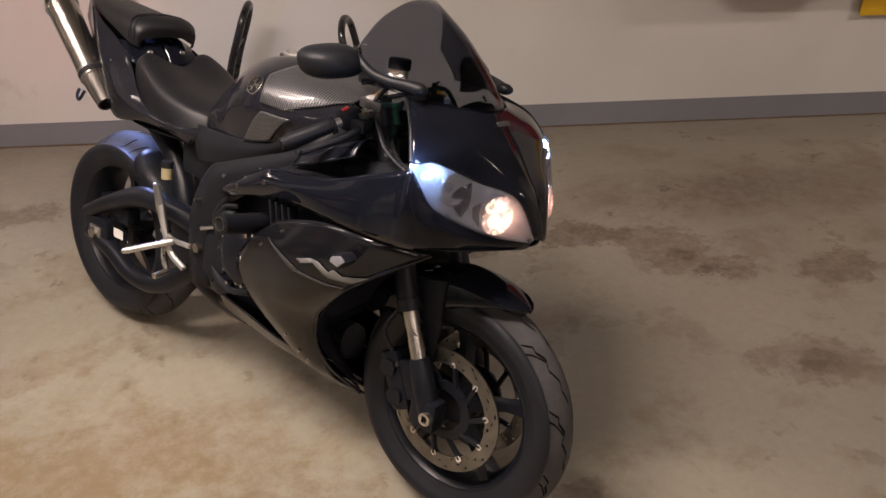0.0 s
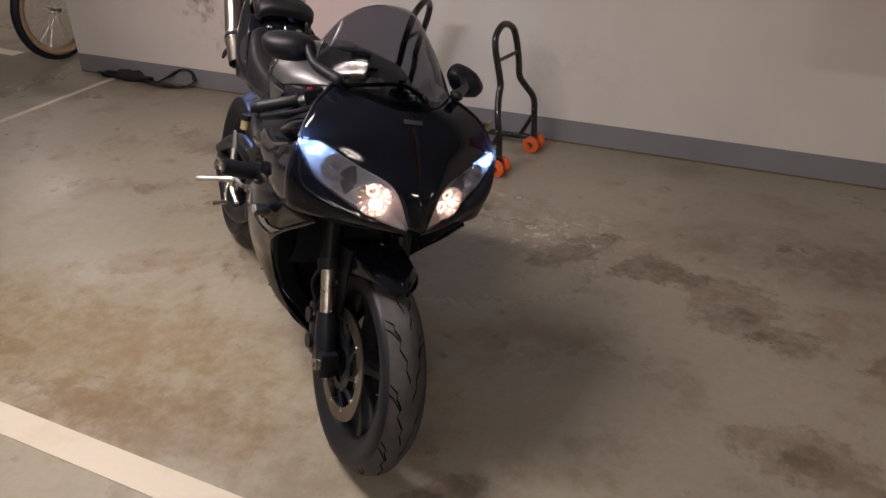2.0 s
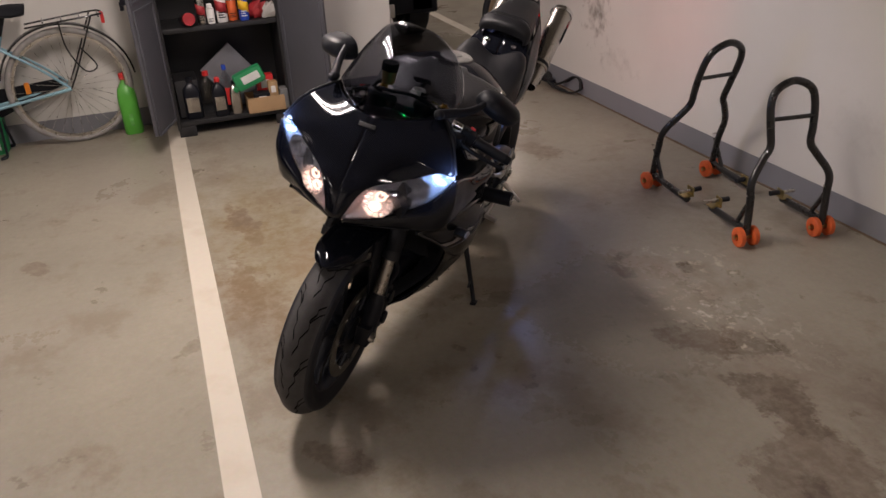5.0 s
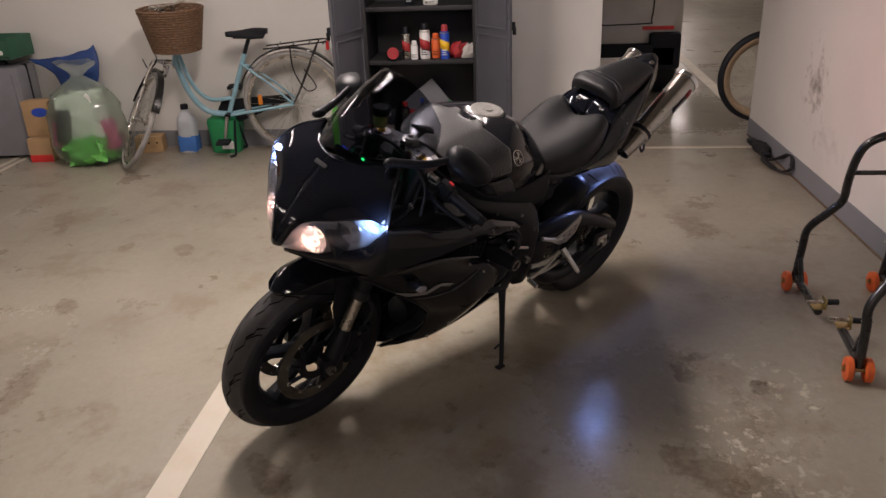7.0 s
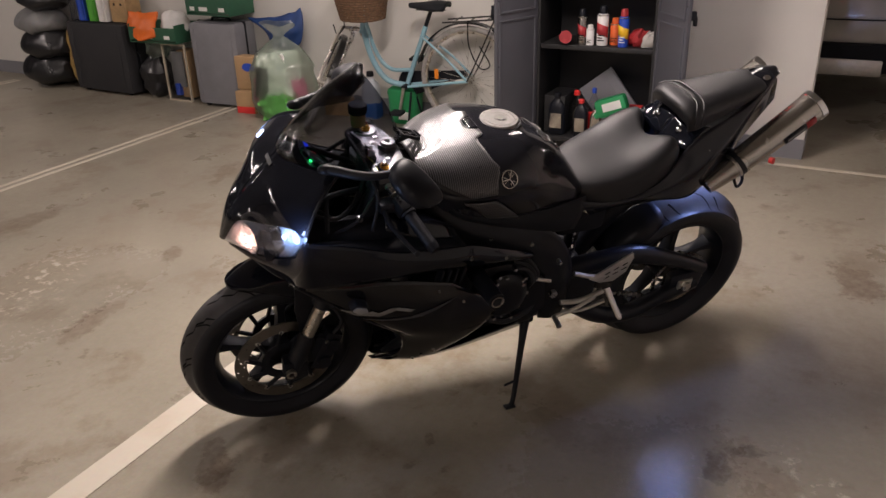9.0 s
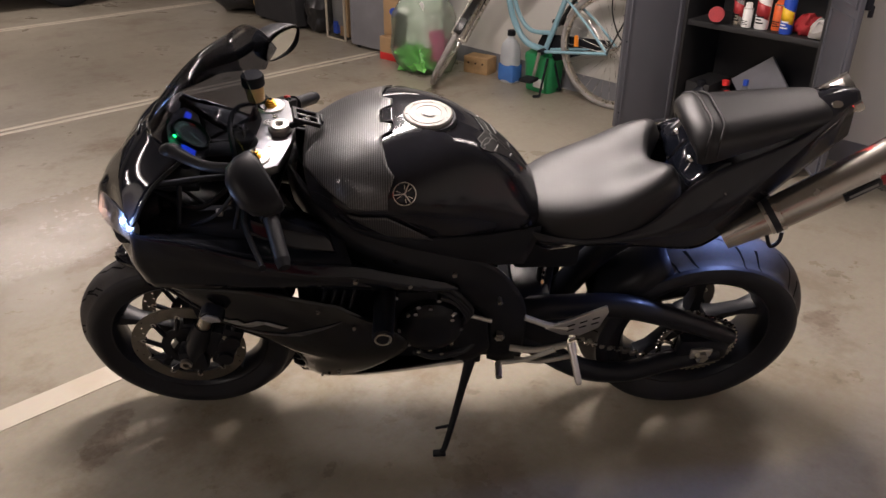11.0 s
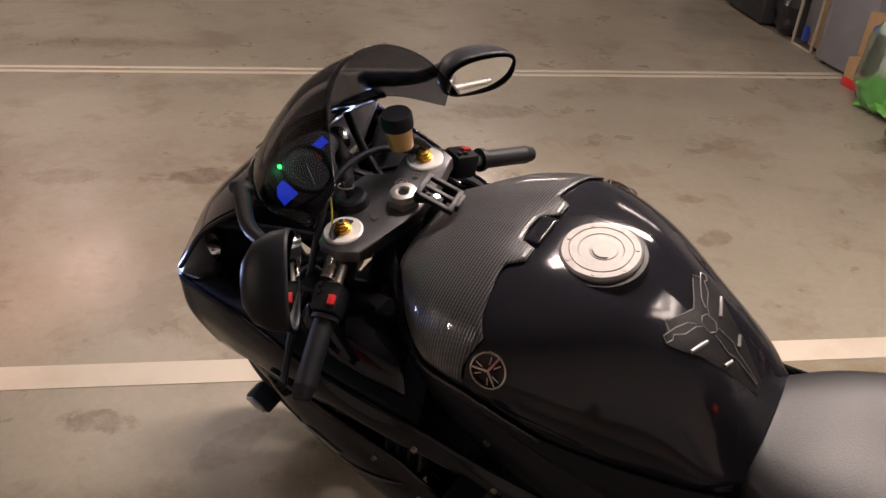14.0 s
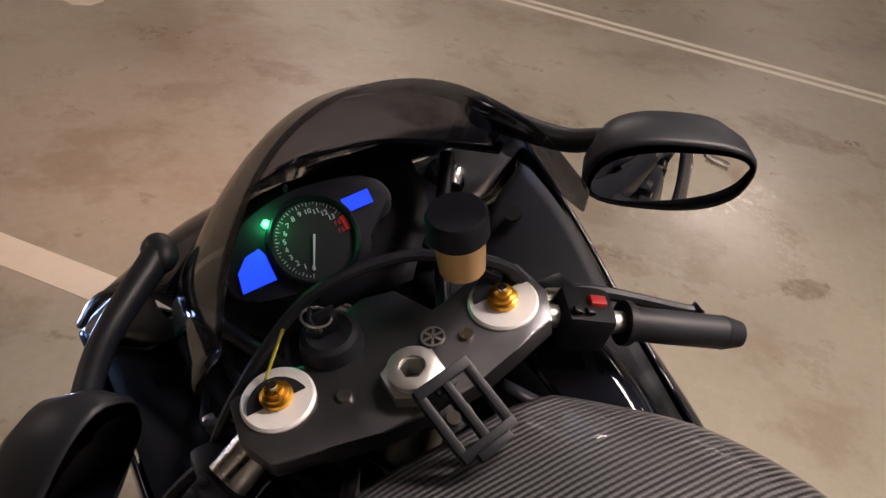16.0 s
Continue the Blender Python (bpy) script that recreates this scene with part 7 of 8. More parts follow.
def bike_wheel(parent, m, R, tyre_mat, name="wheel", spokes=32, fat=0.0):
    w = make(name, "steel", parent, lambda bm: (revolve(bm, [(-0.012, R - 0.03), (-0.012, R - 0.048), (0, R - 0.052), (0.012, R - 0.048), (0.012, R - 0.03)], (0, 0, 0), n=56), tube(bm, [(0, -0.05, 0), (0, 0.05, 0)], 0.016, 12, 0)), "spoked bicycle wheel with a silver rim")
    make("tyre", tyre_mat, w, lambda bm: revolve(bm, [((0.018 + fat * 0.5) * math.cos(a), R - 0.02 - fat * 0.5 + (0.02 + fat * 0.5) * math.sin(a)) for a in np.linspace(0, 2 * math.pi, 13)], (0, 0, 0), n=64))

    def sp(bm):
        for k in range(spokes):
            a = 2 * math.pi * k / spokes
            b = a + (0.5 if k % 2 else -0.5)
            tube(bm, [(0.016 * math.cos(b), 0.03 * (1 if k % 4 < 2 else -1), 0.016 * math.sin(b)), ((R - 0.05) * math.cos(a), 0, (R - 0.05) * math.sin(a))], 0.0011, 4, 0, cap=False)
    make("spokes", "steel", w, sp)
    if fat:
        for k in (1, -1):
            make("tyre_wall", "tan", w, lambda bm: revolve(bm, [(k * 0.024, R - 0.085), (k * 0.029, R - 0.056), (k * 0.0325, R - 0.040)], (0, 0, 0), n=64), "tan tyre wall", solid=0.002)
    w.matrix_local = m
    return w


def bicycle(name, m, frame_mat, label, front, step=True, tyre="rubber", fat=0.0):
    """A bicycle in its own plane: x runs forward from the rear hub, z up."""
    b = thing(name, m, label, "bicycle")
    R = 0.355
    bb, seat, head0, head1 = (0.47, 0, 0.285), (0.30, 0, 0.70), (0.74, 0, 0.80), (0.78, 0, 0.64)

    def frame_tubes(bm):
        tube(bm, [bb, seat], 0.017, 12, 0)
        if step:
            tube(bm, [(0.775, 0, 0.68), (0.72, 0, 0.46), (0.62, 0, 0.32), bb], 0.02, 12, 6)
            tube(bm, [(0.755, 0, 0.76), (0.69, 0, 0.52), (0.59, 0, 0.400), (0.425, 0, 0.40)], 0.014, 12, 6)
        else:
            tube(bm, [(0.85, 0, 0.63), bb], 0.022, 12, 0)
            tube(bm, [(0.81, 0, 0.76), (0.30, 0, 0.70)], 0.018, 12, 0)
        tube(bm, [head0, head1], 0.021, 14, 0)
        for s in (1, -1):
            tube(bm, [(0.46, s * 0.03, 0.285), (0.0, s * 0.06, R)], 0.010, 10, 0)
            tube(bm, [(0.335, s * 0.02, 0.64), (0.15, s * 0.05, 0.50), (0.0, s * 0.06, R)], 0.008, 10, 4)
    make("frame", frame_mat, b, frame_tubes, "painted bicycle frame")
    bike_wheel(b, pose(0, 0, R), R, tyre, fat=fat)
    bike_wheel(b, front, R, tyre, fat=fat)
    crank = make("crankset", "castalu", b, lambda bm: (revolve(bm, [(-0.045, 0.03), (-0.045, 0.085), (-0.041, 0.085), (-0.041, 0.03)], bb, n=40), tube(bm, [(bb[0], -0.06, bb[2]), (bb[0], 0.06, bb[2])], 0.02, 12, 0)))
    for s in (1, -1):
        make("crank_arm", "alu", crank, lambda bm: tube(bm, [(bb[0], s * 0.065, bb[2]), (bb[0] + s * 0.035, s * 0.075, bb[2] - s * 0.16)], 0.011, 10, 0))
        make("pedal", "matte", crank, lambda bm: box(bm, (bb[0] + s * 0.035, s * 0.125, bb[2] - s * 0.16), (0.09, 0.09, 0.022), 0.006))
    make("chain_guard", "matte", b, lambda bm: prism(bm, [(0.56, 0.29), (0.52, 0.37), (0.40, 0.38), (0.05, 0.40), (0.03, 0.36), (0.40, 0.22), (0.5, 0.2)], 0.012, plane_xz(-0.045), 0.004))
    sd = make("saddle", "matte", b, lambda bm: sheet(bm, grid([[(0.14, -0.075, 0.820), (0.13, -0.03, 0.845), (0.13, 0.03, 0.845), (0.14, 0.075, 0.820)], [(0.22, -0.085, 0.815), (0.22, -0.035, 0.850), (0.22, 0.035, 0.850), (0.22, 0.085, 0.815)], [(0.31, -0.04, 0.815), (0.31, -0.02, 0.840), (0.31, 0.02, 0.840), (0.31, 0.04, 0.815)], [(0.40, -0.02, 0.820), (0.405, -0.01, 0.835), (0.405, 0.01, 0.835), (0.40, 0.02, 0.820)]], 5, 5)), "black worn saddle", solid=0.02)
    make("seat_post", "castalu", sd, lambda bm: (tube(bm, [seat, (0.255, 0, 0.805)], 0.014, 12, 0), tube(bm, [(0.16, 0.02, 0.800), (0.36, 0.01, 0.805)], 0.004, 6, 0), tube(bm, [(0.16, -0.02, 0.800), (0.36, -0.01, 0.805)], 0.004, 6, 0)))
    return b


CITY = pose(-2.27, -1.81, 0.0, 0, 0, -84) @ pose(0, 0, 0, -4, 0, 0) @ Matrix.Scale(1.045, 4)
FRONT = CITY.inverted() @ pose(-1.92, -2.83, 0.326, 0, 0, 33.5) @ pose(0, 0, 0, -28, 0, 0)
city = bicycle("city_bicycle", CITY, "bluepaint", "light blue step-through city bicycle with wicker basket by the wall", FRONT, tyre="paletyre")
# mudguards, rack, lamps, kickstand, fork and basket of the city bicycle
for nm, c, a0, a1, up in (("rear_mudguard", (0, 0, 0.355), 15, 175, 0.380),):
    make(nm, "stand", city, lambda bm: revolve(bm, [(-0.026, up - 0.008), (-0.018, up), (0.018, up), (0.026, up - 0.008)], c, n=30, a0=a0, a1=a1), "thin dark mudguard", solid=0.002)
rack = make("luggage_rack", "stand", city, lambda bm: (
    [tube(bm, [(0.16, s * 0.05, 0.735), (-0.20, s * 0.06, 0.765), (-0.26, s * 0.03, 0.765)], 0.0055, 8, 3) for s in (1, -1)],
    [tube(bm, [(x, -0.055, 0.755), (x, 0.055, 0.755)], 0.0045, 8, 0) for x in (-0.24, -0.14, -0.04, 0.06)],
    [tube(bm, [(-0.20, s * 0.06, 0.765), (-0.06, s * 0.075, 0.47), (0.0, s * 0.07, 0.36)], 0.005, 8, 3) for s in (1, -1)],
    [tube(bm, [(-0.02, s * 0.065, 0.755), (-0.03, s * 0.085, 0.60), (-0.10, s * 0.09, 0.46), (-0.17, s * 0.085, 0.48), (-0.10, s * 0.08, 0.60)], 0.0045, 8, 4) for s in (1,)]), "black carrier rack")
make("rear_reflector", "red", rack, lambda bm: box(bm, (-0.262, 0, 0.735), (0.02, 0.05, 0.06), 0.006), "red rear reflector")
make("spoke_reflector", mat("amber_reflector", (0.80, 0.25, 0.02), 0.3), city, lambda bm: box(bm, (0.235, 0.02, 0.385), (0.028, 0.012, 0.07), 0.006))
make("kickstand", "castalu", city, lambda bm: [(tube(bm, [(0.43, k * 0.03, 0.25), (0.42 + k * 0.02, 0.01 + k * 0.09, 0.02)], 0.008, 10, 0), tube(bm, [(0.42 + k * 0.02, 0.01 + k * 0.09, 0.02), (0.46 + k * 0.02, 0.01 + k * 0.10, 0.012)], 0.010, 8, 0)) for k in (1, -1)], "dark two-legged kickstand")
def fork_mesh(bm):
    for k in (-1, 1):
        tube(bm, [FRONT @ Vector((0, k * 0.052, 0)), FRONT @ Vector((-0.03, k * 0.05, 0.20)), FRONT @ Vector((-0.05, k * 0.045, 0.40)), FRONT @ Vector((-0.055, k * 0.0, 0.43))], 0.011, 10, 4)
        tube(bm, [FRONT @ Vector((0.01, k * 0.05, 0.43)), FRONT @ Vector((0.02, k * 0.055, 0.36)), FRONT @ Vector((0.02, k * 0.03, 0.33))], 0.007, 8, 3)
    tube(bm, [FRONT @ Vector((-0.055, 0, 0.43)), (0.79, 0, 0.66), (0.78, 0, 0.62)], 0.016, 10, 3)


make("front_fork", "steel", city, fork_mesh, "silver front fork with rim brake")
make("front_mudguard", "stand", city, lambda bm: (revolve(bm, [(-0.026, 0.368), (-0.018, 0.378), (0.018, 0.378), (0.026, 0.368)], (0, 0, 0), n=30, a0=20, a1=170), bm.transform(FRONT)), "dark front mudguard", solid=0.002)
make("handlebars", "steel", city, lambda bm: (tube(bm, [(0.74, 0, 0.80), (0.715, 0, 1.02)], 0.012, 10, 0), tube(bm, [(0.70, 0.28, 1.05), (0.80, 0.20, 1.05), (0.72, 0, 1.03), (0.66, -0.16, 1.05), (0.58, -0.22, 1.06)], 0.011, 10, 5)), "chrome handlebars")
make("bell_cable", "rubber", city, lambda bm: tube(bm, [(0.90, 0.03, 0.76), (0.86, 0.10, 0.70), (0.93, 0.08, 0.64), (0.97, 0.05, 0.70)], 0.004, 6, 5))


def basket_mesh(bm):
    # woven wall: rings that weave in and out of stakes
    n, rings = 40, 17
    for k in range(rings):
        f = k / (rings - 1)
        z = 0.765 + 0.26 * f
        ra, rb = 0.150 + 0.055 * f, 0.120 + 0.045 * f
        pts = []
        for i in range(n + 1):
            a = 2 * math.pi * i / n
            off = 0.004 * (1 if (i + k) % 2 else -1)
            pts.append((0.71 + (ra + off) * math.cos(a), 0.10 + (rb + off) * math.sin(a), z))
        tube(bm, pts, 0.0085, 5, 0, cap=False)
    revolve(bm, [(0.76, 0.0), (0.76, 0.12)], (0.71, 0.10, 0), "z", 24)


tagged(make("basket", "wicker", city, basket_mesh, "brown wicker basket"), kind="stuff")
bicycle("mountain_bicycle", pose(-2.98, 2.69, 0.0, 0, 0, -90) @ pose(0, 0, 0, -3, 0, 0), "stand", "dark mountain bicycle with tan-walled tyres behind the wall end", pose(1.02, 0, 0.355), step=False, fat=0.024)


def cabinet():
    c = thing("storage_cabinet", pose(0, 0, 0), "dark grey plastic garage cabinet with both doors open, shelves full", "cabinet")
    x0, x1, y0, y1, top = -2.40, -2.0, -1.225, -0.475, 1.72
    for s, y in ((1, y0), (-1, y1)):
        make("side_panel", "cabblack", c, lambda bm: box(bm, ((x0 + x1) / 2, y + s * 0.012, (top + 0.05) / 2), (0.40, 0.024, top - 0.05), 0.004))
    make("back_panel", "cabblack", c, lambda bm: box(bm, (x0 + 0.008, (y0 + y1) / 2, top / 2 + 0.03), (0.016, 0.70, top - 0.06), 0.002))
    for z in (0.085, 0.675, 1.02, 1.38, top - 0.012):
        make("shelf", "cabblack", c, lambda bm: box(bm, ((x0 + x1) / 2 + 0.004, (y0 + y1) / 2, z), (0.372, 0.70, 0.03), 0.005))
    for y in (y0 + 0.06, y1 - 0.06):
        for x in (x0 + 0.05, x1 - 0.05):
            make("foot", "cabblack", c, lambda bm: box(bm, (x, y, 0.035), (0.09, 0.11, 0.07), 0.008))
    for s, y, ang in ((1, y0, -20), (-1, y1, 38)):
        q = pose(x1, y, 0, 0, 0, ang)

        def leaf(bm):
            w = 0.37
            box(bm, (w / 2, 0, 0.925), (w, 0.022, 1.57), 0.005, q)
        d = make("door", "cabgrey", c, leaf, "dark grey ribbed cabinet door")
        for zc, hh in ((0.50, 0.72), (1.28, 0.74)):
            for sd in (1, -1):
                for dz in (-hh / 2, hh / 2):
                    make("door_rib", "cabgrey", d, lambda bm: box(bm, (0.185, sd * 0.013, zc + dz), (0.32, 0.010, 0.014), 0.003, q))
                for xx in (0.03, 0.34):
                    make("door_rib", "cabgrey", d, lambda bm: box(bm, (xx, sd * 0.013, zc), (0.014, 0.010, hh), 0.003, q))
        make("handle", "castalu", d, lambda bm: (box(bm, (0.345, -0.03 * s, 0.93), (0.03, 0.03, 0.05), 0.006, q), box(bm, (0.345, -0.045 * s, 0.90), (0.016, 0.02, 0.05), 0.004, q)))
        for zz in (0.22, 0.60, 0.98, 1.40):
            make("rivet", "castalu", d, lambda bm: tube(bm, [tuple(q @ Vector((0.352, -0.013, zz))), tuple(q @ Vector((0.352, 0.013, zz)))], 0.005, 8, 0))
    return c


cabinet()


M["greycloth"] = mat("soiled_white_cloth", (0.52, 0.50, 0.47), 0.9, 0, 0.2, 12, bump=0.3, bump_scale=140)


def spray_can(x, y, z, h, r, body, cap_mat, label, band=None):
    t = thing("spray_can", pose(x, y, z), label, "spray can", "cans on the cabinet shelf")
    make("can_body", body, t, lambda bm: revolve(bm, [(0.0, 0.0), (0.0, r * 0.95), (0.004, r), (h * 0.76, r), (h * 0.80, r * 0.86), (h * 0.82, r * 0.6), (h * 0.82, 0)], (0, 0, 0), "z", 22))
    make("cap", cap_mat, t, lambda bm: revolve(bm, [(h * 0.80, r * 0.72), (h * 0.97, r * 0.68), (h, r * 0.5), (h, 0)], (0, 0, 0), "z", 20))
    make("rim", "steel", t, lambda bm: revolve(bm, [(h * 0.755, r * 1.02), (h * 0.775, r * 1.03), (h * 0.785, r * 0.96)], (0, 0, 0), "z", 22))

    def wrap(z0, z1, a0, a1, slant, proud):
        return lambda bm: sheet(bm, [[(r * proud * math.cos(a), r * proud * math.sin(a), h * (z + slant * (a - a0))) for a in np.linspace(a0, a1, 12)] for z in (z0, z1)])
    if band:
        make("label_band", band, t, wrap(0.34, 0.62, -1.5, 1.5, -0.05, 1.012), solid=0.0004)
    ink = "white" if body in ("bluep", "castalu") else "matte"
    for k in range(3):
        make("print_bar", ink, t, wrap(0.12 + 0.065 * k, 0.15 + 0.065 * k, -0.7, 0.6 - 0.35 * (k % 2), 0, 1.016), solid=0.0003)
    return t


def bottle(x, y, z, h, w, d, body, cap_mat, label, lab_mat=None, turn=0, group="bottles in the cabinet"):
    t = thing("bottle", pose(x, y, z, 0, 0, turn), label, "bottle", group)

    def shape(bm):
        rows = []
        for f, k in ((0, 0.9), (0.02, 1.0), (0.62, 1.0), (0.74, 0.86), (0.82, 0.5), (0.86, 0.32), (0.92, 0.30)):
            rows.append([(d / 2 * k * math.copysign(abs(math.cos(a)) ** 0.6, math.cos(a)), w / 2 * k * math.copysign(abs(math.sin(a)) ** 0.6, math.sin(a)), f * h) for a in np.linspace(0, 2 * math.pi, 20, endpoint=False)])
        V = sheet(bm, rows, close=True)
        ring_caps(bm, V)
    make("bottle_body", body, t, shape)
    make("cap", cap_mat, t, lambda bm: revolve(bm, [(h * 0.90, w * 0.2), (h * 0.99, w * 0.2), (h, w * 0.17), (h, 0)], (0, 0, 0), "z", 16))
    if lab_mat:
        make("label_patch", lab_mat, t, lambda bm: box(bm, (d / 2 + 0.001, 0, h * 0.35), (0.004, w * 0.72, h * 0.36), 0.001))
    return t


SZ = 0.691
spray_can(-2.06, -0.95, SZ, 0.21, 0.027, "titan", "castalu", "grey aerosol can with a red and white label on the shelf", "dullred")
spray_can(-2.05, -0.895, SZ, 0.12, 0.024, "white", "white", "small white aerosol bottle on the shelf")
spray_can(-2.07, -0.825, SZ, 0.23, 0.034, "white", "castalu", "white and red aerosol can on the shelf", "dullred")
spray_can(-2.10, -0.755, SZ, 0.16, 0.030, "orange", "orange", "orange container on the shelf")
spray_can(-2.05, -0.69, SZ, 0.22, 0.031, "bluep", "dullred", "blue aerosol can with a yellow band and red cap", "yellow")
t = thing("red_jar", pose(-2.04, -1.05, SZ + 0.04, 0, 80, 20), "red lidded jar lying on the shelf", "jar")
make("jar", "clearp", t, lambda bm: revolve(bm, [(-0.03, 0.0), (-0.03, 0.036), (0.04, 0.036), (0.04, 0.03)], (0, 0, 0), "z", 22))
make("lid", "dullred", t, lambda bm: revolve(bm, [(0.04, 0.0), (0.04, 0.039), (0.06, 0.039), (0.06, 0)], (0, 0, 0), "z", 22))
t = thing("crumpled_cloth", pose(-2.07, -0.56, SZ), "crumpled red and white cloth on the shelf", "cloth")
for nm, mt, cc, ss in (("red_cloth", "dullred", (-0.02, -0.05, 0.045), (0.05, 0.06, 0.05)), ("white_cloth", "greycloth", (0.01, 0.035, 0.04), (0.05, 0.05, 0.05))):
    def rag(bm):
        ball(bm, cc, ss, 22)
        for v in bm.verts:
            v.co += Vector((0.5, 0.7, 1.0)) * (0.034 * noise.noise(v.co * 34) + 0.012 * noise.noise(v.co * 90))
            v.co.z = max(v.co.z, 0.001)
    make(nm, mt, t, rag)
spray_can(-2.1, -0.92, 1.036, 0.19, 0.03, "castalu", "white", "dark aerosol can on the upper shelf")
spray_can(-2.1, -0.78, 1.036, 0.08, 0.05, "white", "white", "white tub on the upper shelf")

BZ = 0.101
bottle(-2.08, -1.10, BZ, 0.27, 0.11, 0.07, "castalu", "matte", "black oil canister at the bottom of the cabinet", "titan")
bottle(-2.14, -0.99, BZ, 0.28, 0.10, 0.07, "clearp", "red", "clear bottle with a red cap")
bottle(-2.05, -0.93, BZ, 0.25, 0.09, 0.06, "castalu", "red", "dark oil bottle with a grey label", "titan")
bottle(-2.12, -0.87, BZ, 0.31, 0.07, 0.07, "clearp", "bluep", "clear bottle with a blue cap", "red")
bottle(-2.04, -0.83, BZ, 0.22, 0.07, 0.05, "titan", "castalu", "grey bottle at the front of the shelf")
t = thing("cardboard_tray", pose(-2.07, -0.64, BZ), "brown cardboard tray packed with tins and boxes", "cardboard box")
make("tray", "card", t, lambda bm: (box(bm, (0.085, 0, 0.05), (0.006, 0.24, 0.10), 0.001), box(bm, (-0.085, 0, 0.05), (0.006, 0.24, 0.10), 0.001), box(bm, (0, 0.12, 0.05), (0.17, 0.006, 0.10), 0.001), box(bm, (0, -0.12, 0.05), (0.17, 0.006, 0.10), 0.001), box(bm, (0, 0, 0.003), (0.17, 0.24, 0.006))))
t = thing("green_can", pose(-2.03, -0.72, BZ + 0.21, 20, 0, 0), "green plastic can with a pale label lying on the tray", "container")
make("can_body", "greenp", t, lambda bm: box(bm, (0, 0, 0.02), (0.08, 0.20, 0.115), 0.025))
make("label_patch", "white", t, lambda bm: box(bm, (0.041, 0.01, 0.025), (0.003, 0.12, 0.05), 0.001))
make("spout", "greenp", t, lambda bm: tube(bm, [(0, -0.08, 0.0), (0, -0.12, -0.02)], 0.022, 12, 0))
for nm, x, y, z, s, mt, lb in (("small_box", -2.06, -0.58, BZ + 0.10, (0.07, 0.06, 0.16), "wood", "yellow-brown small carton in the tray"), ("small_box", -2.13, -0.62, BZ + 0.12, (0.08, 0.11, 0.19), "red", "red carton in the tray"), ("black_tin", -2.04, -0.66, BZ + 0.065, (0.09, 0.10, 0.11), "matte", "black tin with a white mark in the tray"), ("grey_panel", -2.25, -0.80, BZ + 0.20, (0.02, 0.26, 0.36), "greycase", "flat grey folder leaning at the back"), ("black_crate", -2.2, -1.12, BZ + 0.13, (0.25, 0.14, 0.24), "cabblack", "black slotted crate in the cabinet"), ("white_carton", -2.03, -0.52, BZ + 0.07, (0.09, 0.05, 0.13), "greybag", "grey flat carton in the cabinet")):
    b_ = thing(nm, pose(x, y, z, 38 if nm == "grey_panel" else 0), lb, "box", "cartons in the cabinet")
    make("carton", mt, b_, lambda bm: box(bm, (0, 0, 0), s, 0.004))
    make("flap", "white" if mt in ("matte", "wood", "red") else mt, b_, lambda bm: box(bm, (s[0] / 2, 0, s[2] * 0.2), (0.003, s[1] * 0.5, s[2] * 0.28), 0.001))

# by the back wall
t = bottle(-2.30, -1.50, 0, 0.40, 0.12, 0.12, "limep", "red", "bright green plastic bottle beside the cabinet", None, 0, "bottles on the floor")
make("pale_patch", "lime", t, lambda bm: revolve(bm, [(0.06, 0.0605), (0.14, 0.0608)], (0, 0, 0), "z", 12, -40, 60))
t = bottle(-2.27, -2.66, 0, 0.36, 0.14, 0.10, mat("milky_jug_plastic", (0.50, 0.53, 0.56), 0.4), "matte", "clear jug half full of blue washer fluid", None, 0, "bottles on the floor")
make("blue_fluid", mat("blue_washer_fluid", (0.06, 0.18, 0.50), 0.2), t, lambda bm: box(bm, (0, 0, 0.07), (0.103, 0.143, 0.13), 0.02))
t = thing("green_bucket", pose(-2.29, -2.37, 0), "green plastic box with a white label by the wall", "bucket")
make("bucket_body", "greenp", t, lambda bm: sheet(bm, [[(d * k * math.copysign(abs(math.cos(a)) ** 0.45, math.cos(a)), w * k * math.copysign(abs(math.sin(a)) ** 0.45, math.sin(a)), z) for a in np.linspace(0, 2 * math.pi, 28, endpoint=False)] for z, k, d, w in ((0.0, 0.85, 0.09, 0.12), (0.01, 0.9, 0.09, 0.12), (0.20, 1.0, 0.09, 0.12), (0.22, 1.04, 0.09, 0.12), (0.25, 1.0, 0.09, 0.12), (0.275, 0.7, 0.09, 0.12), (0.28, 0.02, 0.09, 0.12))], close=True))
make("label_patch", "white", t, lambda bm: box(bm, (0.088, 0.03, 0.065), (0.004, 0.09, 0.06), 0.001))
t = thing("wooden_crate", pose(-2.30, -2.98, 0.0, 0, 0, 12), "small pale wooden box with round holes", "crate")
make("crate_body", "wood", t, lambda bm: box(bm, (0, 0, 0.06), (0.13, 0.20, 0.12), 0.004))
for k in (-0.06, 0.0, 0.06):
    make("hole", "matte", t, lambda bm: tube(bm, [(0.064, k, 0.075), (0.067, k, 0.075)], 0.007, 10, 0))


def crumple(bm, amount, freq):
    for v in bm.verts:
        n = noise.noise_vector(v.co * freq)
        v.co += n * amount


t = thing("rubbish_bag", pose(-2.04, -3.30, 0) @ Matrix.Diagonal((1.22, 1.28, 1.08, 1)), "full see-through green-tinted rubbish bag of packaging", "rubbish bag")


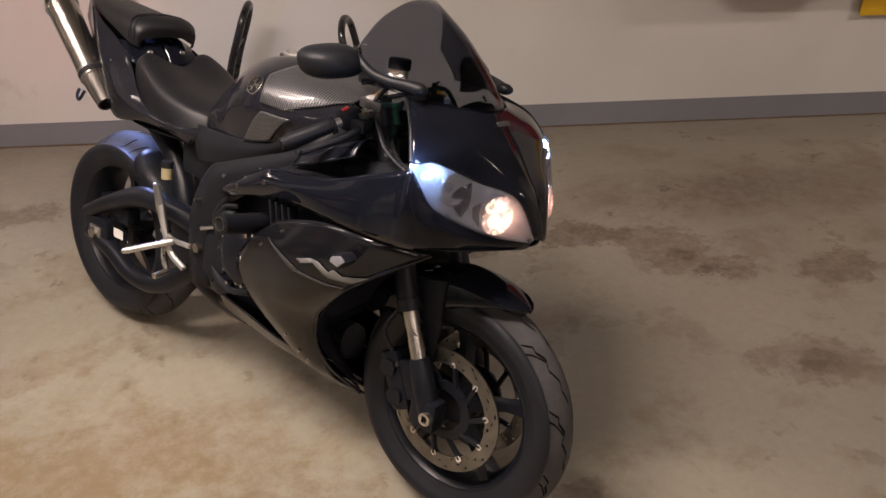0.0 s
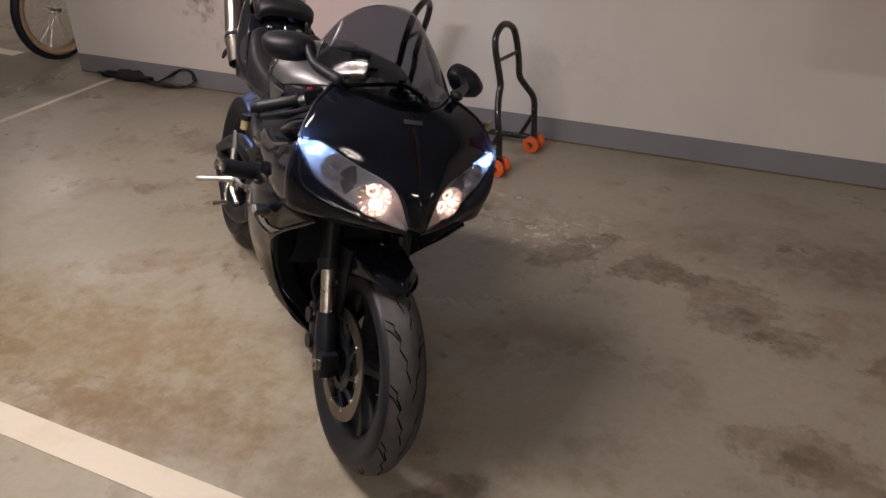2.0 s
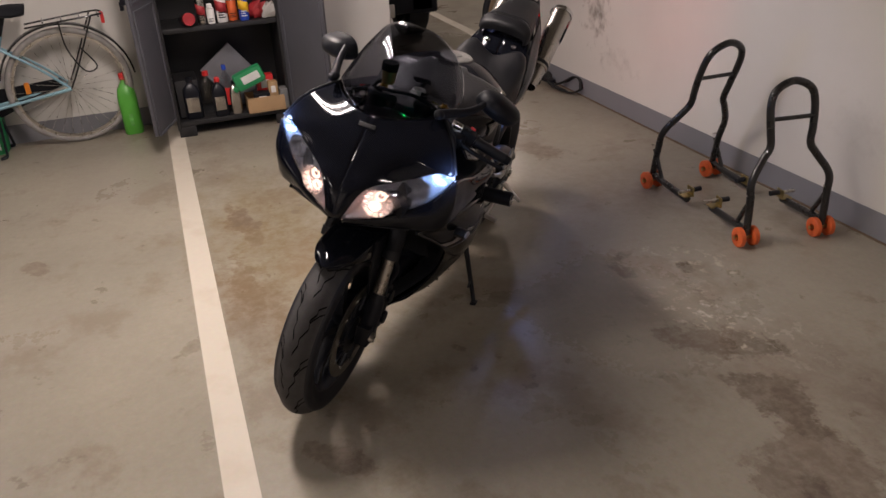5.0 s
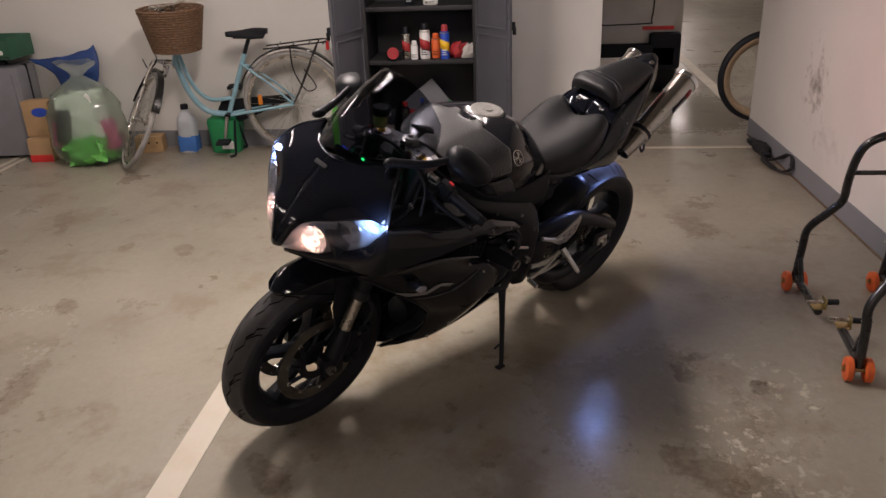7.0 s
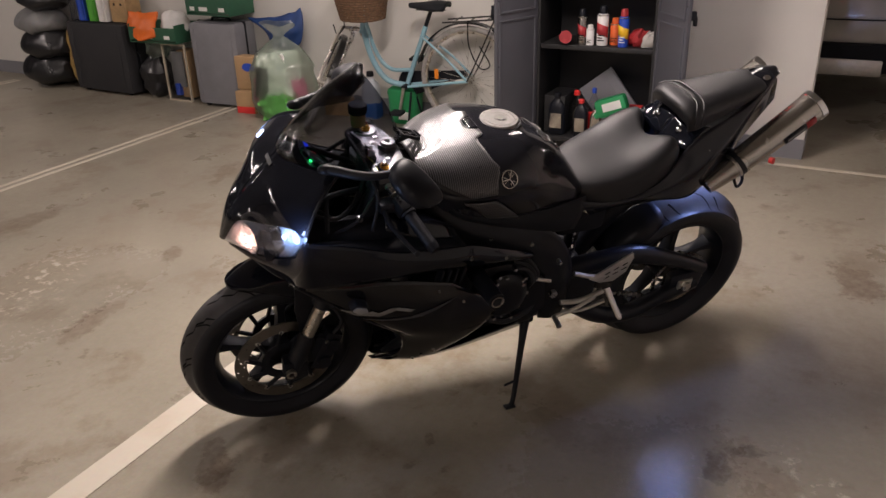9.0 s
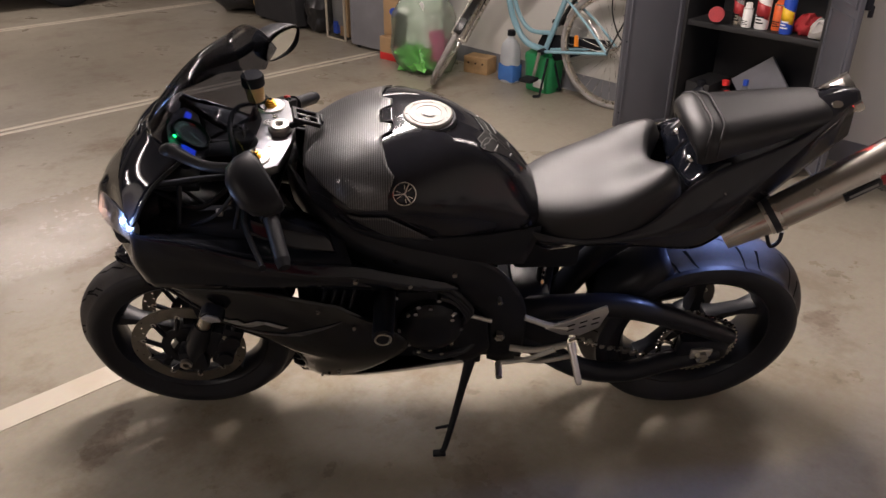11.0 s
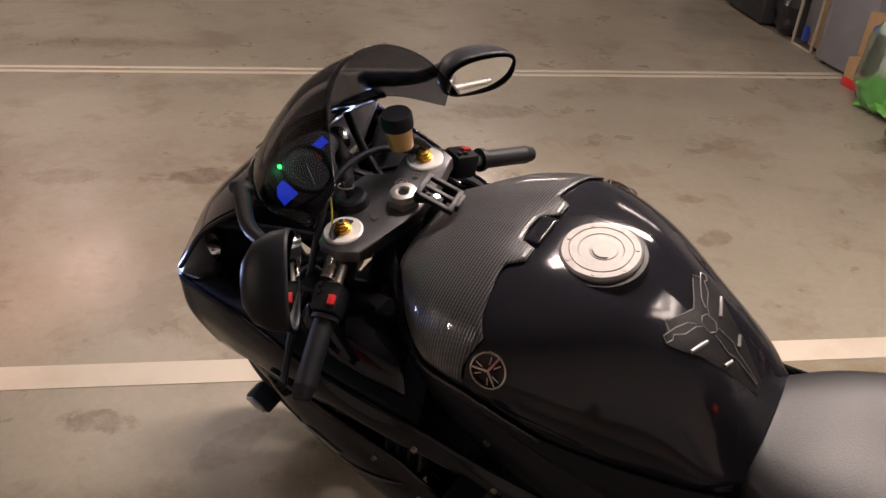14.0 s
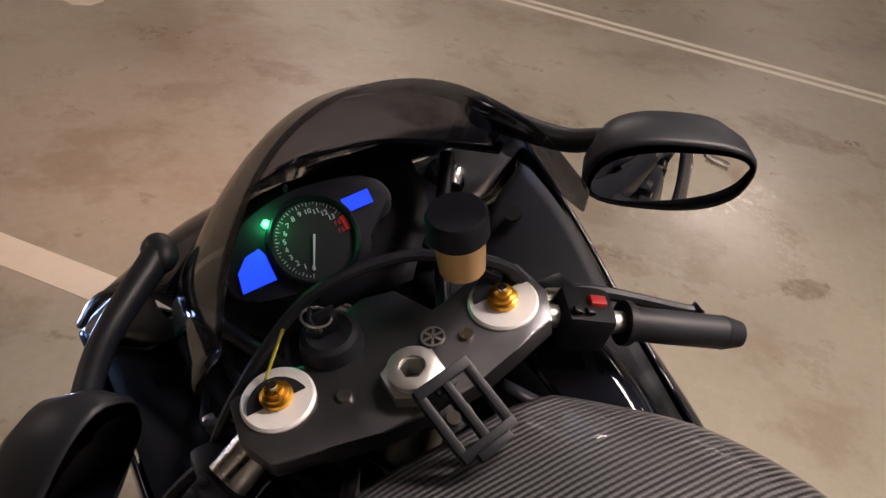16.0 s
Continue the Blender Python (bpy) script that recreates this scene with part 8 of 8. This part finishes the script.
def bagskin(bm):
    rows = []
    for z, r in ((0.0, 0.10), (0.02, 0.16), (0.10, 0.20), (0.24, 0.205), (0.38, 0.19), (0.48, 0.13), (0.54, 0.06), (0.58, 0.035), (0.63, 0.08), (0.67, 0.10)):
        rows.append([(r * 0.85 * math.cos(a), r * 1.05 * math.sin(a), z) for a in np.linspace(0, 2 * math.pi, 36, endpoint=False)])
    sheet(bm, cr(rows, 3), close=True)
    crumple(bm, 0.022, 14)
    for v in bm.verts:
        v.co.z = max(v.co.z, 0.004)


make("bag_skin", "clearbag", t, bagskin, "clear crinkled plastic skin")
for nm, mt, cc, ss, am, tilt in (("lime_wrapper", "lime", (0.06, 0.03, 0.11), (0.17, 0.22, 0.16), 0.035, 10), ("pink_bottle", "pink", (0.04, 0.14, 0.20), (0.07, 0.07, 0.19), 0.014, 8), ("red_bottle", "pink", (0.06, -0.15, 0.20), (0.06, 0.05, 0.16), 0.012, -6), ("white_sack", "white", (0.03, 0.01, 0.33), (0.16, 0.20, 0.28), 0.028, 6), ("black_tray", "matte", (0.11, -0.075, 0.27), (0.04, 0.08, 0.22), 0.008, -8)):
    def lump(bm):
        box(bm, (0, 0, 0), ss, 0.012, Matrix.Translation(cc) @ Matrix.Rotation(radians(tilt), 4, "X"))
        bmesh.ops.subdivide_edges(bm, edges=bm.edges[:], cuts=5, use_grid_fill=True)
        crumple(bm, am, 24)
        for v in bm.verts:
            v.co.z = max(v.co.z, 0.006)
    make(nm, mt, t, lump, sharp=50)
t = thing("blue_bag", pose(-2.33, -3.55, -0.09) @ Matrix.Diagonal((1, 1.10, 1.13, 1)), "dark blue carrier bag hanging folded on boxes", "bag")
make("bag_body", "bluebag", t, lambda bm: (sheet(bm, grid([[(0.0, -0.10, 0.30), (0.03, 0.02, 0.34), (0.0, 0.14, 0.40)], [(0.05, -0.02, 0.48), (0.08, 0.08, 0.50), (0.04, 0.20, 0.52)], [(0.05, -0.05, 0.60), (0.07, 0.12, 0.62), (0.03, 0.26, 0.60)], [(0.04, -0.22, 0.70), (0.03, 0.05, 0.72), (0.0, 0.24, 0.77)]], 8, 8)), crumple(bm, 0.02, 12)), solid=0.012)
t = thing("carton_stand", pose(-2.34, -3.62, 0), "plain carton under the blue bag", "cardboard box")
make("carton", "card", t, lambda bm: box(bm, (0, 0, 0.17), (0.14, 0.22, 0.34), 0.003))
for y, w, d, z, h, lb in ((-3.70, 0.17, 0.13, 0.0, 0.175, "open brown cardboard box with a red foot"), (-3.71, 0.19, 0.10, 0.178, 0.26, "tall brown carton with a blue oval mark")):
    t = thing("cardboard_box", pose(-2.08 - (0.05 if z else 0), y, z, 0, 0, 6), lb, "cardboard box", "cartons by the suitcase")
    make("carton", "card", t, lambda bm: box(bm, (0, 0, h / 2), (d, w, h), 0.003))
    if z:
        make("blue_mark", "bluep", t, lambda bm: (revolve(bm, [(0.0, 0.0), (0.0, 0.045), (0.002, 0.045), (0.002, 0)], (0, 0, 0), "x", 24), bm.transform(Matrix.Translation((d / 2, 0.03, h * 0.68)) @ Matrix.Diagonal((1, 1.35, 0.75, 1)))))
    else:
        make("red_foot", "red", t, lambda bm: box(bm, (d / 2 + 0.001, 0, 0.028), (0.003, w * 0.98, 0.054), 0.001))


def suitcase(m, w, h, d, mt, label):
    t = thing("suitcase", m, label, "suitcase", "suitcases by the wall")
    make("shell", mt, t, lambda bm: box(bm, (0, 0, h / 2 + 0.02), (d, w, h), 0.035))
    make("zip_band", "matte", t, lambda bm: box(bm, (0, 0, h / 2 + 0.02), (0.025, w + 0.006, h + 0.006), 0.008))
    make("handle", "matte", t, lambda bm: tube(bm, [(0, -0.09, h + 0.015), (0, -0.07, h + 0.045), (0, 0.07, h + 0.045), (0, 0.09, h + 0.015)], 0.010, 10, 4))
    make("side_handle", "matte", t, lambda bm: tube(bm, [(0.0, w / 2, h * 0.62), (0.0, w / 2 + 0.03, h * 0.58), (0.0, w / 2 + 0.03, h * 0.44), (0.0, w / 2, h * 0.40)], 0.009, 10, 4))
    for k in (-1, 1):
        make("corner_rib", mt, t, lambda bm: box(bm, (d / 2 - 0.004, k * w * 0.40, h / 2 + 0.02), (0.014, 0.02, h * 0.86), 0.005))
        for x in (-d * 0.3, d * 0.3):
            make("wheel", "rubber", t, lambda bm: revolve(bm, [(-0.012, 0), (-0.012, 0.022), (0.012, 0.022), (0.012, 0)], (x, k * w * 0.38, 0.022), n=16))
    return t


suitcase(pose(-2.22, -4.02, 0.0, 0, 0, 4), 0.46, 0.66, 0.27, "greycase", "large grey hard-shell suitcase standing by the wall")
suitcase(pose(-2.22, -5.40, 0.0, 0, 0, -2), 0.74, 0.60, 0.25, "blackcase", "large black soft suitcase lying on its long side")
t = thing("clear_storage_box", pose(-2.24, -4.52, 0), "clear plastic storage box with a pale lid standing on end", "storage box")
make("shell", "clearp", t, lambda bm: box(bm, (0, 0, 0.24), (0.20, 0.25, 0.46), 0.012))
make("rim", mat("cream_plastic", (0.46, 0.40, 0.31), 0.5), t, lambda bm: [box(bm, (0.10, y, 0.24), (0.02, 0.012, 0.48), 0.004) for y in (-0.125, 0.125)] + [box(bm, (0.10, 0, z), (0.02, 0.25, 0.012), 0.004) for z in (0.006, 0.474)])
make("papers", "card", t, lambda bm: box(bm, (-0.02, 0.03, 0.22), (0.12, 0.12, 0.40), 0.004))
make("blue_folder", "bluep", t, lambda bm: box(bm, (0.05, -0.05, 0.09), (0.05, 0.05, 0.10), 0.004))
make("paper_sheets", "greybag", t, lambda bm: box(bm, (0.03, -0.03, 0.26), (0.05, 0.14, 0.30), 0.004))
t = thing("bin_bag", pose(-2.22, -4.83, 0), "black crumpled bin bag", "bag")
make("bag_skin", "blackbag", t, lambda bm: (ball(bm, (0, 0, 0.18), (0.13, 0.14, 0.20), 14), crumple(bm, 0.04, 12), [setattr(v.co, "z", max(v.co.z, 0.003)) for v in bm.verts]))
t = thing("pale_bag", pose(-2.24, -4.80, 0.33), "crumpled pale plastic bag on the bin bag", "bag")
make("bag_skin", "clearbag", t, lambda bm: (ball(bm, (0, 0, 0.08), (0.10, 0.10, 0.10), 12), crumple(bm, 0.03, 18)))


def produce_crate(m, label, w=0.48):
    t = thing("produce_crate", m, label, "crate", "green produce crates")
    d, h = 0.28, 0.15
    make("crate_wall", "darkgreen", t, lambda bm: [box(bm, (k * d / 2, 0, h / 2), (0.008, w, h if k < 0 else h * 0.7), 0.002) for k in (-1, 1)] + [box(bm, (0, k * w / 2, h / 2), (d, 0.008, h), 0.002) for k in (-1, 1)] + [box(bm, (0, 0, 0.004), (d, w, 0.008), 0.001)])
    for y, ww in ((-0.16, 0.05), (-0.04, 0.09), (0.16, 0.06)):
        make("print_mark", "white", t, lambda bm: box(bm, (d / 2 + 0.005, y, 0.05), (0.002, ww, 0.03), 0.0008))
    return t


produce_crate(pose(-2.22, -4.68, 0.49, 0, 0, 3), "dark green cardboard produce crate holding bags", 0.50)
produce_crate(pose(-2.23, -4.02, 0.735, 0, 0, -3), "dark green cardboard produce crate on the grey suitcase", 0.46)
t = thing("orange_bag", pose(-2.20, -4.78, 0.51), "orange carrier bag folded in the crate", "bag")
make("bag_body", "orangebag", t, lambda bm: (sheet(bm, grid([[(0.10, -0.16, 0.04), (0.15, 0.0, 0.0), (0.12, 0.14, 0.03)], [(0.10, -0.17, 0.13), (0.13, 0.0, 0.11), (0.10, 0.14, 0.13)], [(0.06, -0.18, 0.22), (0.05, 0.0, 0.21), (0.04, 0.13, 0.22)]], 8, 8)), crumple(bm, 0.012, 16)), solid=0.02)
t = thing("white_bag", pose(-2.24, -4.55, 0.52), "white plastic bag in the crate", "bag")
make("bag_body", "white", t, lambda bm: (ball(bm, (0, 0, 0.10), (0.10, 0.13, 0.12), 12), crumple(bm, 0.03, 14)))
t = thing("toy_box", pose(-2.25, -5.12, 0.625), "pale wooden toy box on the black suitcase", "box")
make("box_body", "wood", t, lambda bm: box(bm, (0, 0, 0.11), (0.16, 0.20, 0.22), 0.01))
make("toy_marks", "matte", t, lambda bm: [box(bm, (0.082, y, 0.15), (0.003, 0.02, 0.02), 0.001) for y in (-0.04, 0.04)])
for y, mt, hh, lb in ((-5.30, "white", 0.24, "white paper roll on the suitcase"), (-5.42, "limep", 0.26, "green folder standing on the suitcase"), (-5.55, "bluep", 0.22, "blue folder standing on the suitcase"), (-5.66, "clearp", 0.24, "clear tub on the suitcase")):
    t = thing("folder", pose(-2.24, y, 0.625), lb, "folder", "folders on the suitcase")
    make("cover", mt, t, lambda bm: box(bm, (0, 0, hh / 2), (0.20, 0.09, hh), 0.012))
    make("spine", mt, t, lambda bm: tube(bm, [(0.10, 0, 0.01), (0.10, 0, hh - 0.01)], 0.03, 12, 0))
t = thing("plastic_film", pose(-2.22, -5.85, 0), "amber plastic film stuffed between bags", "packaging")
make("film", mat("amber_film", (0.40, 0.26, 0.09), 0.3, 0, 0.3, 15), t, lambda bm: (ball(bm, (0, 0, 0.30), (0.07, 0.06, 0.28), 12), crumple(bm, 0.03, 15)))
for x, y, z, s, mt, lb in ((-2.2, -6.2, 0, (0.22, 0.30, 0.16), "blackbag", "black packed bag on the floor"), (-2.2, -6.15, 0.24, (0.22, 0.30, 0.15), "blackbag", "black packed bag in the pile"), (-2.2, -6.2, 0.46, (0.20, 0.28, 0.13), "greybag", "grey packed bag in the pile"), (-2.2, -6.1, 0.68, (0.20, 0.26, 0.12), "blackbag", "black packed bag on top of the pile")):
    t = thing("packed_bag", pose(x, y, z), lb, "bag", "pile of packed bags")
    make("bag_skin", mt, t, lambda bm: (ball(bm, (0, 0, s[2]), s, 14), crumple(bm, 0.035, 9), [setattr(v.co, "z", max(v.co.z, 0.003)) for v in bm.verts]))

# by the opening
t = thing("water_bottle", pose(-2.22, 0.10, 0.05, 0, 90, 70), "crumpled clear water bottle with a red cap lying on the floor", "bottle")
make("bottle_body", "clearp", t, lambda bm: (revolve(bm, [(-0.16, 0.0), (-0.16, 0.045), (-0.10, 0.048), (0.05, 0.046), (0.10, 0.03), (0.125, 0.016)], (0, 0, 0), "z", 24), crumple(bm, 0.004, 40)))
make("cap", "red", t, lambda bm: revolve(bm, [(0.120, 0.0), (0.120, 0.019), (0.145, 0.019), (0.145, 0)], (0, 0, 0), "z", 18))
t = thing("clear_bag", pose(-2.25, -0.10, 0.0), "flat crumpled clear plastic bag by the wall", "bag")
make("bag_skin", "clearp", t, lambda bm: (ball(bm, (0, 0, 0.06), (0.12, 0.18, 0.07), 12), crumple(bm, 0.03, 20), [setattr(v.co, "z", max(v.co.z, 0.003)) for v in bm.verts]))
t = thing("tie_down_strap", pose(0, 0, 0), "black webbing strap with a loop lying along the wall foot", "strap")


def webbing(pts, w, rise=0.0):
    def build(bm):
        P = cr(pts, 8)
        for side in (0,):
            rows = []
            for i, p in enumerate(P):
                d = P[min(i + 1, len(P) - 1)] - P[max(i - 1, 0)]
                n = np.cross(d, (0.15, 0.3, 1))
                n = n / np.linalg.norm(n)
                rows.append([tuple(p - n * w / 2), tuple(p + n * w / 2)])
            sheet(bm, rows)
    return build


make("webbing", "strap", t, webbing([(-2.42, 1.47, 0.02), (-2.25, 1.42, 0.03), (-2.05, 1.46, 0.02), (-1.86, 1.40, 0.03), (-1.72, 1.42, 0.02)], 0.045), solid=0.01)
make("loop", "strap", t, webbing([(-1.80, 1.42, 0.012), (-1.66, 1.45, 0.015), (-1.60, 1.485, 0.05), (-1.62, 1.50, 0.105), (-1.70, 1.50, 0.11), (-1.80, 1.48, 0.06), (-1.88, 1.44, 0.02)], 0.04), solid=0.008)
make("buckle", "castalu", t, lambda bm: box(bm, (-2.30, 1.44, 0.03), (0.10, 0.06, 0.03), 0.008))
make("ratchet", "castalu", t, lambda bm: box(bm, (-2.0, 1.44, 0.03), (0.14, 0.05, 0.028), 0.008))
make("bundle", "strap", t, lambda bm: (ball(bm, (-2.13, 1.45, 0.035), (0.14, 0.05, 0.035), 10), crumple(bm, 0.012, 30)))

# on the long wall
t = thing("hydrant_cabinet", pose(0, 0, 0), "red metal fire hose cabinet on the wall", "fire cabinet")
make("cabinet_body", "redpaint", t, lambda bm: box(bm, (2.72, 1.44, 1.13), (0.76, 0.24, 0.80), 0.006))
make("door_panel", "redpaint", t, lambda bm: box(bm, (2.72, 1.318, 1.13), (0.70, 0.010, 0.74), 0.004), "red cabinet door")
make("latch", "castalu", t, lambda bm: box(bm, (2.44, 1.305, 1.13), (0.03, 0.02, 0.08), 0.005))
t = thing("warning_sign", pose(0, 0, 0), "yellow and orange sign board on the wall", "sign")
make("board", "yellow", t, lambda bm: box(bm, (3.42, WA - 0.006, 0.74), (0.46, 0.010, 0.40), 0.002))


def car(m, paint, label):
    c = thing("parked_car", m, label, "car", "parked cars")
    W, LN = 1.78, 4.3
    secs = []
    for x, z0, z1, k in ((0.0, 0.42, 0.78, 0.90), (0.05, 0.33, 1.02, 0.97), (0.25, 0.27, 1.45, 1.0), (0.6, 0.25, 1.60, 1.0), (1.5, 0.24, 1.64, 1.0), (2.5, 0.24, 1.58, 1.0), (3.0, 0.24, 1.10, 1.0), (4.0, 0.28, 0.92, 0.97), (4.3, 0.40, 0.72, 0.86)):
        w = W / 2 * k
        wt = w * (0.80 if z1 > 1.2 else 0.93)
        zb = min(z1, 0.92)
        secs.append([(x, -w * 0.9, z0), (x, -w, z0 + 0.12), (x, -w, zb - 0.1), (x, -w * 0.97, zb), (x, -wt, z1 - 0.05), (x, -wt * 0.85, z1), (x, 0, z1 + 0.02), (x, wt * 0.85, z1), (x, wt, z1 - 0.05), (x, w * 0.97, zb), (x, w, zb - 0.1), (x, w, z0 + 0.12), (x, w * 0.9, z0)])
    make("body", paint, c, lambda bm: (ring_caps(bm, sheet(bm, np.array(cr(secs, 4)), close=True))), "car body")
    make("bumper", "matte", c, lambda bm: (box(bm, (-0.02, 0, 0.42), (0.10, 1.64, 0.20), 0.03), box(bm, (-0.01, 0.72, 0.46), (0.12, 0.26, 0.30), 0.03), box(bm, (-0.01, -0.72, 0.46), (0.12, 0.26, 0.30), 0.03)), "black plastic bumper")
    make("skid_plate", "alu", c, lambda bm: box(bm, (-0.045, 0, 0.36), (0.07, 0.90, 0.12), 0.02))
    make("rear_window", "cardark", c, lambda bm: box(bm, (0.13, 0, 1.22), (0.03, 1.22, 0.38), 0.02, Matrix.Translation((0.13, 0, 1.22)) @ Matrix.Rotation(radians(22), 4, "Y") @ Matrix.Translation((-0.13, 0, -1.22))))
    make("boot_seam", "matte", c, lambda bm: tube(bm, [(-0.005, -0.62, 0.95), (-0.012, -0.60, 0.72), (-0.012, -0.50, 0.68), (-0.012, 0.50, 0.68), (-0.012, 0.60, 0.72), (-0.005, 0.62, 0.95)], 0.005, 6, 4))
    for s in (1, -1):
        make("reflector", "red", c, lambda bm: box(bm, (-0.012, s * 0.66, 0.645), (0.02, 0.26, 0.03), 0.008), "red rear reflector")
        make("tail_lamp", "red", c, lambda bm: box(bm, (0.03, s * 0.74, 0.95), (0.10, 0.24, 0.16), 0.03))
        for x in (0.62, 3.45):
            wl = make("wheel", "rubber", c, lambda bm: revolve(bm, [(-0.11, 0.21), (-0.115, 0.30), (-0.09, 0.335), (0.09, 0.335), (0.115, 0.30), (0.11, 0.21)], (x, s * 0.79, 0.335), n=36), "car tyre")
            make("rim", "alu", wl, lambda bm: (revolve(bm, [(s * 0.10, 0.21), (s * 0.06, 0.20), (s * 0.05, 0.19)], (x, s * 0.79, 0.335), n=30), [tube(bm, [(x, s * 0.86, 0.335), (x + 0.2 * math.cos(a), s * 0.87, 0.335 + 0.2 * math.sin(a))], 0.02, 8, 0) for a in np.linspace(0, 2 * math.pi, 10, endpoint=False)]))
    return c


car(pose(-3.62, 0.29, 0, 0, 0, 180), "carpaint", "pale silver-grey parked car seen through the opening")
car(pose(-1.65, -8.35, 0), "cardark", "dark parked car in the far bay")
